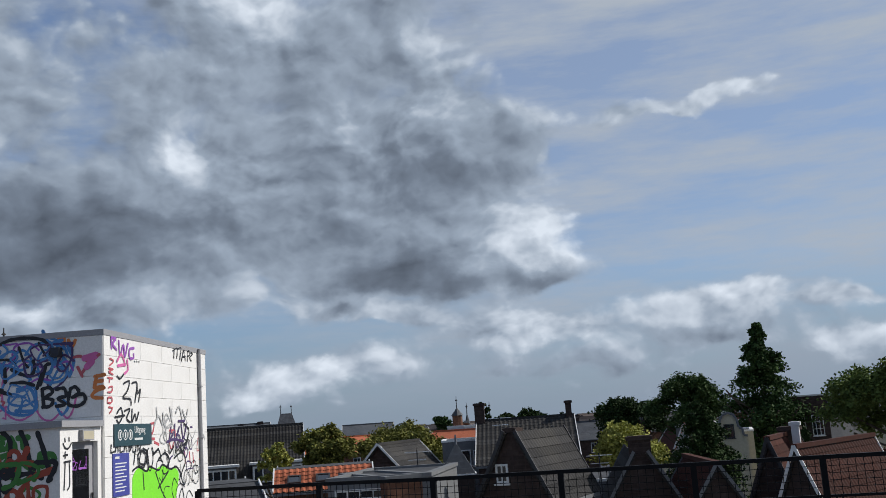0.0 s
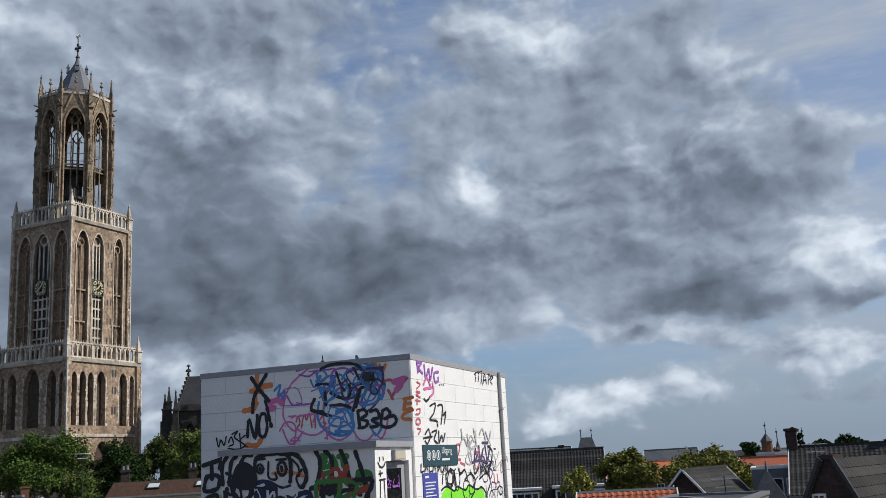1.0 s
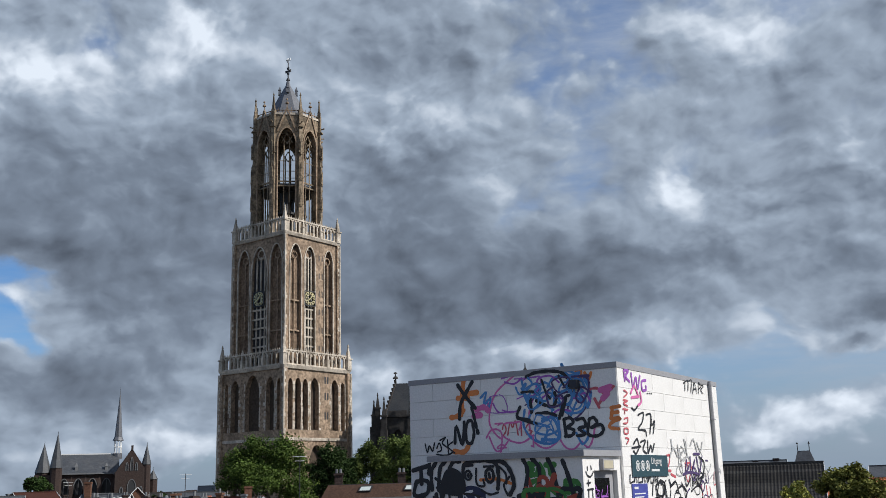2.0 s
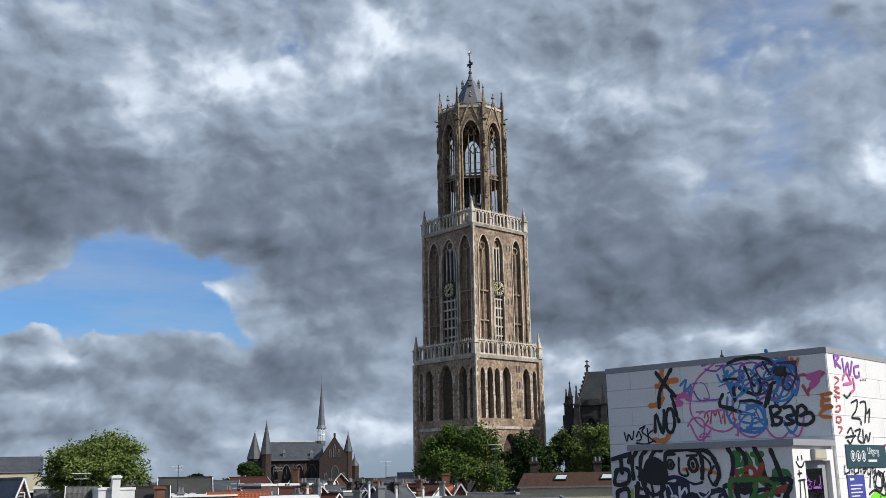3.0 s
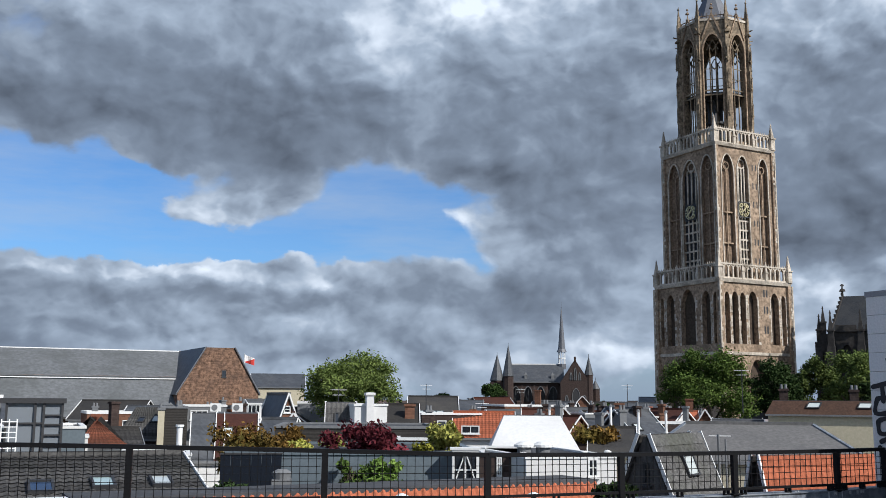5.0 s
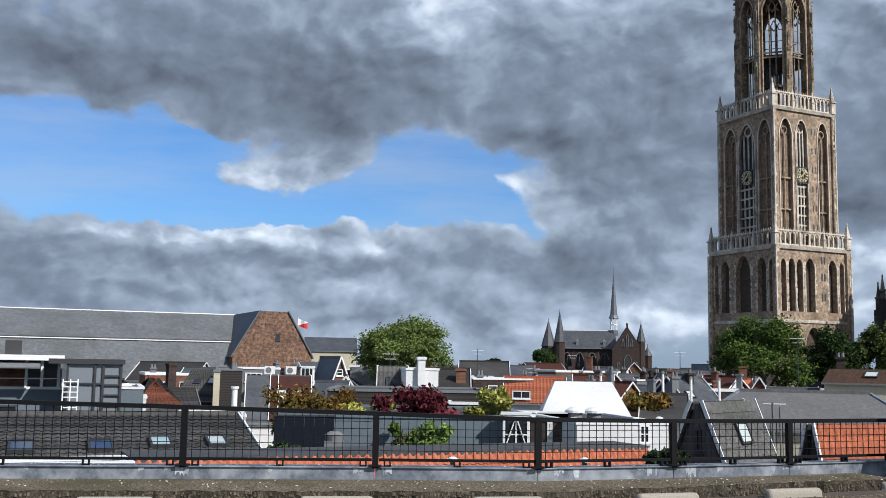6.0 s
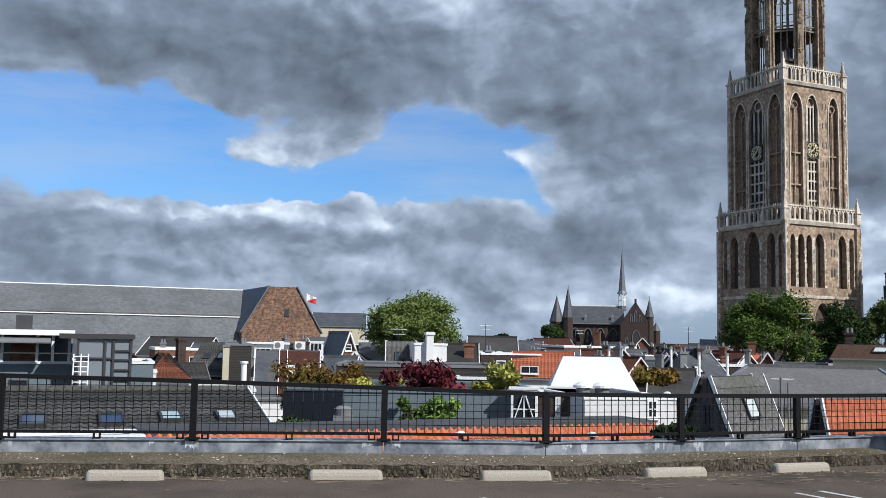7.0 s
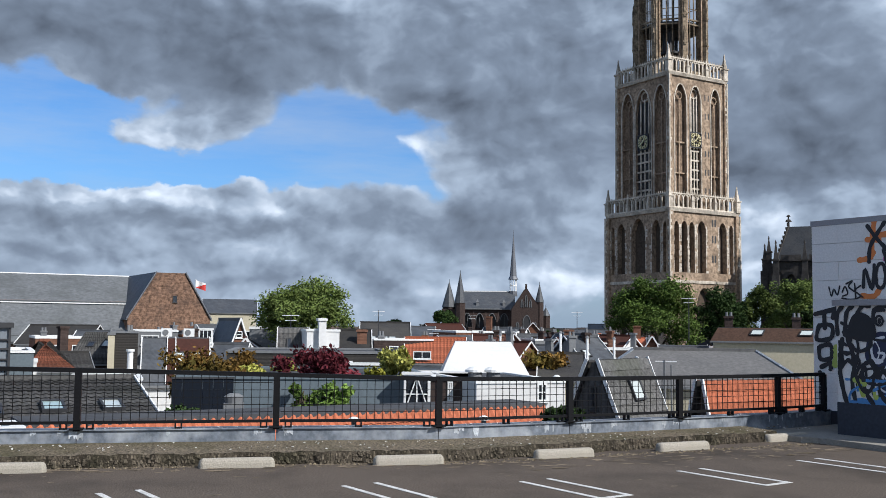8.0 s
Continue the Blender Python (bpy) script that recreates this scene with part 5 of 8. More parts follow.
def tree(x, y, base, top, rx, leaf, label, n=2600, size=0.42, ry=None, crown_low=None, seed=1, conifer=False):
    """A tapered trunk with limbs and an uneven crown of many small leaves."""
    rnd = random.Random(seed)
    t = thing("tree", pose(x, y, base), label, "tree", "trees")
    height = top - base
    low = (crown_low - base) if crown_low is not None else height * 0.3
    ry = ry or rx
    trunk = Shape()
    trunk.cone(0, 0, 0, low + (height - low) * 0.5, max(0.18, rx * 0.07), max(0.08, rx * 0.03), 9)
    mid, half = (low + height) / 2, (height - low) / 2
    for i in range(9):
        a = rnd.uniform(0, 6.28)
        z = low * rnd.uniform(0.8, 1.0) + half * rnd.uniform(0, 0.6)
        trunk.beam((0, 0, z), (rx * 0.65 * math.cos(a), ry * 0.65 * math.sin(a), z + half * rnd.uniform(0.3, 0.8)), max(0.07, rx * 0.025))
    part("trunk", trunk, BARK, t)
    crown = Shape()
    clumps = []
    n = int(n * 5.2)
    size *= 0.48
    count = max(40, n // 60)
    for i in range(count):
        if conifer:
            # drooping boughs of uneven length, leafy along their outer part
            k = i // 6
            bough = random.Random(seed * 1000 + k)
            v = bough.random() ** 1.15
            reach = (1 - v) ** 0.8 * bough.uniform(0.68, 1.15)
            a = bough.uniform(0, 6.28)
            out = (0.10 + 0.90 * (i % 6) / 5) * reach
            clumps.append((rx * out * math.cos(a), ry * out * math.sin(a), low + (height - low) * v - rx * 0.28 * out * out, rx * 0.19 * (1.2 - v * 0.85)))
        else:
            # clumps gather on a few large lobes, with dark gaps between
            lobe = random.Random(seed * 777 + i % 17)
            la, lc = lobe.uniform(0, 6.28), lobe.uniform(-0.7, 1.0)
            lq, lr = math.sqrt(max(0, 1 - lc * lc)), lobe.uniform(0.42, 0.72)
            a, c = rnd.uniform(0, 6.28), rnd.uniform(-0.5, 1)
            q, r = math.sqrt(max(0, 1 - c * c)), rnd.uniform(0.16, 0.36) * lobe.uniform(0.8, 1.2)
            clumps.append((rx * (lr * lq * math.cos(la) + r * q * math.cos(a)), ry * (lr * lq * math.sin(la) + r * q * math.sin(a)), mid + half * (lr * lc + r * c * 0.8), rx * rnd.uniform(0.09, 0.18)))
    for i in range(n):
        cx, cy, cz, cr = clumps[i % count]
        d = Vector((rnd.gauss(0, 1), rnd.gauss(0, 1), rnd.gauss(0, 0.75)))
        d = d.normalized() * cr * rnd.uniform(0.3, 1.15)
        p = Vector((cx, cy, cz)) + d
        u = Vector((rnd.gauss(0, 1), rnd.gauss(0, 1), rnd.gauss(0, 0.6))).normalized() * size * rnd.uniform(0.5, 1.1)
        w = u.cross(Vector((rnd.gauss(0, 1), rnd.gauss(0, 1), rnd.gauss(0, 1)))).normalized() * size * rnd.uniform(0.3, 0.6)
        crown.poly(p - u, p + w - u * 0.1 + d * 0.04, p + u, p - w + u * 0.1)
    tagged(part("crown", crown, leaf, t), kind="stuff")
    return t

# ---- town: houses and trees ----
# roofs behind the railing
house(79.8, 27.0, 8.7, 9.0, -0.81, 0.11, 3, "side", BRICK, TILE_MID, "brick house with broad dark grey tiled roof and roof windows", near=True, lights=[(0, 0.675, 0.28, 0.62, 0.9), (0, 0.845, 0.28, 0.58, 0.9, PANE_PALE), (0, 0.285, 0.22, 0.66, 1.0, PANE), (0, 0.50, 0.22, 0.66, 1.0, PANE)])
house(62.7, 33.0, 8.2, 7.0, -0.00, 0.12, 0, "flat", BLUEGREY, BITUMEN, "roof terrace house clad in blue grey panels", verge=BLUEGREY)
house(50.4, 40.0, 3.8, 8.0, -0.46, -0.34, 22, "flat", RENDER_WHITE, BITUMEN, "white rendered house with a flat bitumen roof", wins=[(0.67, -1.18, 0.43, 0.72, (2, 2))])
house(54.3, 41.0, 1.9, 6.0, -0.46, -0.34, 0, "flat", DARKBRICK, BITUMEN, "dark brick house with a flat roof", wins=[(-0.23, -1.28, 0.23, 0.80, (2, 3)), (0.41, -1.26, 0.23, 0.80, (2, 3))])
house(46.3, 31.0, 1.6, 3.3, -1.11, 0.73, -27, "front", BOARD_GREY, TILE_PALE, "grey boarded gabled house with white verges", near=True, flat_top=0.35, wins=[(-0.11, -0.70, 0.20, 0.70, (1, 1), DARKMETAL)], lights=[(0, 0.40, 0.36, 0.8, 0.7, PANE_PALE)])
house(40.3, 29.0, 0.8, 7.5, -1.04, 0.29, -52, "front", BOARD_DARK, TILE_ORANGE, "dark gabled house with a roof of orange pantiles", near=True, flat_top=0.3)
house(40.6, 47.0, 10.0, 9.0, -0.75, 0.72, 2, "side", RENDER_CREAM, SHEET_GREY, "long house with a grey sheet roof and hipped end", hip=2.2, verge=None)
house(36.5, 75.0, 8.4, 8.0, 1.02, 1.87, 0, "side", RENDER_CREAM, TILE_BROWN, "cream house under a brown mansard roof", flat_top=6.4, hip=0.5, verge=None, lights=[(0, 0.3, 0.4, 0.9, 0.6, PANE_PALE), (0, 0.7, 0.4, 0.9, 0.6, PANE_PALE)], chims=[(-3.2, 3, 1.2, 2.75, 0.6, 0.5, DARKBRICK, 2), (1.6, 3, 1.2, 2.7, 0.6, 0.5, DARKBRICK, 2)])
house(52.4, 55.0, 5.0, 8.0, -1.27, 0.89, 3, "side", RENDER_WHITE, RENDER_WHITE, "house with a bright white hipped roof", hip=1.05, flat_top=1.0, verge=None)
house(55.3, 70.0, 4.2, 8.0, -0.77, 0.87, 0, "side", RENDER_WHITE, TILE_ORANGE, "white house under an orange tiled roof", near=True, wins=[(-1.57, -0.56, 1.26, 0.55, (2, 1))])
house(61.75, 58.0, 1.9, 7.0, 1.38, 1.50, 10, "flat", RENDER_WHITE, BITUMEN, "white rendered roof storey with a tall white chimney", chims=[(-0.1, -0.1, -2, 2.15, 0.42, 0.5, RENDER_WHITE, 0), (-0.62, -0.2, -1.6, 0.1, 0.2, 0.2, DARKMETAL, 1)])
house(63.45, 59.0, 1.5, 7.0, -0.6, 1.55, 0, "side", RENDER_GREY, TILE_MID, "house with a dark tiled mansard beside a white roof storey", near=True, flat_top=5.0, verge=RENDER_WHITE, lights=[(0, 0.3, 0.45, 0.3, 0.7, PANE)])
house(60.0, 60.0, 1.9, 8.0, -0.49, 1.44, 0, "side", RENDER_GREY, TILE_GREY, "house with a grey tiled roof and white verge", chims=[(0.5, 2.5, -0.5, 1.5, 0.6, 0.5)])
house(58.2, 82.0, 4.0, 9.0, -0.00, 1.99, 0, "side", RENDER_WHITE, TILE_GREY, "house with a grey roof and pale roof windows", lights=[(0, 0.15, 0.2, 0.8, 1.1, PANE_PALE), (0, 0.42, 0.2, 0.7, 1.1, PANE_PALE), (0, 0.55, 0.2, 0.7, 1.1, PANE_PALE)])
house(62.6, 46.0, 7.3, 6.0, 0.46, 0.58, 0, "flat", BOARD_DARK, BITUMEN, "roof storey clad in dark horizontal boards", verge=RENDER_GREY)
house(58.7, 44.0, 2.6, 5.0, 0.02, 0.14, 0, "flat", TILE_RED, BITUMEN, "low roof storey of brick red")
house(79.2, 50.0, 3.5, 6.0, 0.32, 0.44, 0, "flat", BLUEGREY, BITUMEN, "grey clad penthouse terrace")
house(83.8, 49.0, 4.6, 7.0, 0.31, 0.43, 0, "flat", BLUEGREY, BITUMEN, "grey clad penthouse wall", wins=[(-0.59, -0.73, 0.80, 0.33, (1, 1), DARKMETAL)])
house(76.3, 57.0, 2.3, 6.0, -0.71, 0.72, 8, "side", RENDER_WHITE, TILE_RUST, "small house with a hipped rust-orange tile roof", near=True, hip=1.6, verge=None)
house(77.7, 55.0, 1.3, 5.0, -0.31, -0.19, 0, "flat", RENDER_WHITE, BITUMEN, "low white rendered extension")
house(74.4, 70.0, 2.6, 8.0, -0.89, 1.06, -6, "side", DARKBRICK, TILE_MID, "house with a dark tiled mansard and small dormer window", near=True, flat_top=2.5, hip=0.9, verge=RENDER_GREY, lights=[(0, 0.75, 0.5, 0.7, 0.8, PANE_PALE), (0, 0.3, 0.5, 0.5, 0.6, PANE)])
house(75.2, 58.0, 2.2, 5.0, -1.32, 0.03, 10, "side", BRICK, TILE_GREY, "low house with dark grey pantiles beside an orange hip", near=True, verge=RENDER_GREY)
house(72.6, 66.0, 1.6, 6.0, 1.09, 1.21, 0, "flat", BOARD_DARK, BITUMEN, "dark boarded box dormer with a flat roof", verge=RENDER_GREY)
house(73.3, 65.6, 0.4, 1.0, 0.98, 1.10, 0, "flat", RENDER_CREAM, BITUMEN, "narrow cream dormer cheek", verge=RENDER_GREY)
house(71.0, 72.0, 3.0, 6.0, 1.15, 1.27, 0, "flat", RENDER_GREY, BITUMEN, "flat-roofed cream coloured extension", wins=[(-0.95, 0.26, 1.19, 0.64, (3, 1))])
house(70.8, 57.0, 1.5, 7.0, -1.55, 0.86, 0, "side", RENDER_WHITE, SLATE, "house with a steep slate roof", flat_top=2.5)
house(69.2, 57.0, 2.0, 7.0, -1.53, 0.89, 0, "side", RENDER_WHITE, TILE_RED, "house with a steep red tiled roof and pale roof windows", flat_top=2.5, lights=[(0, 0.12, 0.45, 0.7, 0.8, PANE_PALE), (0, 0.5, 0.45, 0.7, 0.8, PANE_PALE)])
house(73.5, 52.0, 3.4, 5.0, -1.10, -0.98, 0, "flat", RENDER_WHITE, BITUMEN, "white rendered back building")
house(68.3, 75.0, 1.1, 4.0, 1.27, 1.39, 0, "flat", RENDER_WHITE, BITUMEN, "white glazed roof access", wins=[(-0.46, 0.34, 0.92, 0.97, (3, 1))])
house(66.8, 85.0, 3.3, 8.0, -0.29, 1.60, 20, "side", BRICK, SLATE, "house with a dark slate roof")
house(66.4, 80.0, 1.8, 7.0, -0.83, 2.09, 14, "front", BRICK, SLATE, "narrow brick gabled house with a white window", wins=[(-0.36, 0.64, 0.54, 0.54, (1, 2))])
house(66.1, 68.0, 1.9, 6.0, -0.92, 0.71, 0, "front", RENDER_WHITE, TILE_RED, "small house with a red roof and white gable")
house(67.4, 60.0, 1.9, 7.0, -1.36, 0.52, -10, "side", RENDER_WHITE, SLATE, "house with a dark slate roof and white dormer")
house(48.7, 75.0, 3.8, 8.0, -0.91, 0.33, 0, "side", DARKBRICK, SLATE, "row house with a dark roof", chims=[(1.4, 3, 0, 1.6)])
house(48.1, 58.0, 2.5, 7.0, -1.16, 0.18, 0, "side", RENDER_CREAM, TILE_GREY, "house with grey tiles behind a terrace")
house(46.0, 85.0, 3.8, 8.0, -0.84, 0.24, 0, "side", RENDER_WHITE, SLATE, "white house under a slate roof")
house(45.1, 95.0, 5.7, 8.0, -0.24, 0.80, 0, "side", BRICK, TILE_ORANGE, "house with an orange tile roof", chims=[(2.2, 4, 0, 2.0)])
house(43.0, 92.0, 1.3, 8.0, -0.19, 0.95, 0, "front", BRICK, TILE_RED, "house with a white verged gable")
house(41.3, 80.0, 3.6, 8.0, -0.29, 0.36, 0, "side", RENDER_GREY, BITUMEN, "house with a low grey roof", flat_top=5)
house(56.3, 150.0, 5.1, 9.0, -0.16, 1.60, 0, "side", BRICK, SLATE, "distant house with a slate roof")
house(54.2, 165.0, 6.5, 9.0, -0.52, 2.07, 25, "side", RENDER_WHITE, TILE_RED, "distant white house with a red roof")
house(51.8, 120.0, 5.3, 9.0, -0.58, 1.55, -15, "side", DARKBRICK, SLATE, "house with a slate roof below the church", chims=[(-2, 4, 0, 3.0)])
house(49.7, 140.0, 5.7, 9.0, -0.87, 2.23, 0, "front", BRICK, TILE_RED, "brick house with a tall red roof")
house(46.9, 170.0, 11.3, 9.0, -0.52, 1.33, 0, "side", RENDER_GREY, SLATE, "distant row with slate roofs")
house(46.0, 230.0, 4.3, 9.0, 1.49, 2.51, 0, "side", RENDER_GREY, SLATE, "far house under slate roofs")
house(48.4, 150.0, 3.4, 8.0, -0.16, 1.48, 0, "side", RENDER_WHITE, TILE_GREY, "distant white rendered small house")
house(67.0, 165.0, 8.6, 12.0, 3.54, 5.73, 0, "side", RENDER_CREAM, SLATE, "long cream building with a slate roof beyond the church", flat_top=4)
house(82.2, 20.5, 3.3, 1.3, -0.31, -0.19, 4, "flat", RENDER_GREY, BITUMEN, "low flat roof with a pale metal edge")
# towards the other side
house(16.2, 80.0, 10.2, 9.0, -1.9, 2.57, -4, "side", RENDER_WHITE, TILE_GREY, "terrace with a dark tiled roof and white dormers", near=True)
house(11.3, 42.0, 3.8, 6.0, -0.40, 0.36, 0, "side", BRICK, TILE_ORANGE, "house with an orange pantile roof and dark roof windows", near=True, flat_top=3.0, lights=[(0, 0.14, 0.3, 0.55, 0.6, PANE), (0, 0.42, 0.3, 0.6, 0.6, PANE)])
house(8.2, 56.0, 2.8, 7.0, -0.70, 0.85, -20, "front", DARKBRICK, TILE_GREY, "narrow gabled house with grey tiles", near=True)
house(8.2, 31.0, 3.2, 6.0, 0.31, 0.43, -12, "flat", RENDER_GREY, BITUMEN, "flat-roofed house with a pale roof edge and brick flank", verge=RENDER_GREY, wins=[(-1.38, -0.50, 1.58, 0.56, (4, 2))])
house(6.5, 30.6, 1.4, 5.0, 0.29, 0.41, 20, "flat", BRICK, BITUMEN, "brick flank with a pale roof edge", verge=RENDER_GREY)
house(3.5, 62.0, 2.4, 6.0, 0.65, 0.77, 0, "flat", RENDER_GREY, BITUMEN, "grey rendered house with a flat roof", wins=[(-0.10, -0.78, 0.62, 0.91, (1, 1)), (0.66, -0.83, 0.55, 0.91, (1, 1))])
house(5.9, 90.0, 4.8, 8.0, -0.38, 1.69, 0, "side", BRICK, TILE_ORANGE, "house with a hipped orange tile roof", hip=2.5, verge=None, near=True)
house(-0.2, 58.0, 5.7, 9.0, -0.64, 1.79, 0, "side", DARKBRICK, TILE_GREY, "house with a broad roof of old grey pantiles", near=True, verge=RENDER_WHITE, chims=[(-2.8, 4.5, 0.5, 2.9, 0.6, 0.7, DARKBRICK, 0), (2.7, 4.5, 0.5, 2.7, 0.35, 0.5, DARKBRICK, 0)])
house(0.6, 34.0, 2.5, 4.6, -0.88, 1.35, -22, "front", DARKBRICK, TILE_GREY, "dark brick gabled house with a white framed window", near=True, flat_top=0.4, verge=DARKMETAL, chims=[(-0.05, 0.3, -1, 1.55, 0.36, 0.5, DARKBRICK, 0)], wins=[(-0.64, -0.26, 0.45, 0.63, (2, 1))])
house(-6.5, 38.0, 2.4, 8.0, -1.47, 0.24, 3, "front", DARKBRICK, TILE_GREY, "dark gabled house with a chimney on its gable and pale verges", verge=RENDER_GREY, flat_top=0.5, near=True, chims=[(0, 0.4, -1, 0.9, 0.8, 0.7, DARKBRICK, 0)])
house(-10.5, 36.0, 1.8, 7.0, -1.71, -0.21, 10, "front", DARKBRICK, TILE_RED, "dark house with a red tiled roof", verge=RENDER_GREY, near=True)
house(-14.7, 37.0, 1.5, 7.0, -1.91, 0.16, -24, "front", DARKBRICK, TILE_RED, "gabled house with red tiles and pale verges", near=True)
house(-13.3, 40.0, 1.7, 7.0, -2.18, 0.38, -10, "front", DARKBRICK, TILE_RED, "tall dark red brick house with a peaked roof", verge=DARKMETAL, near=True)
house(-19.4, 42.0, 3.9, 8.0, -2.23, -0.57, 0, "side", DARKBRICK, TILE_RED, "house with a red tiled roof", near=True, chims=[(-3.8, 2, -2, 0.75, 0.8, 0.7, DARKBRICK, 0), (-3.5, 1.2, -2, 0.95, 0.3, 0.3, RENDER_WHITE, 0)])
house(-11.5, 74.0, 2.7, 7.0, -0.20, -0.08, 0, "flat", RENDER_CREAM, BITUMEN, "cream house front with a curved gable", wins=[(-0.88, -0.96, 0.61, 0.86, (1, 1))])
house(-15.3, 88.0, 3.6, 10.0, 1.95, 2.07, 0, "flat", DARKBRICK, BITUMEN, "modern dark building with white window bays", wins=[(-0.74, -1.30, 0.70, 1.69, (3, 3)), (0.43, -1.28, 0.91, 1.68, (3, 3))])
house(-4.1, 46.0, 1.5, 7.0, -1.20, -1.08, 0, "flat", RENDER_GREY, BITUMEN, "grey back building with small roof vents")
house(16.4, 34.0, 2.0, 6.0, -0.28, 0.31, 8, "side", RENDER_GREY, BITUMEN, "low house with a grey sheet roof", flat_top=3)
house(8.8, 140.0, 7.0, 9.0, 0.43, 2.37, 0, "side", DARKBRICK, SLATE, "long slate roof behind the trees")
house(16.1, 120.0, 7.7, 9.0, 2.68, 3.25, 0, "side", DARKBRICK, SLATE, "far row with a dark ridge and chimneys", chims=[(0.5, 4, 1, 3.3, 0.5, 0.5, DARKBRICK, 0), (2.8, 4, 1, 3.5, 0.6, 0.6, DARKBRICK, 0)])
house(-8.9, 90.0, 2.1, 8.0, -2.13, 0.26, 0, "front", RENDER_WHITE, TILE_ORANGE, "white gabled house among trees")
# trees
tree(-89.0, 45.6, GROUND, 6.5, 5.6, LEAF_MID, "large round-crowned green tree among the roofs", crown_low=-1.68, n=5200, size=0.36, seed=2)
tree(-91.7, 99.2, GROUND, 9.9, 6.7, LEAF, "large green plane tree below the tower", crown_low=-4.6, n=5600, size=0.45, seed=3)
tree(-88.6, 108.4, GROUND, 8.6, 4.2, LEAF_DARK, "dark green tree below the tower", crown_low=-2.6, n=2600, size=0.45, seed=4)
tree(-90.2, 119.8, GROUND, 8.54, 4.6, LEAF_MID, "green tree beside the great church", crown_low=-2.6, n=3200, size=0.45, seed=5)
tree(-80.4, 114.6, GROUND, 9.2, 4.8, LEAF_MID, "green tree in front of the great church", crown_low=-0.90, n=3200, size=0.45, seed=6)
tree(-68.5, 98.5, GROUND, 4.62, 1.37, LEAF_DARK, "dark red-brown shrubby tree", crown_low=-0.82, n=1200, size=0.4, seed=16)
tree(-188.0, 132.5, GROUND, 5.61, 3.28, LEAF_DARK, "dark tree beside the distant church", crown_low=0.56, n=1500, size=0.6, seed=7)
tree(-219.8, 138.9, GROUND, 3.38, 3.86, LEAF_DARK, "dark crown of a distant tree", crown_low=-0.29, n=1200, size=0.7, seed=8)
tree(-104.9, 92.8, GROUND, 1.89, 1.60, LEAF_DARK, "dark tree between the roofs", crown_low=-1.58, n=1200, size=0.45, seed=9)
tree(-12.7, 64.8, GROUND, 2.26, 2.22, LEAF_OLIVE, "yellow-green tree between the houses", crown_low=-1.33, n=3200, size=0.3, seed=10)
tree(-8.3, 69.5, GROUND, 2.39, 3.39, LEAF_OLIVE, "broad yellow-green tree between the houses", crown_low=-1.90, n=4600, size=0.3, seed=11)
tree(-12.6, 50.4, GROUND, 1.64, 0.96, LEAF_OLIVE, "slender yellowing tree beside white dormers", crown_low=-1.29, n=1200, size=0.22, seed=12)
tree(6.4, 63.7, GROUND, 1.49, 2.65, LEAF_OLIVE, "yellow-green tree behind a gable", crown_low=-3.49, n=4200, size=0.28, seed=13)
tree(16.5, 103.7, GROUND, 5.3, 4.6, LEAF_DARK, "tall dark green broadleaf tree", crown_low=-2.76, n=4200, size=0.42, seed=14)
tree(13.3, 124.3, GROUND, 4.3, 5.2, LEAF_DARK, "dark green tree behind olive trees", crown_low=-3.26, n=3200, size=0.5, seed=15)
tree(19.8, 83.7, GROUND, 8.0, 4.6, LEAF_DARK, "tall dark conifer with a pointed crown", crown_low=-2.28, n=5200, size=0.42, seed=17, conifer=True)
tree(10.5, 61.1, GROUND, 2.2, 2.8, LEAF_DARK, "dark bushy conifer between the roofs", crown_low=-2.57, n=3600, size=0.3, seed=18, conifer=True)
tree(24.6, 67.7, GROUND, 4.8, 4.9, LEAF_MID, "broad green tree with dense crown", crown_low=-2.79, n=6000, size=0.34, seed=19)
tree(15.4, 58.0, GROUND, 0.70, 1.20, LEAF_DARK, "dark green shrubby tree", crown_low=-2.70, n=1500, size=0.3, seed=20)
tree(2.1, 240.0, GROUND, 4.33, 3.42, LEAF_DARK, "far dark crown of a tree", crown_low=-1.22, n=1300, size=0.6, seed=21)
tree(-4.4, 240.0, GROUND, 3.45, 3.08, LEAF_DARK, "far dark tree above the roofs", crown_low=-0.79, n=1200, size=0.6, seed=22)
tree(-16.3, 199.3, GROUND, 3.49, 2.28, LEAF_DARK, "far dark tree above the roofs", crown_low=-0.04, n=1000, size=0.6, seed=23)
tree(-7.0, 179.9, GROUND, 4.90, 1.54, LEAF_DARK, "tall dark tree behind roofs", crown_low=0.12, n=1000, size=0.45, seed=24)

# ---- churches ----


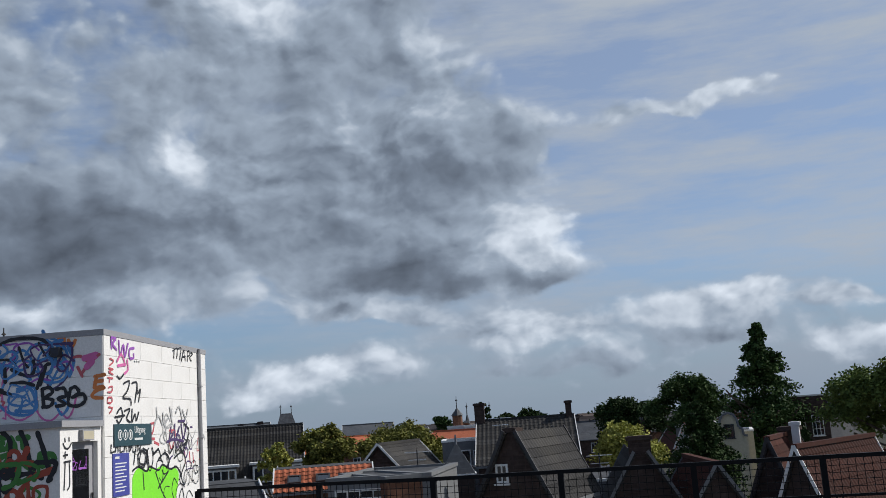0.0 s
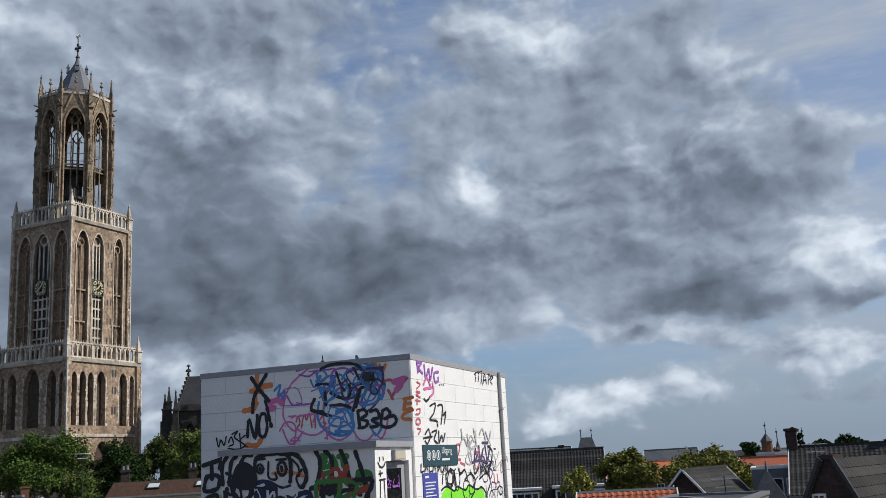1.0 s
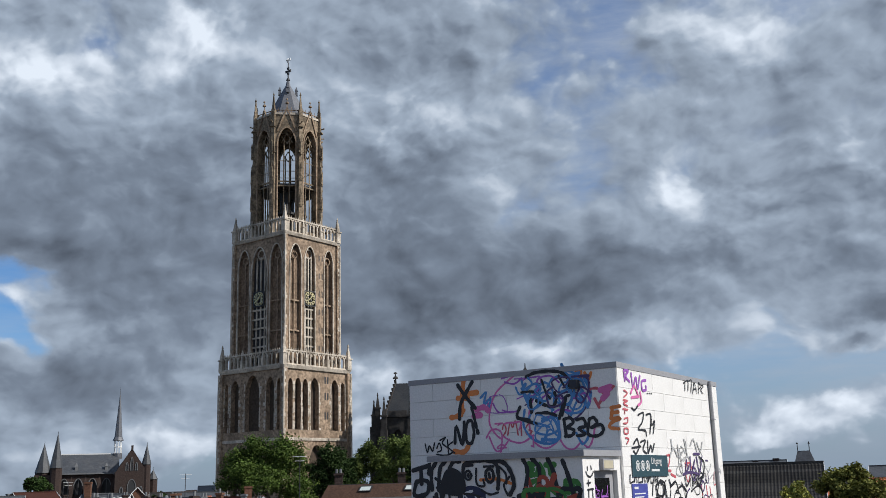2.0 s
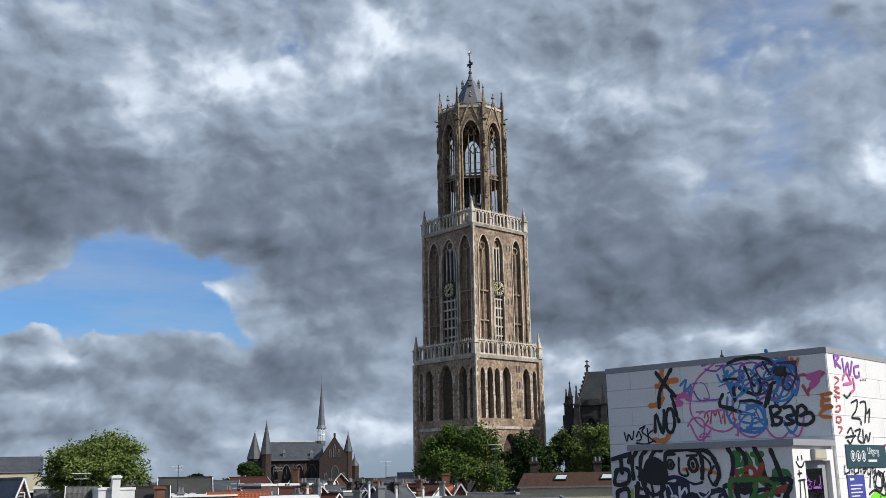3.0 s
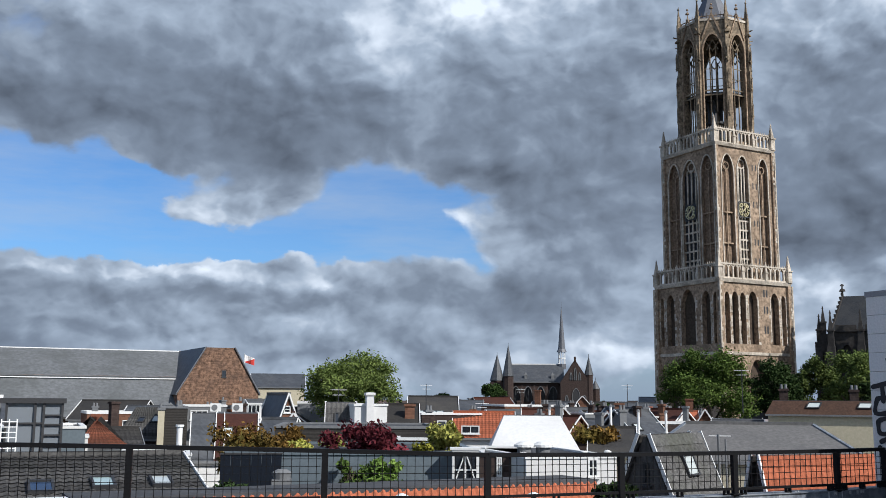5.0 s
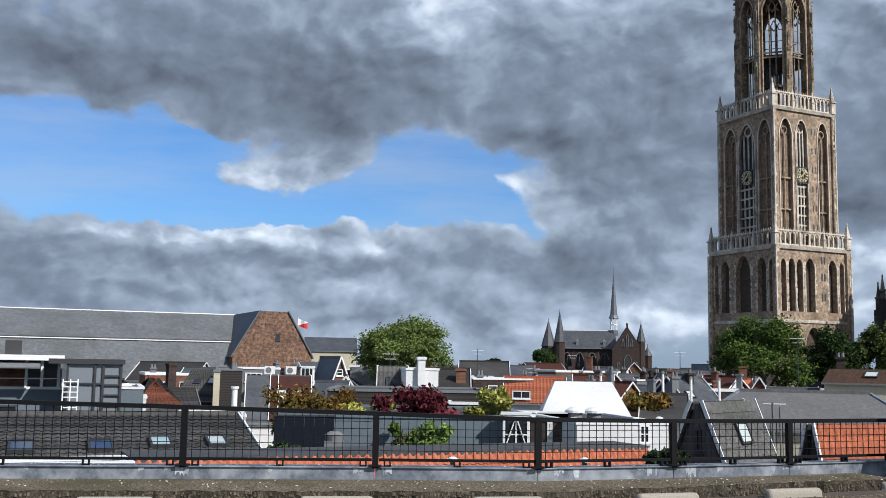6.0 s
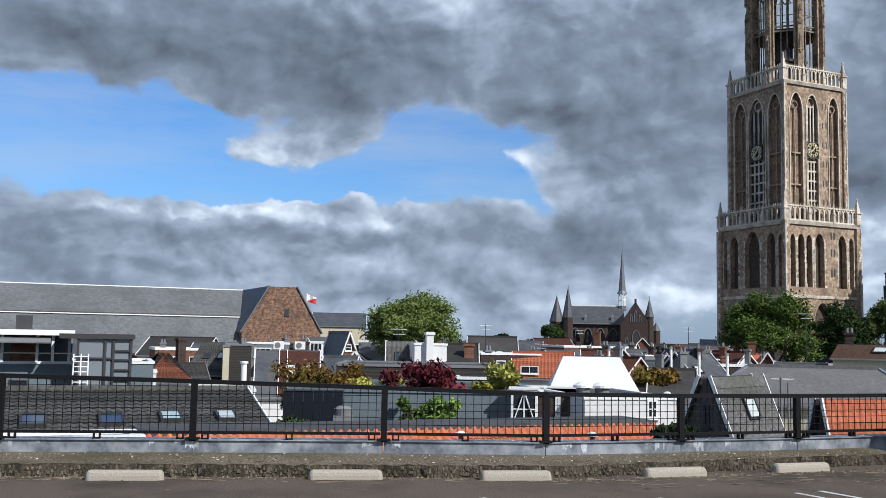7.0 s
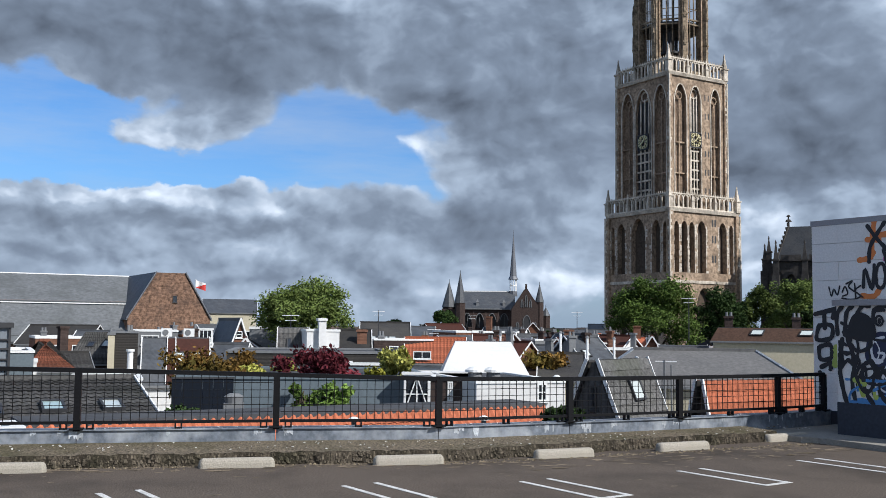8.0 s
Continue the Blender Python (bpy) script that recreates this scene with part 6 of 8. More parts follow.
def hall_church():
    h = thing("hall_church", spot(81.5, 126), "long church hall with weathered grey slate roofs and pale flashings", "church")
    x0, x1 = -26.0, 24.2
    part("aisle_wall", Shape().box(x0, x1, 0, 9, GROUND, 0.2), OLDBRICK, h)
    part("aisle_roof", slab(Shape(), (x0, -0.4, 0.1), (x1, -0.4, 0.1), (x1 - 0.6, 6.0, 4.0), (x0, 6.0, 4.0), 0.3), NAVE_ROOF, h)
    part("flashing", Shape().box(x0, x1 - 0.5, 5.7, 5.85, 4.02, 4.14), VANE, h, "pale flashing strip")
    part("hall_wall", Shape().box(x0, x1 - 0.8, 6.2, 26, GROUND, 4.4), OLDBRICK, h)
    part("hall_roof", slab(Shape(), (x0, 6.0, 4.3), (x1 - 0.6, 6.0, 4.3), (x1 + 0.6, 15, 8.0), (x0, 15, 8.0), 0.3), NAVE_ROOF, h)
    part("hall_roof", slab(Shape(), (x1 + 0.6, 26.4, 4.3), (x0, 26.4, 4.3), (x0, 15, 8.0), (x1 + 0.6, 15, 8.0), 0.3), NAVE_ROOF, h)
    part("ridge_flashing", Shape().beam((x0, 15, 8.05), (x1 + 0.6, 15, 8.05), 0.14, 0.12), VANE, h)
    # a slightly raised nearer roof over the middle bays
    part("side_roof", slab(Shape(), (5.4, -1.4, -0.6), (x1 - 0.2, -1.4, -0.6), (x1 - 0.6, 4.2, 2.95), (5.4, 4.2, 2.95), 0.3), NAVE_ROOF, h)


hall_church()
house(70.25, 129, 10.3, 30, 2.3, 8.0, 15, "front", OLDBRICK, SLATE, "tall old brick church gable with clipped top", flat_top=3.7, verge=LEAD,
      wins=[(0.3, 4.3, 0.55, 0.85, (1, 1), DARKMETAL)], group="", name="church_gable")

flag = thing("flagpole", spot(68.9, 131), "flagpole with a red and white flag", "flag")
part("pole", Shape().cone(0, 0, GROUND + 8, 7.4, 0.07, 0.04, 8), WHITEWOOD, flag)
FLAGRED, FLAGWHITE = material("red_cloth", (0.55, 0.06, 0.05), 0.8, 0.1), material("white_cloth", (0.75, 0.72, 0.70), 0.8, 0.08)
cloth_w, cloth_r = Shape(), Shape()
for i in range(6):
    a, b = i * 0.21, (i + 1) * 0.21
    ya, yb = 0.14 * math.sin(a * 5), 0.14 * math.sin(b * 5)
    za, zb = lerp(0.05, 0.85, i / 6), lerp(0.05, 0.85, (i + 1) / 6)
    da, db = 6.3 - 0.35 * a, 6.3 - 0.35 * b
    cloth_w.poly((a, ya, da + za), (b, yb, db + zb), (b, yb, db + 0.95), (a, ya, da + 0.95))
    cloth_r.poly((a, ya, da), (b, yb, db), (b, yb, db + zb), (a, ya, da + za))
part("flag", cloth_w, FLAGWHITE, flag, "white half of the flag")
part("flag", cloth_r, FLAGRED, flag, "red half of the flag")


def spire_church():
    c = thing("brick_church", spot(52.0, 300), "dark brick Gothic church with slate roofs and a slender spire", "church")
    f = face_of(pose(-10.4, 0, 0))
    s = Shape()
    pierced(s, f, 17.0, GROUND, 7.0, [(1.6 + 3.7 * i, 4.0 + 3.7 * i, 1.2, 3.6, 2.0) for i in range(4)], 0.8)
    part("nave_wall", s, DARKBRICK, c)
    part("nave_body", Shape().box(-10.4, 6.6, 0.8, 14, GROUND, 7.0), DARKMETAL, c)
    part("nave_roof", slab(Shape(), (-10.4, -0.5, 6.9), (6.8, -0.5, 6.9), (6.8, 7, 12.4), (-10.4, 7, 12.4), 0.3), SLATE, c)
    part("nave_roof", slab(Shape(), (6.8, 14.5, 6.9), (-10.4, 14.5, 6.9), (-10.4, 7, 12.4), (6.8, 7, 12.4), 0.3), SLATE, c)
    part("flashing", Shape().beam((-10.4, 7, 12.5), (6.8, 7, 12.5), 0.3), WHITEWOOD, c)
    part("gutter", Shape().beam((-10.4, -0.6, 6.9), (6.4, -0.6, 6.9), 0.3), RENDER_GREY, c)
    win = Shape()
    for i in range(4):
        u = 2.8 + 3.7 * i
        win.beam(f(u, 1.2, 0.3), f(u, 5.2, 0.3), 0.14)
        line = arch_line(u - 1.2, u + 1.2, 3.6, 2.0)
        for (a, za), (b, zb) in zip(line, line[1:]):
            win.beam(f(a, za, -0.05), f(b, zb, -0.05), 0.22)
    part("window_tracery", win, RENDER_GREY, c)
    for i in range(5):
        x = -9.4 + 3.7 * i
        part("buttress", Shape().box(x - 0.45, x + 0.45, -2.2, 0, GROUND, 3.0).cone(x, -1.4, 3.0, 6.0, 0.95, 0.1, 4, math.pi / 4), DARKBRICK, c)
    for i in range(2):
        part("dormer", Shape().box(-5.0 + 8 * i, -4.2 + 8 * i, 0.8, 2.4, 7.8, 8.9).cone(-4.6 + 8 * i, 1.2, 8.9, 9.9, 0.7, 0.05, 4, math.pi / 4), RENDER_GREY, c)
    # transept with its gable
    g = Shape().solid([(5.6, -5, GROUND), (14.2, -5, GROUND), (14.2, -5, 6.8), (10.2, -5, 13.0), (9.6, -5, 13.0), (5.6, -5, 6.8)], [(5.6, 10, GROUND), (14.2, 10, GROUND), (14.2, 10, 6.8), (10.2, 10, 13.0), (9.6, 10, 13.0), (5.6, 10, 6.8)])
    part("transept_wall", g, DARKBRICK, c)
    part("transept_roof", slab(Shape(), (5.2, 10, 6.6), (5.2, -4.6, 6.6), (9.9, -4.6, 13.2), (9.9, 10, 13.2), 0.3), SLATE, c)
    part("transept_roof", slab(Shape(), (14.6, -4.6, 6.6), (14.6, 10, 6.6), (9.9, 10, 13.2), (9.9, -4.6, 13.2), 0.3), SLATE, c)
    for x, z0, w, hgt in ((9.0, 1.6, 2.2, 3.0), (7.0, 1.2, 0.8, 1.6), (12.2, 1.2, 0.8, 1.6), (8.4, 7.4, 0.6, 2.0), (9.6, 7.4, 0.7, 3.2), (10.9, 7.4, 0.6, 2.0)):
        ln = [(x, z0)] + arch_line(x, x + w, z0 + hgt * 0.55, hgt * 0.6) + [(x + w, z0)]
        part("window", Shape().poly(*[(a, -5.03, z) for a, z in ln]), DARKMETAL, c)
        r = Shape()
        for (a, za), (b, zb) in zip(ln, ln[1:]):
            r.beam((a, -5.08, za), (b, -5.08, zb), 0.16)
        part("window_moulding", r, RENDER_GREY, c)
    part("finial", Shape().box(9.6, 10.2, -5.2, -4.6, 13.0, 14.3), DARKBRICK, c)
    for x, y, z0, z1, r in ((-9.8, -1.0, 8.6, 17.6, 1.55), (-13.4, 5, 7.4, 15.2, 2.0), (13.9, -4, 9.0, 14.2, 1.2), (16.2, 4, 5.0, 7.6, 1.3)):
        tt = part("turret", Shape().cone(x, y, GROUND, z0, r, r, 8), DARKBRICK, c)
        part("turret_spire", Shape().cone(x, y, z0, z1, r * 1.12, 0.1, 8).cone(x, y, z1 - 0.2, z1 + 0.9, 0.1, 0.05, 6), SLATE, tt)
    part("west_wall", Shape().box(-15.4, -10.0, 0, 14, GROUND, 6.8), DARKBRICK, c)
    sp = part("spire_lantern", Shape().cone(6.3, 7, 11.0, 12.6, 1.25, 1.25, 8), LEAD, c)
    for k in range(8):
        a = math.pi / 4 * k
        part("post", Shape().beam((6.3 + 1.0 * math.cos(a), 7 + math.sin(a), 12.6), (6.3 + 1.0 * math.cos(a), 7 + math.sin(a), 16.2), 0.22), VANE, sp)
    part("lantern_ring", Shape().cone(6.3, 7, 14.2, 14.5, 1.15, 1.15, 8), VANE, sp)
    part("spire", Shape().cone(6.3, 7, 16.2, 17.2, 1.6, 1.1, 8).cone(6.3, 7, 17.2, 29.4, 1.1, 0.12, 8).cone(6.3, 7, 29.4, 31.6, 0.07, 0.04, 6), LEAD, sp)


spire_church()


def great_church():
    c = thing("great_church", spot(31.75, 208), "great dark Gothic church with a steep slate roof", "church")
    x0, x1 = -16.4, 16.0
    s = Shape()
    n = 6
    w = (x1 - x0) / n
    pierced(s, face_of(pose(x0, 0, 0)), x1 - x0, GROUND, 15.6, [(w * i + 1.2, w * i + w - 1.2, 2.0, 9.0, 3.8) for i in range(n)], 1.0)
    part("wall", s, GOTHIC, c)
    part("body", Shape().box(x0 + 0.4, x1, 1.0, 15, GROUND, 15.6), GOTHIC, c)
    part("roof", slab(Shape(), (x0, -0.3, 15.4), (x1, -0.3, 15.4), (x1, 7, 22.9), (x0 + 1.9, 7, 22.9), 0.3), DARKSLATE, c)
    part("roof", slab(Shape(), (x1, 15, 15.4), (x0, 15, 15.4), (x0 + 1.9, 7, 22.9), (x1, 7, 22.9), 0.3), DARKSLATE, c)
    part("roof", Shape().poly((x0, 15, 15.4), (x0, -0.3, 15.4), (x0 + 1.9, 7, 22.9)), DARKSLATE, c)
    crest = Shape()
    for k in range(9):
        t = k / 8
        p = Vector((lerp(x0 - 0.1, x0 + 1.8, t), lerp(-0.4, 6.8, t), lerp(15.6, 23.1, t)))
        crest.box(p.x - 0.22, p.x + 0.22, p.y - 0.2, p.y + 0.2, p.z, p.z + 0.55)
    part("crockets", crest, GOTHIC, c)
    part("verge", Shape().beam((x0, -0.4, 15.5), (x0 + 1.9, 6.9, 23.0), 0.3), GOTHIC, c)
    for i in range(n + 1):
        x = x0 + w * i
        part("buttress", Shape().box(x - 0.7, x + 0.7, -3.0, 0, GROUND, 12.5), GOTHIC, c)
        part("pinnacle", pinnacle(Shape(), x, -1.4, 12.5, 7.0, 0.55), GOTHIC, c)
        part("parapet", Shape().box(x + 0.8, x + w - 0.8, -0.5, -0.2, 15.3, 16.6), GOTHIC, c) if i < n else None
    for x, z in ((x0 - 1.6, 15.0), (x0 - 2.4, 13.5)):
        part("stair_turret", Shape().box(x - 0.8, x + 0.8, 1, 3.5, GROUND, z), GOTHIC, c)
        part("pinnacle", pinnacle(Shape(), x, 2, z, 5.6, 0.5), GOTHIC, c)
    for x in (x0 + 1.9, 13.6):
        fi = Shape().cone(x, 7, 22.8, 26.4 if x > 0 else 25.4, 0.25, 0.1, 6)
        fi.cone(x, 7, 23.9, 24.4, 0.65, 0.4, 6).cone(x, 7, 25.0, 25.3, 0.45, 0.3, 6)
        part("finial", fi, GOTHIC, c)


great_church()

# ---- roofscape details ----


def slate_turret():
    t = thing("roof_turret", spot(13.35, 130), "steep slate roof turret with two pins on its ridge", "turret")
    part("base", Shape().box(-1.3, 1.3, 0, 2.6, GROUND, 2.4), DARKBRICK, t)
    part("roof", Shape().prism([(-1.35, -0.1), (1.35, -0.1), (1.35, 2.7), (-1.35, 2.7)], 2.4, 4.4, [(-0.75, 1.2), (0.7, 1.2), (0.7, 1.5), (-0.75, 1.5)]), SLATE, t)
    for x in (-0.7, 0.65):
        part("pin", Shape().cone(x, 1.35, 4.4, 5.5, 0.06, 0.03, 6).cone(x, 1.35, 5.2, 5.35, 0.14, 0.1, 6), DARKMETAL, t)


slate_turret()
py = thing("pavilion_roof", spot(3.78, 41), "small pavilion with a slate pyramid roof and pale gutter", "pavilion")
part("wall", Shape().box(-0.65, 0.65, 0, 1.3, GROUND, -0.25), DARKBRICK, py)
part("roof", Shape().prism([(-0.72, -0.05), (0.72, -0.05), (0.72, 1.35), (-0.72, 1.35)], -0.22, 0.95, [(-0.05, 0.6), (0.05, 0.6), (0.05, 0.7), (-0.05, 0.7)]), SLATE, py)
part("gutter", Shape().box(-0.76, 0.76, -0.1, 1.4, -0.28, -0.22), WHITEWOOD, py)
part("finial", Shape().cone(0, 0.65, 0.93, 1.35, 0.06, 0.03, 6), LEAD, py)
for az, d, z0, z1, r, lab in [(3.72, 230, 3.2, 4.9, 1.15, "far octagonal brick turret with a pointed cap"), (3.16, 232, 1.2, 3.4, 0.5, "far slender church spire"), (1.86, 228, 1.2, 3.2, 0.35, "far slender pinnacle above the roofs")]:
    t = thing("far_turret", spot(az, d), lab, "turret")
    part("shaft", Shape().cone(0, 0, GROUND, z0, r, r, 8), BRICK, t)
    part("cap", Shape().cone(0, 0, z0, z1, r * 1.25, 0.1, 8), SLATE, t)
    part("pin", Shape().cone(0, 0, z1 - 0.1, z1 + 2.6, 0.12, 0.05, 6).cone(0, 0, z1 + 1.6, z1 + 1.9, 0.3, 0.2, 6), DARKMETAL, t)



def outbuilding():
    o = thing("outbuilding", pose(-21.5, 4.83, 0, 0, 0, 85.8), "long low outbuilding with a front slope of orange pantiles", "outbuilding")
    x0, x1, top = 0.0, 13.7, -0.4
    part("wall", Shape().box(x0, x1, 0.1, 4.6, GROUND, top - 1.4), BRICK, o)
    part("roof_deck", slab(Shape(), (x0, -0.1, top - 1.5), (x1, -0.1, top - 1.5), (x1, 0.95, top - 0.03), (x0, 0.95, top - 0.03), 0.1), BOARD_DARK, o)
    tiles = tiled(Shape(), (x0, -0.1, top - 1.48), (x1, -0.1, top - 1.48), (x1, 0.95, top), (x0, 0.95, top), 0.22, 0.34, 0.05, 0.03)
    tagged(part("roof_tiles", tiles, TILE_ORANGE, o), kind="stuff")
    part("fascia", Shape().box(x0, x1, 0.9, 1.05, top - 0.06, top + 0.065), BITUMEN, o, "dark bitumen roof edge")
    part("flat_roof", Shape().box(x0, x1, 1.05, 2.6, top - 1.4, top + 0.06), BITUMEN, o, "grey bitumen roof behind the tiles")


outbuilding()

NAVYBOARD = material("navy_boards", (0.010, 0.014, 0.022), 0.8, 0.3, 1, 12, 0.2)
screen = thing("terrace_screen", spot(68.4, 32.7), "dark navy boarded screen on the roof terrace", "screen")
for i in range(6):
    part("board", Shape().box(-0.96 + 0.32 * i, -0.65 + 0.32 * i, 0, 0.05, -1.3, 0.03), NAVYBOARD, screen)
part("cap", Shape().box(-0.98, 0.98, -0.03, 0.08, 0.03, 0.08), DARKMETAL, screen)

# glazed roof pavilion and pergola on the penthouse
pv = thing("roof_pavilion", spot(79.75, 47), "black framed glass pavilion on a roof terrace", "pavilion")
part("roof", Shape().box(-1.95, 1.25, -0.1, 2.6, 1.5, 1.72), DARKMETAL, pv)
for x in (-1.15, 0.0, 0.35, 1.1):
    part("post", Shape().box(x - 0.05, x + 0.05, -0.03, 0.07, -1.4, 1.5), DARKMETAL, pv)
for z in (0.95, 0.55, 0.1, -0.35, -0.8):
    part("rail", Shape().box(0.35, 1.1, -0.02, 0.05, z, z + 0.07), DARKMETAL, pv)
part("rail", Shape().box(-1.15, 0.35, -0.02, 0.05, 0.6, 0.68), DARKMETAL, pv)
part("pane", Shape().box(-1.12, 1.08, 0.08, 0.1, -1.4, 1.5), glass_material("smoked_glass", (0.19, 0.21, 0.23), 0.1), pv)
part("back_wall", Shape().box(-1.2, 1.15, 2.2, 2.4, -1.6, 1.5), BLUEGREY, pv)
pg = thing("pergola", spot(83.6, 48.5), "white framed terrace pergola with an awning and timber doors", "pergola")
part("roof", Shape().box(-2.6, 1.9, -0.4, 2.4, 1.62, 1.86), WHITEWOOD, pg)
part("awning", slab(Shape(), (-2.4, -1.0, 1.32), (0.9, -1.0, 1.32), (0.9, 0.2, 1.6), (-2.4, 0.2, 1.6), 0.06), RENDER_GREY, pg)
part("roof_box", Shape().box(-0.6, 0.1, 0.4, 1.2, 1.86, 2.5), DARKMETAL, pg)
for x in (-2.2, -1.1, 0.35, 1.0, 1.7):
    part("post", Shape().box(x - 0.06, x + 0.06, -0.1, 0.02, 0.4, 1.62), WHITEWOOD, pg)
part("door", Shape().box(-0.75, 0.3, 0.6, 0.66, 0.3, 1.6), BRICK, pg, "brown timber door")
part("wall", Shape().box(-2.6, 1.9, 1.6, 1.8, -0.6, 1.62), RENDER_GREY, pg)
part("terrace_rail", Shape().box(-2.6, 1.8, -1.4, -1.36, 0.82, 0.86).box(-2.6, -2.56, -1.4, -1.36, 0.4, 0.82).box(1.76, 1.8, -1.4, -1.36, 0.4, 0.82), DARKMETAL, pg)
ld = thing("cage_ladder", spot(80.97, 46), "pale steel cage ladder on the penthouse wall", "ladder")
for x in (-0.3, 0.0, 0.3):
    part("stile", Shape().box(x - 0.025, x + 0.025, -0.05, 0, -0.7, 0.85), VANE, ld)
for k in range(7):
    part("rung", Shape().box(-0.3, 0.3, -0.045, -0.005, -0.6 + 0.22 * k, -0.56 + 0.22 * k), VANE, ld)


def roof_window_door():
    d = thing("glazed_door_frame", spot(56.4, 32.5), "white painted double glazed terrace doors", "door frame")
    m = pose(-0.42, 0, -1.05)
    window(d, m, 0.84, 1.25, (2, 2))
    part("top_frame", Shape().box(-0.5, 0.5, -0.08, 0.35, 0.2, 0.28), WHITEWOOD, d)
    part("brace", Shape().beam((-0.4, -0.08, -1.0), (0.0, -0.08, 0.15), 0.04).beam((0.4, -0.08, -1.0), (0.0, -0.08, 0.15), 0.04), WHITEWOOD, d)
    part("side", Shape().box(-0.44, -0.38, 0.03, 0.6, -1.05, 0.2).box(0.38, 0.44, 0.03, 0.6, -1.05, 0.2), WHITEWOOD, d)


roof_window_door()
for az, d, z, rr in [(53.05, 42.5, -0.15, 0.42), (52.0, 42.6, -0.15, 0.42)]:
    v = thing("roof_vent", spot(az, d), "low round white roof vent", "vent", "roof vents")
    part("collar", Shape().cone(0, 0, z - 0.5, z, rr * 0.7, rr * 0.7, 14), RENDER_GREY, v)
    part("cap", Shape().cone(0, 0, z, z + 0.1, rr, rr, 14).cone(0, 0, z + 0.1, z + 0.22, rr, rr * 0.5, 14), WHITEWOOD, v)
for az, d, z in [(60.0, 23.6, -0.45), (52.6, 23.9, -0.42), (67.9, 24.4, -0.5), (49.7, 41, -0.3), (48.4, 42, -0.3)]:
    v = thing("roof_vent", spot(az, d), "small pale mushroom vent on a flat roof", "vent", "roof vents")
    part("pipe", Shape().cone(0, 0, z - 0.35, z, 0.06, 0.06, 10), RENDER_GREY, v)
    part("cap", Shape().cone(0, 0, z, z + 0.05, 0.15, 0.15, 12).cone(0, 0, z + 0.05, z + 0.1, 0.15, 0.05, 12), WHITEWOOD, v)
fl = thing("steel_flue", spot(72.3, 50), "pale steel flue pipe", "flue")
part("pipe", Shape().cone(0, 0, -3, 0.4, 0.14, 0.14, 12), VANE, fl)
part("cap", Shape().cone(0, 0, 0.4, 0.5, 0.2, 0.2, 12), VANE, fl)
wp = thing("satellite_dish", spot(78.1, 54), "white satellite dish on a short pole", "satellite dish")
part("pole", Shape().cone(0, 0.1, -2, 0.1, 0.04, 0.04, 8), RENDER_GREY, wp)
part("dish", Shape().prism(ngon(18, 0.42), 0, 0.1, [(x * 0.5, y * 0.5) for x, y in ngon(18, 0.42)], m=pose(0, 0, 0.1, 75, 0, 10)), WHITEWOOD, wp)
ac = thing("roof_unit", spot(66.7, 31.2), "pale box-shaped roof fan unit with a round cap", "roof unit")
part("box", Shape().box(-0.3, 0.3, -0.3, 0.3, -1.6, -0.62), RENDER_GREY, ac)
part("cap", Shape().cone(0, 0, -0.62, -0.42, 0.26, 0.3, 14).cone(0, 0, -0.42, -0.33, 0.3, 0.15, 14), RENDER_GREY, ac)
for k, az in enumerate((70.4, 69.2)):
    a = thing("air_conditioner", spot(az, 70), "white air conditioner unit on a flat roof", "air conditioner", "air conditioners")
    part("case", Shape().box(-0.36, 0.36, 0, 0.35, 0.85, 1.4), WHITEWOOD, a)
    part("fan", Shape().prism(ngon(14, 0.2), 0, 0.02, m=pose(-0.08, -0.005, 1.12, 90)), RENDER_GREY, a)
mast = thing("antenna_mast", spot(42.4, 34), "thin grey pole with pale bracing on a roof", "mast")
part("pole", Shape().cone(0, 0, -6, 0.75, 0.05, 0.04, 8).cone(0.22, 0, -6, 0.6, 0.04, 0.03, 8), RENDER_GREY, mast)
part("arm", Shape().beam((-0.3, 0, 0.7), (0.4, 0, 0.7), 0.03), VANE, mast)

# chimneys, flues and aerials scattered over the roofs
rnd = random.Random(11)


def aerial(az, d, z):
    t = thing("aerial", spot(az, d), "thin roof aerial with cross bars", "aerial", "aerials")
    part("mast", Shape().cone(0, 0, z - 3.0, z, 0.035, 0.025, 6), DARKMETAL, t)
    part("bar", Shape().beam((-0.5, 0, z - 0.1), (0.5, 0, z - 0.1), 0.03), VANE, t)
    part("bar", Shape().beam((-0.35, 0, z - 0.4), (0.35, 0, z - 0.4), 0.03), VANE, t)


for az, d, z in [(41.0, 72, 4.0), (53.2, 110, 3.0), (55.4, 75, 1.6), (63.6, 60, 2.4), (1.2, 44, 2.0), (6.0, 40, 0.9), (-4.2, 40, 0.3), (47.2, 90, 3.2), (58.6, 82, 3.0)]:
    aerial(az, d, z)

# ---- terrace plants ----


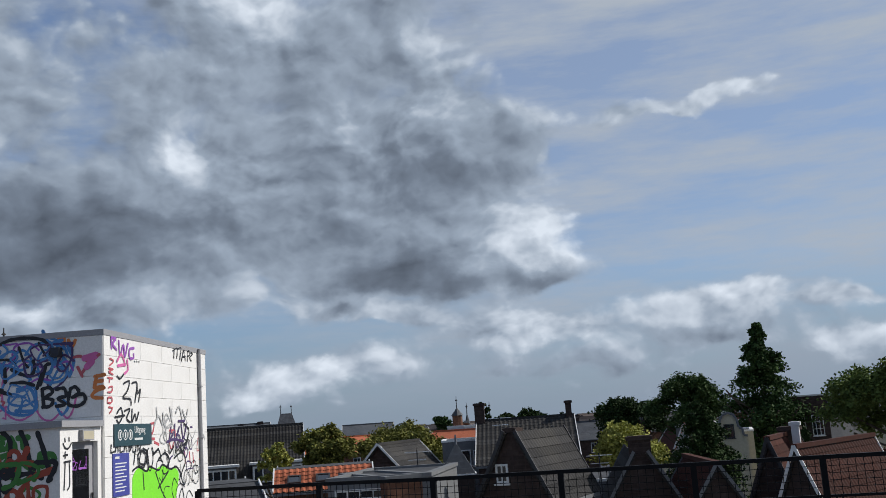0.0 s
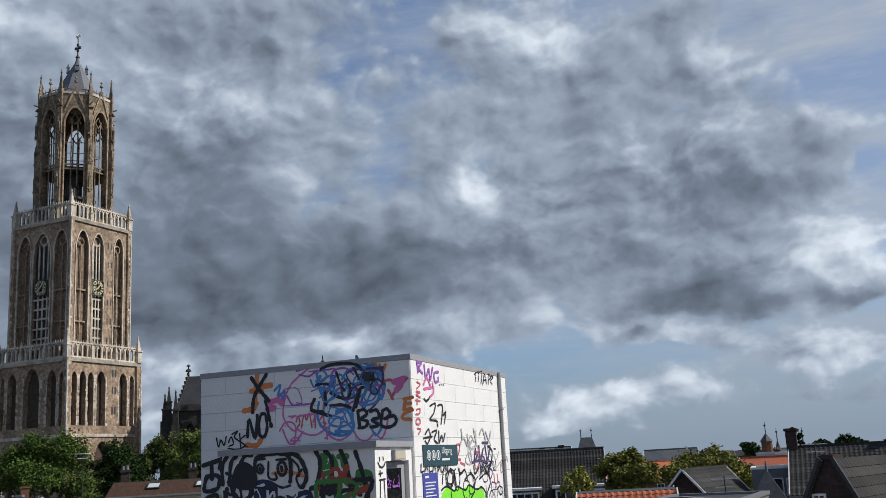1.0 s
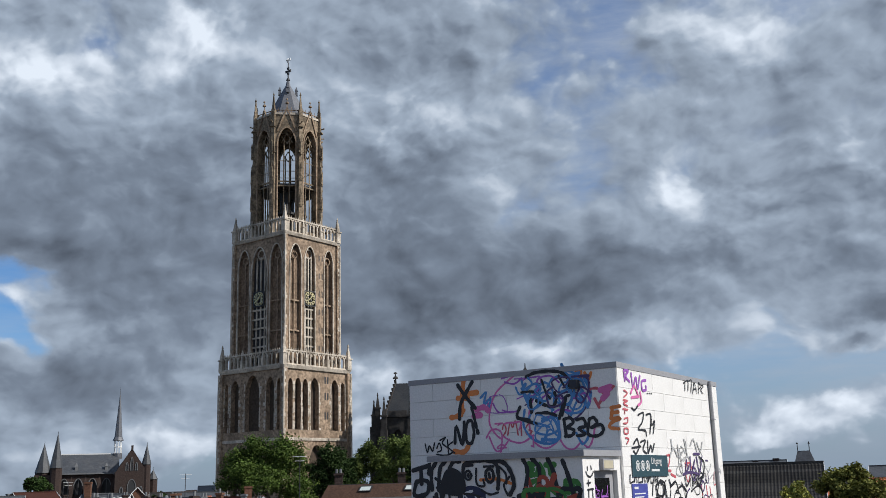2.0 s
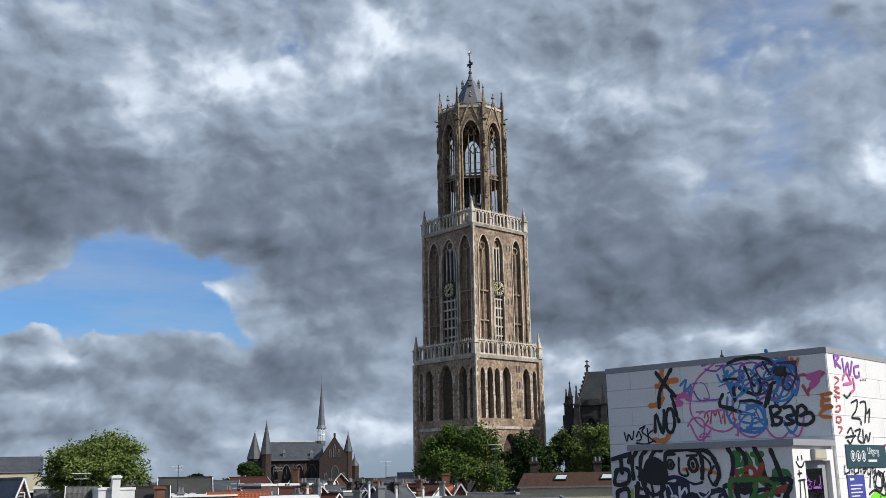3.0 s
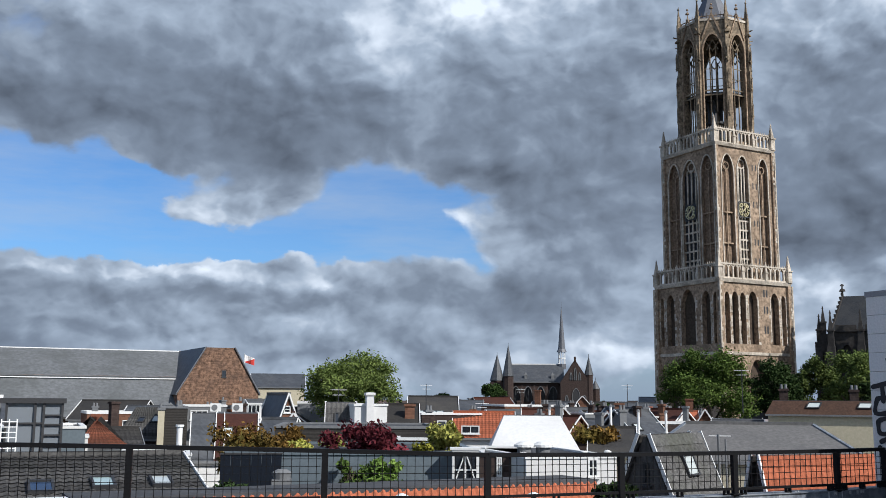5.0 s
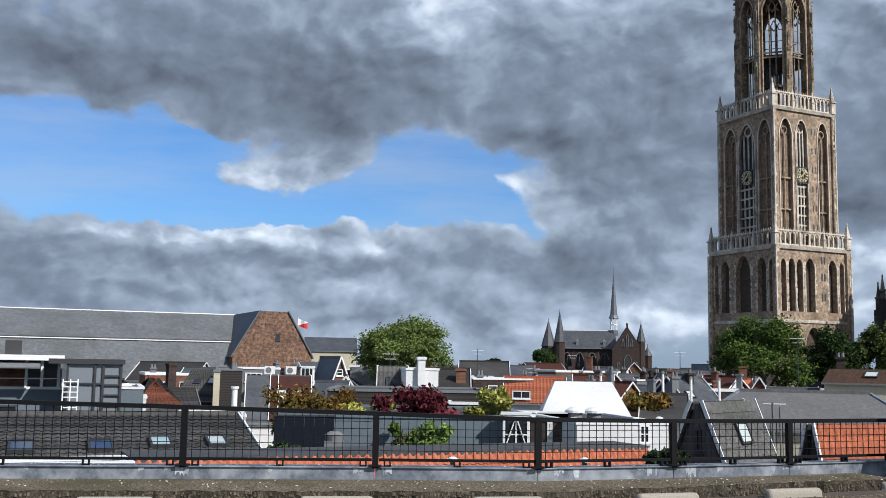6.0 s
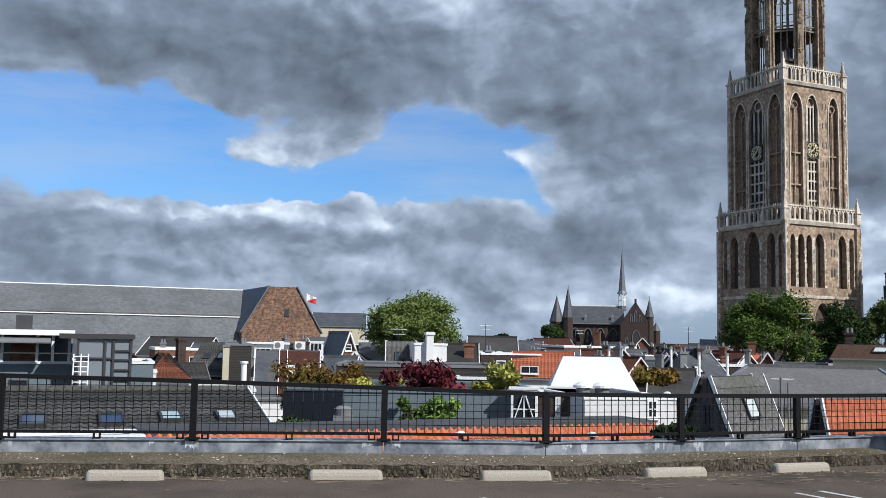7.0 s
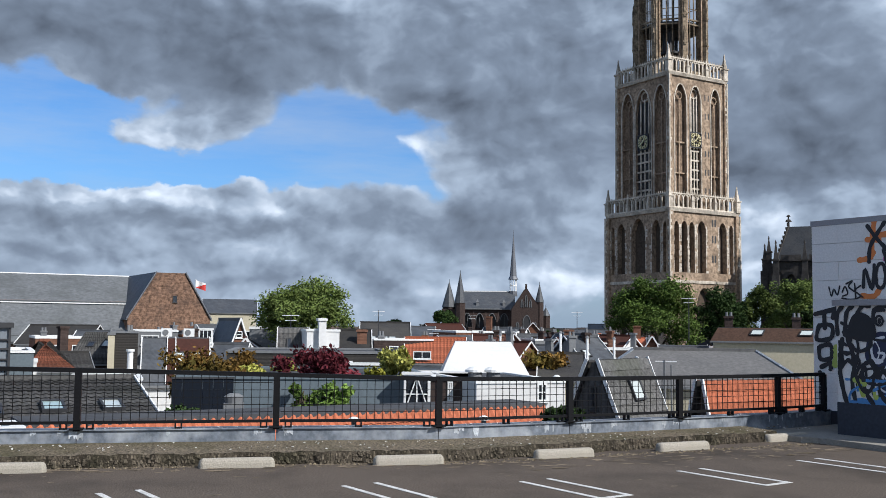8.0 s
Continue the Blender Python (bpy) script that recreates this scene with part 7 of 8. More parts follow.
def shrub(az, d, z0, z1, r, leaf, label, n=900, size=0.12, seed=1, name="shrub", pot=True):
    q = random.Random(seed)
    p = spot(az, d)
    t = thing(name, Matrix.Translation(p.translation), label, "plant", "terrace plants")
    stems = Shape()
    for i in range(7):
        a = q.uniform(0, 6.28)
        stems.beam((0, 0, z0), (r * 0.6 * math.cos(a), r * 0.6 * math.sin(a), lerp(z0, z1, q.uniform(0.5, 0.9))), 0.03)
    part("stems", stems, BARK, t)
    s = Shape()
    cl = [(q.gauss(0, r * 0.5), q.gauss(0, r * 0.42), q.uniform(lerp(z0, z1, 0.15), lerp(z0, z1, 0.92)), r * q.uniform(0.26, 0.48)) for _ in range(22)]
    for i in range(int(n * 4.0)):
        cx, cy, cz, cr = cl[i % 22]
        p = Vector((cx, cy, cz)) + Vector((q.gauss(0, 1), q.gauss(0, 1), q.gauss(0, 0.8))).normalized() * cr * q.uniform(0.2, 1.1)
        u = Vector((q.gauss(0, 1), q.gauss(0, 1), q.gauss(0, 1))).normalized() * size * q.uniform(0.5, 1.1)
        w = u.cross(Vector((q.gauss(0, 1), q.gauss(0, 1), q.gauss(0, 1)))).normalized() * size * q.uniform(0.3, 0.6)
        s.poly(p - u, p + w, p + u, p - w)
    tagged(part("leaves", s, leaf, t), kind="stuff")
    if pot:
        part("planter", Shape().prism([(-r * 0.5, -0.25), (r * 0.5, -0.25), (r * 0.5, 0.25), (-r * 0.5, 0.25)], z0 - 0.45, z0), BOARD_DARK, t)
    return t


for az, d, z0, z1, r, leaf, lab, n, sd in [
    (62.1, 35, -0.7, 0.8, 1.05, LEAF_RED, "dark red maple shrub on a roof terrace", 1300, 31), (61.0, 35.3, -0.7, 0.25, 0.7, LEAF_RED, "low dark red shrub on a roof terrace", 600, 32),
    (68.8, 36.5, -0.9, 0.68, 1.2, LEAF_RUST, "rust coloured shrub on a roof terrace", 1000, 33), (67.2, 36.6, -0.9, 0.66, 1.2, LEAF_RUST, "rust and olive leaved shrub on a roof terrace", 1000, 34),
    (65.9, 36.6, -0.9, 0.3, 0.6, LEAF_OLIVE, "low olive shrub in a planter", 700, 35), (64.0, 38, -1.0, 0.5, 0.7, LEAF_OLIVE, "pale green bush in a planter", 700, 36),
    (58.7, 34.5, -0.8, 0.3, 0.55, LEAF_LIME, "bright yellow-green shrub in a planter", 600, 37), (57.6, 35.5, -0.9, 0.95, 0.7, LEAF_OLIVE, "tall yellow-green bush in a planter", 900, 38),
    (61.2, 32.4, -1.55, -0.1, 0.6, LEAF, "green climbing plant hanging over a wall", 900, 39), (63.1, 32.4, -1.4, -0.15, 0.4, LEAF, "trailing green plant on a wall", 450, 40),
    (69.6, 31, -1.7, -0.7, 0.5, LEAF_DARK, "green potted plant on a terrace", 500, 41), (48.2, 24.3, -1.2, -0.15, 0.45, LEAF_DARK, "dark ivy beside an orange roof", 700, 42),
    (48.9, 60, -0.8, 0.15, 1.0, LEAF_RUST, "yellowing climber over a terrace frame", 420, 43)]:
    shrub(az, d, z0, z1, r, leaf, lab, n, 0.11 if d < 40 else 0.18, sd)

# ---- the rest of the town ----
walls_ = [BRICK, DARKBRICK, RENDER_WHITE, RENDER_GREY, RENDER_CREAM, BRICK]
roofs_ = [TILE_GREY, SLATE, TILE_RED, BITUMEN, TILE_GREY, TILE_ORANGE, SLATE]
words = {BRICK: "brick", DARKBRICK: "dark brick", RENDER_WHITE: "white rendered", RENDER_GREY: "grey rendered", RENDER_CREAM: "cream rendered"}
rwords = {TILE_GREY: "grey tiled", SLATE: "slate", TILE_RED: "brown-red tiled", BITUMEN: "grey sheet", TILE_ORANGE: "orange tiled"}
for i in range(170):
    az = rnd.uniform(-22, 92)
    d = rnd.choice([rnd.uniform(100, 150), rnd.uniform(120, 260)])
    if abs(az - 41.9) < 7 and d > 180 or az > 66 and d > 112 or abs(az - 33) < 9 and d > 180:
        continue
    top = 1.8 - d * rnd.uniform(0.003, 0.022) if d < 150 else 1.8 - d * rnd.uniform(0.001, 0.012)
    rise = rnd.uniform(1.2, 3.6)
    wl, rf = rnd.choice(walls_), rnd.choice(roofs_)
    form = rnd.choice(["side", "side", "front", "side", "flat"])
    w = rnd.uniform(4.5, 9.5)
    eave = top - rise if form != "flat" else top - 0.25
    ch = [(rnd.uniform(-w / 3, w / 3), 3.5, top - 1.0, top + rnd.uniform(0.3, 0.8), 0.55, 0.5, rnd.choice([BRICK, DARKBRICK, RENDER_GREY]), rnd.choice([0, 1, 2]))] if rnd.random() < 0.5 else []
    lt = [(0, rnd.uniform(0.15, 0.7), 0.35, 0.8, 1.0, PANE_PALE)] if form == "side" and rnd.random() < 0.4 else []
    wn = [(-w / 4, eave - 2.0, 0.9, 1.4, (2, 1)), (w / 8, eave - 2.0, 0.9, 1.4, (2, 1))] if rnd.random() < 0.6 else []
    house(az, d, w, rnd.uniform(6, 9), eave, top, rnd.uniform(-35, 35), form, wl, rf, f"{words[wl]} house with a {rwords[rf]} roof in the old town", chims=ch, lights=lt, wins=wn, hip=rnd.choice([0, 0, 0, 1.5]) if form == "side" else 0)

# close-packed small roofs between the terraces and the church
for i in range(46):
    az, d = rnd.choice([rnd.uniform(43.5, 51), rnd.uniform(44, 50), rnd.uniform(51, 60)]), rnd.uniform(72, 104)
    top = 1.8 - d * rnd.uniform(0.008, 0.026)
    rise, w = rnd.uniform(1.2, 2.6), rnd.uniform(2.6, 5.0)
    wl, rf = rnd.choice([BRICK, DARKBRICK, RENDER_WHITE, DARKBRICK, RENDER_GREY]), rnd.choice([TILE_GREY, SLATE, TILE_RED, TILE_GREY, SLATE])
    form = rnd.choice(["side", "front", "side", "flat"])
    eave = top - rise if form != "flat" else top - 0.12
    ch = [(rnd.uniform(-w / 3, w / 3), 2.5, top - 1.0, top + rnd.uniform(0.2, 0.7), 0.45, 0.4, rnd.choice([BRICK, DARKBRICK, RENDER_GREY]), rnd.choice([0, 1, 2]))] if rnd.random() < 0.7 else []
    lt = [(0, rnd.uniform(0.15, 0.6), 0.35, 0.6, 0.8, PANE_PALE)] if form == "side" and rnd.random() < 0.5 else []
    wn = [(-w / 4, eave - 1.5, 0.7, 1.1, (1, 2))] if rnd.random() < 0.6 else []
    house(az, d, w, rnd.uniform(5, 7), eave, top, rnd.uniform(-40, 40), form, wl, rf, f"narrow {words[wl]} house with a {rwords[rf]} roof", chims=ch, lights=lt, wins=wn)
for i in range(34):
    az, d = rnd.choice([rnd.uniform(43.5, 52), rnd.uniform(60, 80)]), rnd.uniform(70, 100)
    z = 1.8 - d * rnd.uniform(0.003, 0.014)
    kind_ = rnd.choice(["stack", "stack", "pipe"])
    if kind_ == "stack":
        t = thing("chimney_stack", spot(az, d, rnd.uniform(-40, 40)), "narrow brick chimney stack with a coping", "chimney", "chimney stacks")
        chimney(t, 0, 0, z - 4.0, z, rnd.uniform(0.35, 0.6), 0.4, rnd.choice([BRICK, DARKBRICK, RENDER_GREY]), rnd.choice([0, 1, 2]))
    else:
        t = thing("vent_pipe", spot(az, d), "pale metal vent pipe above the roofs", "vent", "vent pipes")
        part("pipe", Shape().cone(0, 0, z - 4.0, z, 0.09, 0.09, 10), VANE, t)
        part("cap", Shape().cone(0, 0, z, z + 0.15, 0.16, 0.05, 10), RENDER_GREY, t)
far = Shape()
for i in range(900):
    az, d = math.radians(rnd.uniform(-40, 110)), rnd.uniform(260, 1500)
    x, y = -d * math.sin(az), d * math.cos(az)
    if (x + 146) ** 2 + (y - 163) ** 2 < 900:
        continue
    top = 1.8 - rnd.uniform(0.5, 7)
    w, l, m = rnd.uniform(4, 7), rnd.uniform(8, 22), pose(x, y, 0, 0, 0, rnd.uniform(0, 180))
    far.prism([(-w, -l), (w, -l), (w, l), (-w, l)], GROUND, top - 3, m=m)
    far.prism([(-w, -l), (w, -l), (w, l), (-w, l)], top - 3, top, [(-0.1, -l), (0.1, -l), (0.1, l), (-0.1, l)], m=m)
single("far_town", far, material("far_roofs", (0.10, 0.085, 0.08), 0.9, 0.3, 0.01, 0.2, 0.0, pieces=0.45, second=(0.16, 0.10, 0.08)), "far roofs of the town to the horizon", "houses", "stuff")
woods = Shape()
for i in range(260):
    az, d = math.radians(rnd.uniform(-40, 110)), rnd.uniform(300, 1100)
    x, y = -d * math.sin(az), d * math.cos(az)
    r, top = rnd.uniform(4, 9), rnd.uniform(-1.0, 3.2)
    for k in range(70):
        v = Vector((rnd.gauss(0, 1), rnd.gauss(0, 1), abs(rnd.gauss(0, 0.8)))).normalized()
        p = Vector((x, y, GROUND + 4)) + Vector((v.x * r, v.y * r, v.z * (top - GROUND - 4)))
        u = Vector((rnd.gauss(0, 1), rnd.gauss(0, 1), rnd.gauss(0, 0.6))).normalized() * rnd.uniform(0.8, 2.0)
        w = u.cross(Vector((rnd.gauss(0, 1), rnd.gauss(0, 1), rnd.gauss(0, 1)))).normalized() * rnd.uniform(0.7, 1.6)
        woods.poly(p - u, p + w, p + u, p - w)
single("far_trees", woods, LEAF_DARK, "far dark tree crowns among the roofs", "trees", "stuff")

# white dormers on the dark terrace roof, and a curved gable among the trees


def dormer(bearing, away, w, z0, h, n):
    d = thing("dormer", spot(bearing, away), "white painted box dormer with a row of windows", "dormer", "dormers")
    part("cheek", Shape().box(-w / 2, w / 2, 0.03, 2.6, z0, z0 + h), RENDER_GREY, d)
    window(d, pose(-w / 2 + 0.05, 0, z0 + 0.1), w - 0.1, h - 0.3, (n, 1), thick=0.13)
    part("roof", Shape().box(-w / 2 - 0.2, w / 2 + 0.2, -0.25, 2.7, z0 + h - 0.05, z0 + h + 0.12), WHITEWOOD, d)


dormer(17.0, 79.5, 2.4, -1.9, 1.55, 4)
dormer(13.9, 79.8, 3.9, -1.75, 1.45, 5)
ng = thing("curved_gable", spot(-11.3, 73), "cream house front with a curved neck gable", "gable")
half = [(1.2, -6.0), (1.2, -0.45), (0.95, -0.4), (0.88, 0.05), (0.66, 0.15), (0.56, 0.75), (0.36, 1.05), (0.0, 1.18)]
outline_g = half + [(-x, z) for x, z in reversed(half[:-1])]
part("front", Shape().solid([(x, 0.3, z) for x, z in outline_g], [(x, 0, z) for x, z in outline_g]), RENDER_CREAM, ng)
window(ng, pose(-0.35, 0, -0.55), 0.7, 0.95, (1, 2), DARKMETAL)
trim_g = Shape()
for (xa, za), (xb, zb) in zip(outline_g[1:], outline_g[2:-1]):
    trim_g.beam((xa, -0.05, za), (xb, -0.05, zb), 0.16)
part("moulding", trim_g, RENDER_GREY, ng)

# ---- painted tags and signs on the stair house ----


def spray(name, base):
    return material(name, base, 0.55, 0.12, 3, 30, 0.0)


INK, GREYINK = spray("black_spray", (0.012, 0.012, 0.015)), spray("grey_spray", (0.42, 0.42, 0.42))
VIOLET, PURPLE, PINK = spray("violet_spray", (0.30, 0.09, 0.42)), spray("dark_purple_spray", (0.07, 0.04, 0.13)), spray("pink_spray", (0.62, 0.14, 0.36))
CRIMSON, BRICKRED, ORANGE = spray("crimson_spray", (0.50, 0.10, 0.12)), spray("brick_red_spray", (0.35, 0.06, 0.03)), spray("orange_spray", (0.68, 0.21, 0.05))
BLUE, NAVY = spray("blue_spray", (0.07, 0.23, 0.50)), spray("navy_spray", (0.015, 0.02, 0.06))
GREENP, LIME, LIMEPAINT, PALE = spray("green_spray", (0.05, 0.20, 0.035)), spray("lime_spray", (0.42, 0.50, 0.10)), spray("bright_green_paint", (0.22, 0.75, 0.03)), spray("pale_spray", (0.7, 0.7, 0.72))
# faces: a point (along, up) at a height above the paint
WALL = lambda u, z, d: (u, Y0 - 0.0125 - d, z)
PORCH = lambda u, z, d: (u, PY0 - 0.002 - d, z)
SIDEW = lambda u, z, d: (X1 + 0.0125 + d, u, z)
POST = lambda u, z, d: (X1 - 0.038 + d, u, z)
layer = [0]


def smooth(pts, n=5):
    """A curve through the points."""
    if len(pts) < 3:
        return pts
    out = []
    for i in range(len(pts) - 1):
        p0, p1, p2, p3 = (Vector(pts[max(0, min(len(pts) - 1, j))]) for j in (i - 1, i, i + 1, i + 2))
        for k in range(n):
            t = k / n
            out.append(0.5 * ((2 * p1) + (p2 - p0) * t + (2 * p0 - 5 * p1 + 4 * p2 - p3) * t * t + (3 * p1 - p0 - 3 * p2 + p3) * t ** 3))
    return out + [Vector(pts[-1])]


def tag(face, paint, width, *strokes):
    """Sprayed strokes: flat bands with round ends."""
    layer[0] += 1
    d = 0.0005 * layer[0] % 0.012 + 0.001
    for pts in strokes:
        line = [Vector(p) for p in smooth(pts)]
        w = width / 2
        if (line[-1] - line[0]).length < 1e-4:
            line[-1] = line[-1] + Vector((0.01, 0))
        # one band whose ends are rounded
        line = [p for i, p in enumerate(line) if i == 0 or (p - line[i - 1]).length > 1e-5]
        left, right = [], []
        for i, p in enumerate(line):
            t = (line[min(i + 1, len(line) - 1)] - line[max(i - 1, 0)]).normalized()
            n = Vector((-t.y, t.x)) * w * (1 + 0.14 * math.sin(i * 1.7))
            left.append(p + n)
            right.append(p - n)
        s = Shape()
        k = len(line)
        s.v = [face(q.x, q.y, d + 0.00004 * (i % k)) for i, q in enumerate(left + right)]
        s.f = [(k + i, k + i + 1, i + 1, i) for i in range(k - 1)]
        for c, q, e in ((line[0], line[0] - line[1], 0), (line[-1], line[-1] - line[-2], k - 1)):
            a0 = math.atan2(q.y, q.x)
            cap = [(c.x + w * math.cos(a0 + v), c.y + w * math.sin(a0 + v)) for v in (-1.1, -0.4, 0.4, 1.1)]
            n = len(s.v)
            s.v += [face(x, z, d + 0.00004 * e) for x, z in cap]
            s.f.append((e, n, n + 1, n + 2, n + 3, k + e) if e == 0 else (k + e, n, n + 1, n + 2, n + 3, e))
        part("graffiti", s, paint, shed)


def fill(face, paint, pts):
    layer[0] += 1
    d = 0.0005 * layer[0] % 0.012 + 0.001
    part("graffiti", Shape().poly(*(face(q[0], q[1], d) for q in smooth(list(pts) + [pts[0]]))), paint, shed)


tag(WALL, PINK, 0.035, [(-8.84, 3.81), (-9.06, 3.69), (-9.34, 3.48), (-9.47, 3.22), (-9.51, 2.91), (-9.37, 2.69), (-9.25, 2.61)], [(-9.47, 3.22), (-9.57, 3.34)], [(-9.25, 2.68), (-9.07, 2.57), (-8.83, 2.53), (-8.59, 2.65)], [(-9.59, 2.65), (-9.49, 2.78), (-9.34, 2.79), (-9.25, 2.68), (-9.29, 2.38)], [(-9.53, 2.67), (-9.40, 2.41), (-9.26, 2.43), (-9.10, 2.60)], [(-8.56, 3.32), (-8.66, 3.06), (-8.65, 2.70), (-8.54, 2.49), (-8.31, 2.41), (-8.07, 2.57), (-8.06, 2.77)], [(-8.07, 2.57), (-7.96, 2.41), (-7.80, 2.37), (-7.64, 2.50)], [(-7.64, 2.50), (-7.52, 2.39), (-7.42, 2.53), (-7.36, 2.78)])
tag(WALL, CRIMSON, 0.030, [(-9.24, 2.79), (-9.20, 2.89), (-9.16, 2.77), (-9.22, 2.68)], [(-9.13, 2.68), (-9.07, 2.91), (-9.02, 2.81), (-8.96, 2.93), (-8.91, 2.67)], [(-8.84, 2.90), (-8.84, 2.66)], [(-8.69, 2.86), (-8.76, 2.76), (-8.71, 2.66), (-8.62, 2.72), (-8.68, 2.75)])
tag(WALL, ORANGE, 0.100, [(-10.05, 3.80), (-10.09, 3.53), (-10.13, 3.11)], [(-10.20, 3.43), (-9.97, 3.42)], [(-10.36, 3.07), (-10.21, 3.09), (-10.08, 3.19)], [(-9.97, 3.50), (-9.76, 3.51)], [(-10.31, 2.43), (-10.10, 2.41), (-9.99, 2.52)])
tag(WALL, ORANGE, 0.060, [(-7.69, 3.71), (-7.58, 3.74), (-7.59, 3.57), (-7.68, 3.66)], [(-7.50, 3.70), (-7.45, 3.56), (-7.38, 3.69)], [(-7.01, 3.06), (-7.05, 2.86)], [(-7.04, 3.05), (-6.87, 3.07)], [(-7.04, 2.96), (-6.91, 2.97)], [(-7.03, 2.86), (-6.90, 2.87)], [(-6.88, 2.85), (-7.05, 2.79), (-7.08, 2.71), (-6.92, 2.68)])
tag(WALL, BLUE, 0.045, [(-9.69, 3.40), (-9.56, 3.50), (-9.62, 3.27), (-9.47, 3.38), (-9.52, 3.19)], [(-8.26, 3.50), (-8.14, 3.65), (-7.93, 3.68), (-7.77, 3.59), (-7.73, 3.36), (-7.87, 3.17), (-8.10, 3.23), (-8.15, 3.39)], [(-8.79, 3.70), (-8.72, 3.33), (-8.62, 3.42)], [(-8.75, 3.12), (-8.78, 2.81), (-8.54, 2.54), (-8.13, 2.52), (-8.09, 2.93), (-8.40, 2.94)], [(-8.03, 3.38), (-7.68, 3.46), (-7.52, 3.29), (-7.59, 3.04), (-7.88, 3.01), (-8.04, 3.16)], [(-7.82, 2.96), (-7.64, 3.25), (-7.48, 3.09)], [(-8.70, 2.91), (-8.57, 3.11), (-8.39, 3.20), (-8.16, 3.08)], [(-8.56, 3.42), (-8.31, 3.59), (-8.15, 3.39), (-8.33, 3.25), (-8.53, 3.33)], [(-7.87, 3.78), (-7.62, 3.66), (-7.51, 3.44)], [(-7.73, 2.65), (-7.62, 2.45), (-7.50, 2.59), (-7.59, 2.69)])
tag(WALL, BLUE, 0.060, [(-8.40, 2.89), (-8.17, 2.93), (-8.07, 2.57), (-8.42, 2.57)], [(-7.51, 3.60), (-7.41, 3.33), (-7.48, 3.09)], [(-7.95, 3.89), (-7.84, 3.68), (-7.61, 3.71)], [(-8.71, 3.59), (-8.76, 3.44), (-8.65, 3.20)])
tag(WALL, VIOLET, 0.035, [(-8.49, 3.52), (-8.43, 3.67), (-8.19, 3.70), (-8.02, 3.57)], [(-8.39, 3.30), (-8.21, 3.39), (-7.98, 3.27)], [(-7.75, 3.26), (-7.52, 3.34), (-7.42, 3.18)], [(-8.28, 2.94), (-8.05, 3.08), (-7.82, 3.04)], [(-9.21, 3.73), (-9.03, 3.77)], [(-9.15, 3.66), (-8.95, 3.61), (-8.79, 3.70)])
tag(WALL, CRIMSON, 0.050, [(-7.46, 3.39), (-7.29, 3.41), (-7.13, 3.31), (-6.96, 3.42)], [(-7.28, 3.10), (-7.13, 3.31)], [(-7.26, 3.07), (-7.34, 3.23)])
tag(WALL, PINK, 0.110, [(-9.79, 3.19), (-9.62, 3.22), (-9.53, 3.15)], [(-9.85, 3.07), (-9.70, 3.08)], [(-7.22, 3.37), (-7.01, 3.41)], [(-7.18, 3.22), (-7.09, 3.31)])
tag(WALL, INK, 0.075, [(-10.19, 3.68), (-10.02, 3.45), (-9.81, 3.22)], [(-9.86, 3.72), (-10.00, 3.53), (-10.14, 3.30), (-10.17, 3.03)])
tag(WALL, INK, 0.065, [(-10.29, 2.58), (-10.25, 2.90), (-10.12, 2.54), (-10.07, 2.97)], [(-9.97, 2.99), (-10.03, 2.87), (-10.03, 2.62), (-9.93, 2.56), (-9.86, 2.72), (-9.89, 2.96), (-9.97, 2.99)], [(-9.89, 3.23), (-9.84, 3.04), (-9.80, 2.85)])
tag(WALL, INK, 0.075, [(-9.78, 2.79), (-9.77, 2.75)])
tag(WALL, INK, 0.030, [(-10.98, 2.60), (-10.93, 2.43), (-10.88, 2.56), (-10.81, 2.45), (-10.76, 2.61)], [(-10.71, 2.50), (-10.65, 2.60), (-10.60, 2.47), (-10.70, 2.43)], [(-10.63, 2.65), (-10.50, 2.70), (-10.58, 2.60), (-10.47, 2.51)], [(-10.46, 2.65), (-10.44, 2.38)], [(-10.34, 2.61), (-10.45, 2.52), (-10.30, 2.40)], [(-10.72, 2.39), (-10.50, 2.36), (-10.35, 2.41)])
tag(WALL, INK, 0.060, [(-8.69, 3.72), (-8.51, 3.78), (-8.22, 3.79), (-7.96, 3.74), (-7.85, 3.64)], [(-8.50, 3.27), (-8.33, 3.18), (-8.16, 3.15), (-8.09, 3.28), (-8.12, 3.39)], [(-8.84, 3.18), (-8.91, 3.00), (-8.66, 2.93)], [(-8.51, 3.03), (-8.30, 3.04), (-8.11, 2.98)], [(-8.05, 2.92), (-7.92, 3.27), (-7.83, 3.32)], [(-8.62, 3.32), (-8.61, 3.06)], [(-8.91, 2.98), (-8.52, 2.85)])
tag(WALL, INK, 0.045, [(-8.37, 3.64), (-8.29, 3.40), (-8.21, 3.29)], [(-8.02, 3.69), (-7.89, 3.47), (-7.79, 3.55)], [(-7.89, 3.27), (-7.99, 2.97)], [(-8.80, 3.44), (-8.56, 3.44), (-8.44, 3.36)])
tag(WALL, INK, 0.060, [(-7.96, 2.90), (-7.93, 2.61)], [(-7.96, 2.90), (-7.83, 2.92), (-7.78, 2.83), (-7.90, 2.76), (-7.77, 2.70), (-7.82, 2.61), (-7.95, 2.60)], [(-7.71, 2.88), (-7.58, 2.89), (-7.54, 2.76), (-7.68, 2.73), (-7.56, 2.62), (-7.71, 2.60)], [(-7.47, 2.87), (-7.38, 2.90), (-7.32, 2.80), (-7.43, 2.73)], [(-7.43, 2.73), (-7.25, 2.77), (-7.21, 2.66), (-7.33, 2.58), (-7.50, 2.62), (-7.47, 2.84)])
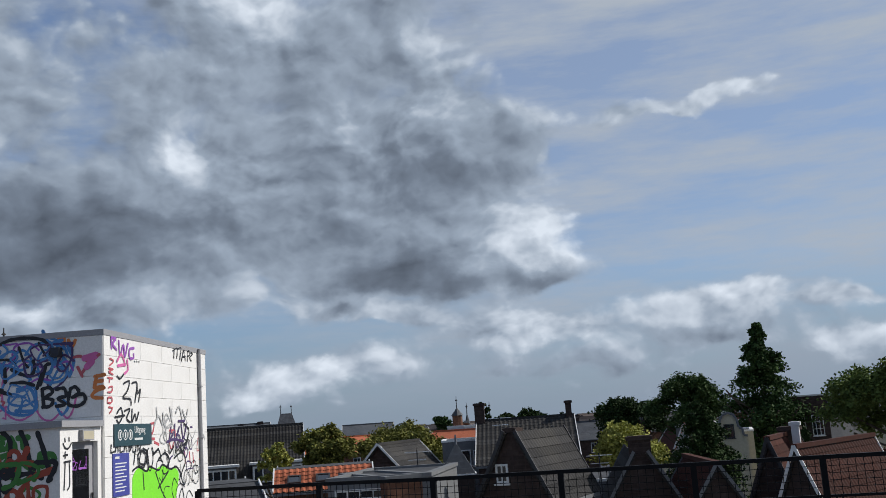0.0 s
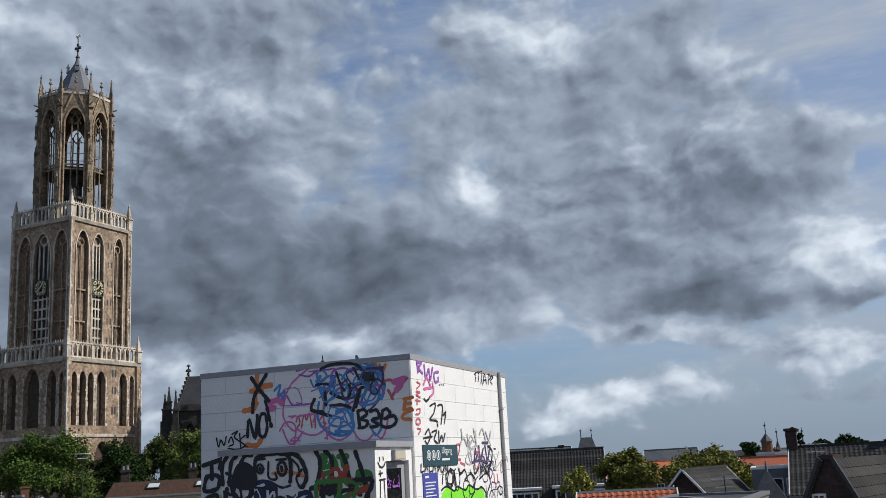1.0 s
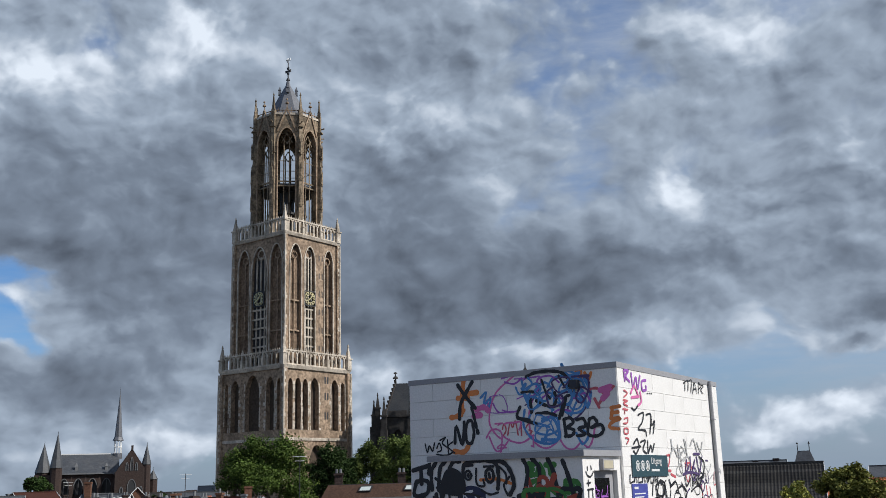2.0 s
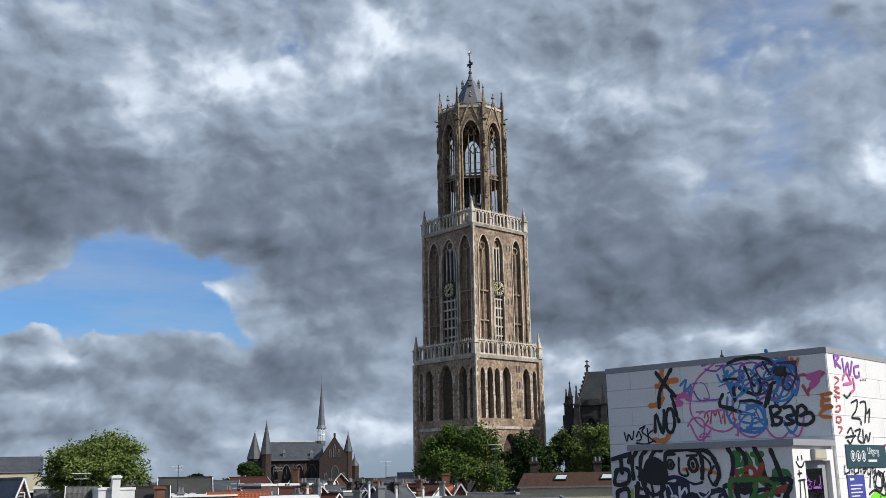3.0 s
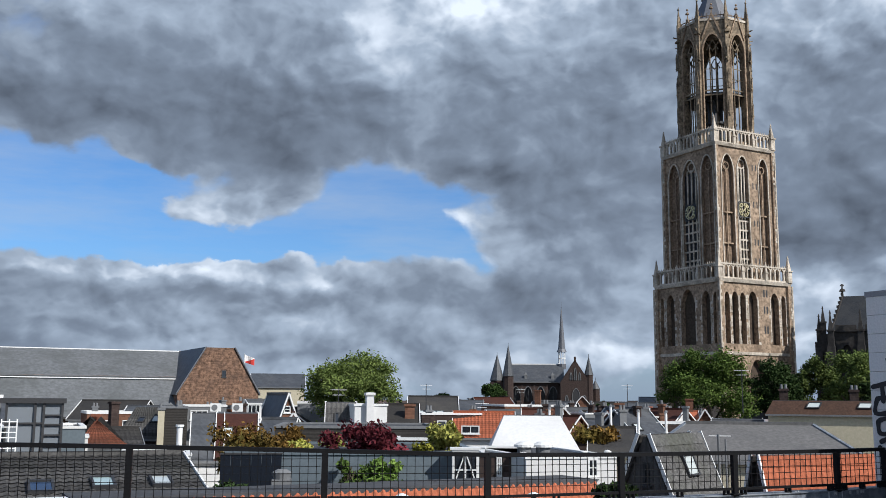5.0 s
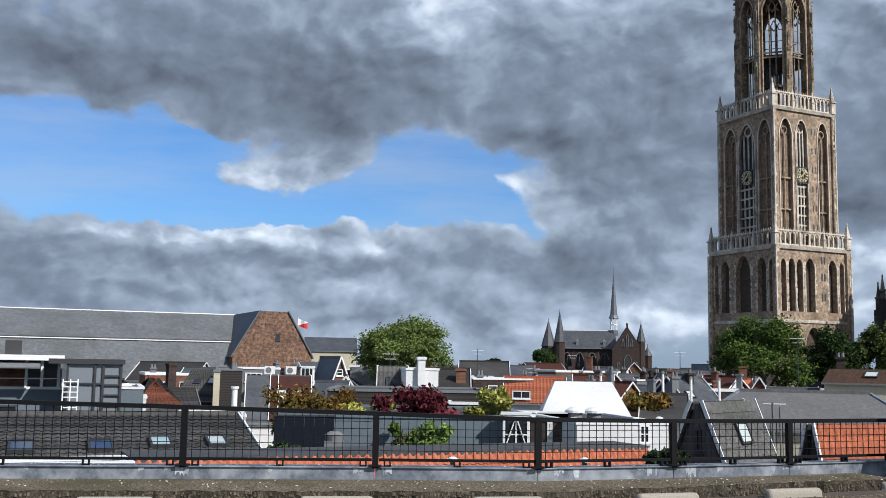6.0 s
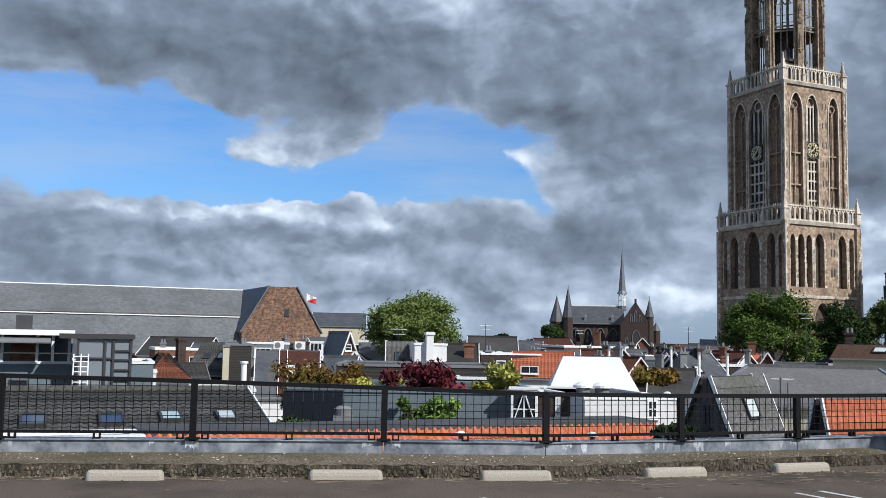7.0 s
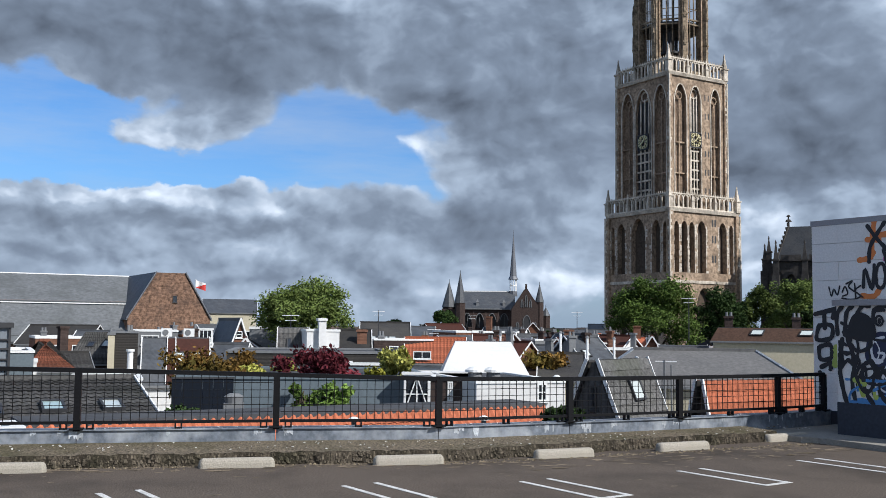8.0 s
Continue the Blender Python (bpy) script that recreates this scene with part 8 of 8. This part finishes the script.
tag(WALL, INK, 0.085, [(-11.28, 2.10), (-10.82, 2.20)], [(-11.09, 2.12), (-11.08, 1.84)], [(-10.88, 2.15), (-10.91, 2.03)], [(-11.20, 1.89), (-11.25, 1.63), (-10.96, 1.66), (-10.93, 1.87), (-11.10, 1.91), (-11.20, 1.87)], [(-11.21, 1.48), (-11.18, 1.27), (-10.96, 1.30), (-10.97, 1.53), (-11.18, 1.50)], [(-11.17, 1.12), (-10.96, 1.20), (-10.98, 1.09)], [(-11.16, 0.86), (-11.20, 1.02)])
tag(WALL, LIME, 0.140, [(-10.85, 1.48), (-10.84, 1.33), (-10.88, 1.18)])
tag(PORCH, INK, 0.050, [(-9.76, 1.93), (-9.64, 1.87), (-9.53, 1.93), (-9.59, 1.79), (-9.73, 1.77)], [(-9.67, 1.70), (-9.59, 1.65), (-9.66, 1.56), (-9.74, 1.61)], [(-9.77, 1.47), (-9.67, 1.41), (-9.56, 1.47)], [(-9.63, 1.29), (-9.50, 1.26), (-9.47, 1.37)], [(-9.49, 1.70), (-9.46, 1.47), (-9.53, 1.29)])
# a cartoon-like mask of bold lines, black drips and green letters
tag(PORCH, INK, 0.075, [(-9.83, 1.74), (-9.84, 2.04), (-9.74, 2.20)], [(-9.70, 1.73), (-9.66, 2.09), (-9.55, 2.20)], [(-9.47, 2.07), (-9.38, 2.20), (-9.25, 2.20)], [(-9.19, 1.93), (-9.16, 2.14), (-8.96, 2.20), (-8.70, 2.20), (-8.53, 2.14), (-8.49, 1.94), (-8.51, 1.73)], [(-8.55, 2.20), (-8.36, 2.14), (-8.24, 1.97), (-8.20, 1.78), (-8.28, 1.63)])
fill(PORCH, INK, [(-9.64, 1.87), (-9.55, 2.05), (-9.40, 2.10), (-9.23, 2.01), (-9.14, 1.82), (-9.19, 1.65), (-9.42, 1.63), (-9.66, 1.72)])
tag(PORCH, INK, 0.04, [(-9.14, 2.12), (-8.99, 2.13)], [(-8.77, 2.10), (-8.58, 2.10)], [(-9.02, 1.96), (-9.04, 1.91), (-9.08, 1.89), (-9.13, 1.91), (-9.14, 1.97), (-9.13, 2.02), (-9.08, 2.04), (-9.04, 2.01), (-9.02, 1.96)], [(-8.92, 2.07), (-8.92, 1.82), (-8.77, 1.78), (-8.79, 1.88)], [(-8.47, 2.09), (-8.35, 1.97), (-8.34, 1.81)], [(-8.83, 1.71), (-8.66, 1.64), (-8.51, 1.67)], [(-8.28, 1.92), (-8.39, 1.78), (-8.32, 1.62)])
tag(PORCH, INK, 0.055, [(-8.58, 1.94), (-8.60, 1.87), (-8.66, 1.84), (-8.72, 1.88), (-8.74, 1.96), (-8.72, 2.03), (-8.66, 2.06), (-8.60, 2.02), (-8.58, 1.94)], [(-8.67, 1.98), (-8.66, 1.92)], [(-9.08, 1.98), (-9.08, 1.94)])
tag(PORCH, GREENP, 0.09, [(-7.81, 2.11), (-7.92, 2.11), (-7.93, 1.95), (-7.82, 1.94)], [(-7.93, 2.03), (-7.84, 2.03)], [(-7.76, 1.94), (-7.71, 2.10), (-7.64, 1.93)], [(-7.74, 1.99), (-7.65, 1.98)], [(-7.60, 2.09), (-7.44, 2.09)], [(-7.53, 2.09), (-7.51, 1.94)], [(-7.15, 1.82), (-7.25, 1.82), (-7.25, 1.67), (-7.15, 1.66)], [(-7.25, 1.74), (-7.16, 1.74)], [(-7.12, 1.64), (-7.13, 1.82), (-7.03, 1.78), (-7.05, 1.72), (-7.12, 1.71)], [(-7.90, 1.81), (-7.75, 1.84), (-7.83, 1.65), (-7.90, 1.58)], [(-7.68, 1.57), (-7.56, 1.71), (-7.41, 1.62), (-7.34, 1.46)], [(-7.94, 1.51), (-7.75, 1.53), (-7.56, 1.44)])
tag(PORCH, BRICKRED, 0.07, [(-7.57, 1.81), (-7.60, 1.75), (-7.66, 1.73), (-7.72, 1.76), (-7.74, 1.82), (-7.72, 1.88), (-7.66, 1.90), (-7.60, 1.87), (-7.57, 1.81)], [(-7.94, 1.89), (-7.88, 1.70), (-7.94, 1.51)], [(-7.37, 1.70), (-7.34, 1.54)])
tag(PORCH, INK, 0.075, [(-8.02, 2.20), (-7.94, 2.01), (-8.00, 1.67)], [(-7.85, 2.20), (-7.72, 2.03), (-7.75, 1.57)], [(-7.56, 2.19), (-7.46, 1.97), (-7.40, 1.62)], [(-7.29, 2.15), (-7.19, 1.87), (-7.08, 1.44)], [(-8.13, 1.60), (-7.90, 1.64), (-7.68, 1.53), (-7.41, 1.55), (-7.22, 1.47)])
fill(PORCH, NAVY, [(-9.29, 1.70), (-9.08, 1.79), (-8.84, 1.74), (-8.73, 1.61), (-8.79, 1.26), (-8.94, 1.13), (-9.18, 1.21), (-9.35, 1.38)])
fill(PORCH, NAVY, [(-9.18, 1.16), (-8.89, 1.22), (-8.55, 1.22), (-8.43, 1.01), (-8.55, 0.75), (-9.13, 0.68), (-9.26, 0.90)])
fill(PORCH, GREENP, [(-8.69, 1.44), (-8.57, 1.48), (-8.47, 1.42), (-8.47, 1.29), (-8.60, 1.22), (-8.71, 1.28)])
tag(PORCH, PALE, 0.045, [(-9.02, 1.70), (-9.16, 1.66), (-9.25, 1.52), (-9.21, 1.32), (-9.09, 1.30), (-9.01, 1.43), (-9.11, 1.45)], [(-8.95, 1.61), (-8.95, 1.30)], [(-8.93, 1.48), (-8.83, 1.57), (-8.81, 1.35)], [(-8.73, 1.70), (-8.73, 1.35)], [(-8.73, 1.68), (-8.60, 1.70), (-8.58, 1.59), (-8.71, 1.54), (-8.56, 1.48), (-8.58, 1.37), (-8.73, 1.35)])
tag(PORCH, PALE, 0.035, [(-9.00, 1.21), (-9.13, 1.18), (-9.04, 1.08), (-9.12, 1.01), (-9.20, 1.03)], [(-8.97, 1.19), (-8.96, 0.99)], [(-8.91, 1.17), (-8.91, 1.00)], [(-8.91, 1.17), (-8.81, 1.16), (-8.90, 1.08), (-8.81, 0.98)], [(-8.79, 1.19), (-8.60, 1.21)], [(-8.70, 1.19), (-8.73, 0.99)])
tag(PORCH, BRICKRED, 0.100, [(-7.83, 1.62), (-7.72, 1.75), (-7.62, 1.63)], [(-7.45, 1.92), (-7.51, 1.74), (-7.35, 1.69)], [(-7.98, 1.71), (-7.93, 1.57)], [(-7.31, 1.51), (-7.05, 1.58)])
tag(PORCH, ORANGE, 0.050, [(-8.85, 1.88), (-8.52, 1.89), (-8.25, 1.81)])
fill(PORCH, BLUE, [(-9.67, 0.63), (-9.47, 0.71), (-9.22, 0.70), (-9.00, 0.78), (-9.00, 0.59), (-9.68, 0.54)])
tag(PORCH, INK, 0.080, [(-9.65, 1.67), (-9.54, 1.30), (-9.58, 0.93), (-9.52, 0.61)], [(-9.41, 1.12), (-9.37, 0.85), (-9.22, 0.63)], [(-9.16, 1.22), (-9.11, 0.86), (-9.00, 0.68)], [(-9.75, 1.66), (-9.80, 1.20), (-9.75, 0.83), (-9.67, 0.57)])
tag(PORCH, LIME, 0.080, [(-9.46, 0.94), (-9.39, 0.76)], [(-9.21, 0.99), (-9.17, 0.73)], [(-9.54, 1.00), (-9.36, 0.94)])
tag(PORCH, PALE, 0.060, [(-9.25, 1.58), (-9.21, 1.36), (-9.06, 1.32)], [(-9.14, 1.18), (-9.07, 1.14), (-9.05, 1.05), (-9.15, 1.02)])
tag(SIDEW, VIOLET, 0.050, [(16.71, 3.72), (16.74, 3.54)], [(16.71, 3.72), (16.92, 3.72), (16.78, 3.62), (16.95, 3.53)], [(17.05, 3.69), (17.10, 3.44), (17.26, 3.64), (17.31, 3.43), (17.46, 3.67)], [(17.74, 3.61), (17.53, 3.57), (17.54, 3.42), (17.71, 3.43), (17.72, 3.50)])
tag(SIDEW, PINK, 0.050, [(16.97, 3.33), (17.15, 3.46), (17.30, 3.33)], [(16.99, 3.25), (17.35, 3.29)], [(17.42, 3.37), (17.44, 3.20), (17.26, 3.12)])
tag(SIDEW, INK, 0.030, [(17.76, 3.37), (17.77, 3.36)], [(17.86, 3.38), (17.87, 3.37)], [(17.96, 3.38), (17.97, 3.37)])
tag(SIDEW, CRIMSON, 0.030, [(16.66, 3.36), (16.81, 3.32), (16.64, 3.24)], [(16.61, 3.19), (16.79, 3.18), (16.60, 3.13), (16.78, 3.09)], [(16.56, 3.03), (16.77, 3.02)], [(16.64, 3.04), (16.63, 2.95)], [(16.59, 2.86), (16.75, 2.88), (16.71, 2.79), (16.55, 2.78)], [(16.56, 2.69), (16.72, 2.69), (16.71, 2.61), (16.55, 2.61), (16.56, 2.69)], [(16.59, 2.53), (16.74, 2.51), (16.63, 2.43)])
tag(SIDEW, INK, 0.035, [(16.96, 3.07), (17.09, 3.03), (17.24, 3.11)], [(17.24, 2.95), (17.50, 3.00), (17.41, 2.83), (17.20, 2.70), (17.53, 2.68), (17.57, 2.58)], [(17.63, 2.97), (17.86, 2.97), (17.75, 2.63)], [(17.86, 2.97), (17.89, 2.79), (18.02, 2.87), (17.92, 2.64)], [(16.94, 2.43), (17.11, 2.52), (17.20, 2.37)], [(16.85, 2.36), (17.26, 2.39)], [(16.92, 2.31), (17.02, 2.26), (17.14, 2.34)], [(17.27, 2.47), (17.50, 2.50), (17.36, 2.34), (17.52, 2.27)], [(17.61, 2.50), (17.60, 2.27), (17.74, 2.42), (17.80, 2.30), (17.92, 2.45)])
tag(SIDEW, INK, 0.030, [(19.88, 3.73), (19.84, 3.55)], [(19.80, 3.70), (20.06, 3.76), (20.02, 3.56)], [(20.06, 3.74), (20.28, 3.78), (20.19, 3.53)], [(20.30, 3.51), (20.45, 3.74), (20.55, 3.53)], [(20.35, 3.60), (20.54, 3.62)], [(20.67, 3.53), (20.72, 3.76), (20.85, 3.69), (20.69, 3.63)], [(20.90, 3.73), (21.01, 3.70), (20.83, 3.62), (20.93, 3.55)])
tag(SIDEW, INK, 0.030, [(16.68, 1.90), (16.66, 1.77), (16.79, 1.78)], [(16.84, 1.77), (16.91, 1.90), (16.97, 1.77)], [(17.07, 1.89), (17.05, 1.77), (17.16, 1.77)], [(17.21, 1.76), (17.29, 1.89), (17.35, 1.76)], [(17.45, 1.89), (17.46, 1.76), (17.56, 1.85), (17.44, 1.83)], [(17.62, 1.88), (17.63, 1.75), (17.74, 1.77), (17.76, 1.87)], [(17.83, 1.75), (17.85, 1.86), (17.94, 1.76), (17.99, 1.87)])
tag(SIDEW, GREYINK, 0.045, [(18.82, 2.54), (18.84, 2.33)], [(18.69, 2.22), (18.91, 2.38), (19.11, 2.22)], [(19.15, 2.44), (19.20, 2.22), (19.42, 2.33)], [(19.54, 2.56), (19.67, 2.22)], [(19.89, 2.45), (20.09, 2.57), (20.25, 2.34)], [(20.29, 2.51), (20.47, 2.34), (20.62, 2.52)])
tag(SIDEW, PURPLE, 0.050, [(19.59, 2.16), (19.47, 1.88), (19.70, 2.05)], [(19.81, 2.22), (19.80, 1.88), (20.07, 2.16)], [(20.19, 2.22), (20.31, 1.93), (20.52, 2.22)], [(19.33, 1.88), (19.78, 1.92), (20.30, 1.87)], [(20.03, 2.28), (20.39, 2.28)])
tag(SIDEW, INK, 0.040, [(19.42, 1.83), (19.49, 1.66), (19.72, 1.79)], [(19.86, 1.82), (19.83, 1.65)], [(20.06, 1.78), (20.25, 1.67), (20.43, 1.81)], [(17.86, 1.60), (17.87, 1.70), (18.06, 1.75), (18.22, 1.67), (18.13, 1.46), (17.90, 1.49), (17.86, 1.62)], [(18.30, 1.74), (18.37, 1.48)], [(18.55, 1.79), (18.65, 1.68), (18.86, 1.76)], [(18.88, 1.57), (19.22, 1.67), (19.46, 1.53), (19.30, 1.39)], [(20.37, 2.22), (20.64, 2.10), (20.51, 1.87), (20.20, 1.78)])
tag(SIDEW, CRIMSON, 0.050, [(18.47, 2.22), (18.69, 2.24), (18.60, 2.06), (18.37, 1.98), (18.70, 1.95)], [(20.39, 1.64), (20.41, 1.43)], [(20.68, 1.63), (20.71, 1.42)], [(20.90, 1.61), (20.93, 1.42)], [(18.69, 1.89), (18.93, 1.84)])
tag(SIDEW, GREYINK, 0.030, [(20.70, 2.04), (20.90, 1.92), (21.09, 2.08)], [(20.94, 1.77), (21.19, 1.86), (21.30, 1.68)], [(20.55, 2.04), (20.59, 1.87)])
fill(SIDEW, LIMEPAINT, [(17.59, 1.29), (17.76, 1.42), (18.04, 1.45), (18.26, 1.35), (18.18, 1.05), (18.22, 0.79), (17.63, 0.84)])
fill(SIDEW, LIMEPAINT, [(18.08, 1.31), (18.37, 1.42), (18.78, 1.35), (18.89, 1.11), (18.74, 0.75), (18.17, 0.80)])
fill(SIDEW, LIMEPAINT, [(18.60, 1.36), (19.03, 1.43), (19.40, 1.35), (19.59, 1.23), (19.42, 0.69), (18.62, 0.76)])
fill(SIDEW, LIMEPAINT, [(19.27, 1.30), (19.73, 1.36), (19.99, 1.24), (19.89, 0.93), (19.67, 0.67), (19.17, 0.72)])
tag(SIDEW, INK, 0.040, [(18.72, 1.33), (19.00, 0.99), (19.35, 0.70)], [(19.40, 1.31), (18.85, 1.03)], [(18.09, 1.36), (18.13, 1.05)], [(17.60, 1.41), (17.87, 1.47), (18.26, 1.37), (18.43, 1.45), (18.87, 1.36), (19.09, 1.45), (19.53, 1.35), (19.86, 1.38), (20.12, 1.23)], [(17.75, 1.78), (17.66, 1.53)], [(18.05, 1.77), (17.93, 1.55), (18.21, 1.51), (18.33, 1.71), (18.11, 1.79)], [(18.59, 1.65), (18.90, 1.75), (19.04, 1.53)], [(19.74, 1.55), (20.19, 1.65), (20.42, 1.47), (20.15, 1.20), (20.31, 0.96)])
tag(POST, INK, 0.030, [(15.06, 2.04), (15.07, 1.99)], [(15.20, 2.05), (15.21, 2.00)], [(15.00, 1.96), (15.08, 1.89), (15.19, 1.89), (15.28, 1.96)], [(15.07, 1.83), (15.07, 1.74)], [(15.02, 1.78), (15.15, 1.79)], [(15.03, 1.68), (15.25, 1.69)], [(15.07, 1.68), (15.03, 1.27)], [(15.21, 1.67), (15.22, 1.34), (15.14, 1.26)])


def scribble(face, paint, width, u0, u1, z0, z1, n, seed):
    """Loose looping strokes over a patch of wall."""
    q = random.Random(seed)
    for _ in range(n):
        u, z = q.uniform(u0, u1), q.uniform(z0, z1)
        pts, a = [], q.uniform(0, 6.28)
        for k in range(q.randint(4, 8)):
            pts.append((min(max(u, u0), u1), min(max(z, z0), z1)))
            a += q.uniform(0.4, 1.7)
            step = q.uniform(0.08, 0.26)
            u, z = u + math.cos(a) * step, z + math.sin(a) * step
        tag(face, paint, width * q.uniform(0.7, 1.3), pts)


scribble(WALL, BLUE, 0.035, -9.0, -7.5, 2.5, 3.7, 12, 1)
scribble(WALL, PURPLE, 0.03, -8.9, -7.4, 2.7, 3.65, 6, 2)
scribble(WALL, VIOLET, 0.025, -9.6, -8.4, 3.1, 3.7, 6, 3)
scribble(WALL, PINK, 0.03, -9.4, -8.6, 2.45, 2.9, 4, 4)
scribble(PORCH, INK, 0.05, -9.8, -8.3, 0.65, 1.65, 16, 5)
scribble(PORCH, NAVY, 0.07, -9.0, -7.9, 0.65, 1.65, 10, 6)
scribble(PORCH, PALE, 0.03, -9.2, -8.2, 0.7, 1.8, 6, 7)
scribble(PORCH, GREENP, 0.06, -8.1, -7.1, 0.7, 1.7, 9, 8)
scribble(PORCH, BRICKRED, 0.06, -8.0, -7.1, 0.7, 1.8, 8, 9)
scribble(PORCH, INK, 0.06, -8.1, -7.0, 0.65, 1.7, 7, 10)
scribble(PORCH, BLUE, 0.05, -9.7, -8.6, 0.65, 1.0, 5, 11)
scribble(SIDEW, INK, 0.022, 17.6, 21.2, 0.5, 1.9, 22, 12)
scribble(SIDEW, PURPLE, 0.03, 19.4, 20.9, 1.3, 2.15, 7, 13)
scribble(SIDEW, GREYINK, 0.03, 19.0, 21.7, 1.6, 2.6, 7, 14)
scribble(SIDEW, CRIMSON, 0.03, 18.7, 21.5, 1.2, 2.1, 5, 15)
scribble(lambda u, z, d: (X1 - 0.111 + d, u, z), VIOLET, 0.02, 15.46, 15.95, 1.55, 1.75, 5, 16)
# signs
SIGNBLUE, SIGNPETROL = material("blue_enamel", (0.07, 0.08, 0.33), 0.35, 0.08, 2, 10, 0), material("petrol_enamel", (0.03, 0.07, 0.085), 0.35, 0.1, 2, 10, 0)
sign = part("exit_sign", Shape().box(X1 + 0.013, X1 + 0.035, 16.78, 18.5, 1.86, 2.24), SIGNPETROL, shed, "dark petrol exit sign with white pictograms")


def lettering(text, m, size, mat, parent, name="lettering"):
    c = bpy.data.curves.new(name, "FONT")
    c.body, c.size, c.extrude = text, size, 0.001
    c.materials.append(mat)
    ob = new(name, c)
    ob.parent = parent
    ob.matrix_basis = m
    return ob


lettering("Uitgang", pose(X1 + 0.037, 17.66, 2.08, 90, 0, 90), 0.17, WHITEWOOD, sign)
part("line", Shape().box(X1 + 0.036, X1 + 0.038, 17.66, 18.05, 1.95, 1.99), WHITEWOOD, sign)
for y in (17.02, 17.25, 17.48):
    s = Shape()
    for k in range(16):
        a, b = 2 * math.pi * k / 16, 2 * math.pi * (k + 1) / 16
        s.poly(*((X1 + 0.037, y + r * math.cos(q), 2.05 + r * math.sin(q)) for r, q in ((0.095, a), (0.095, b), (0.075, b), (0.075, a))))
    s.box(X1 + 0.036, X1 + 0.038, y - 0.03, y + 0.03, 2.0, 2.1)
    part("pictogram", s, WHITEWOOD, sign)
board = part("notice_board", Shape().box(X1 + 0.013, X1 + 0.03, 16.72, 17.42, 1.02, 1.74), SIGNBLUE, shed, "blue notice board with small white lines")
for k in range(9):
    w = (0.5, 0.42, 0.48, 0.36, 0.5, 0.45, 0.3, 0.47, 0.4)[k]
    part("line", Shape().box(X1 + 0.031, X1 + 0.033, 16.8, 16.8 + w, 1.56 - k * 0.058, 1.58 - k * 0.058), WHITEWOOD, board)
part("heading", Shape().box(X1 + 0.031, X1 + 0.033, 16.8, 16.98, 1.65, 1.69), WHITEWOOD, board)
lamp_box = part("exit_light", Shape().box(X1 - 0.04, X1 + 0.03, 15.55, 15.98, 1.99, 2.16), GREYPAINT, shed, "shallow box light over the door")
part("face", Shape().box(X1 + 0.03, X1 + 0.034, 15.58, 15.95, 2.01, 2.14), RENDER_CREAM, lamp_box, "pale yellowish face")
part("seam_strip", Shape().box(-9.78, -9.745, Y0 - 0.0115, Y0 - 0.009, 2.3, 3.75), WHITEPAINT, shed, "white painted vertical strip")
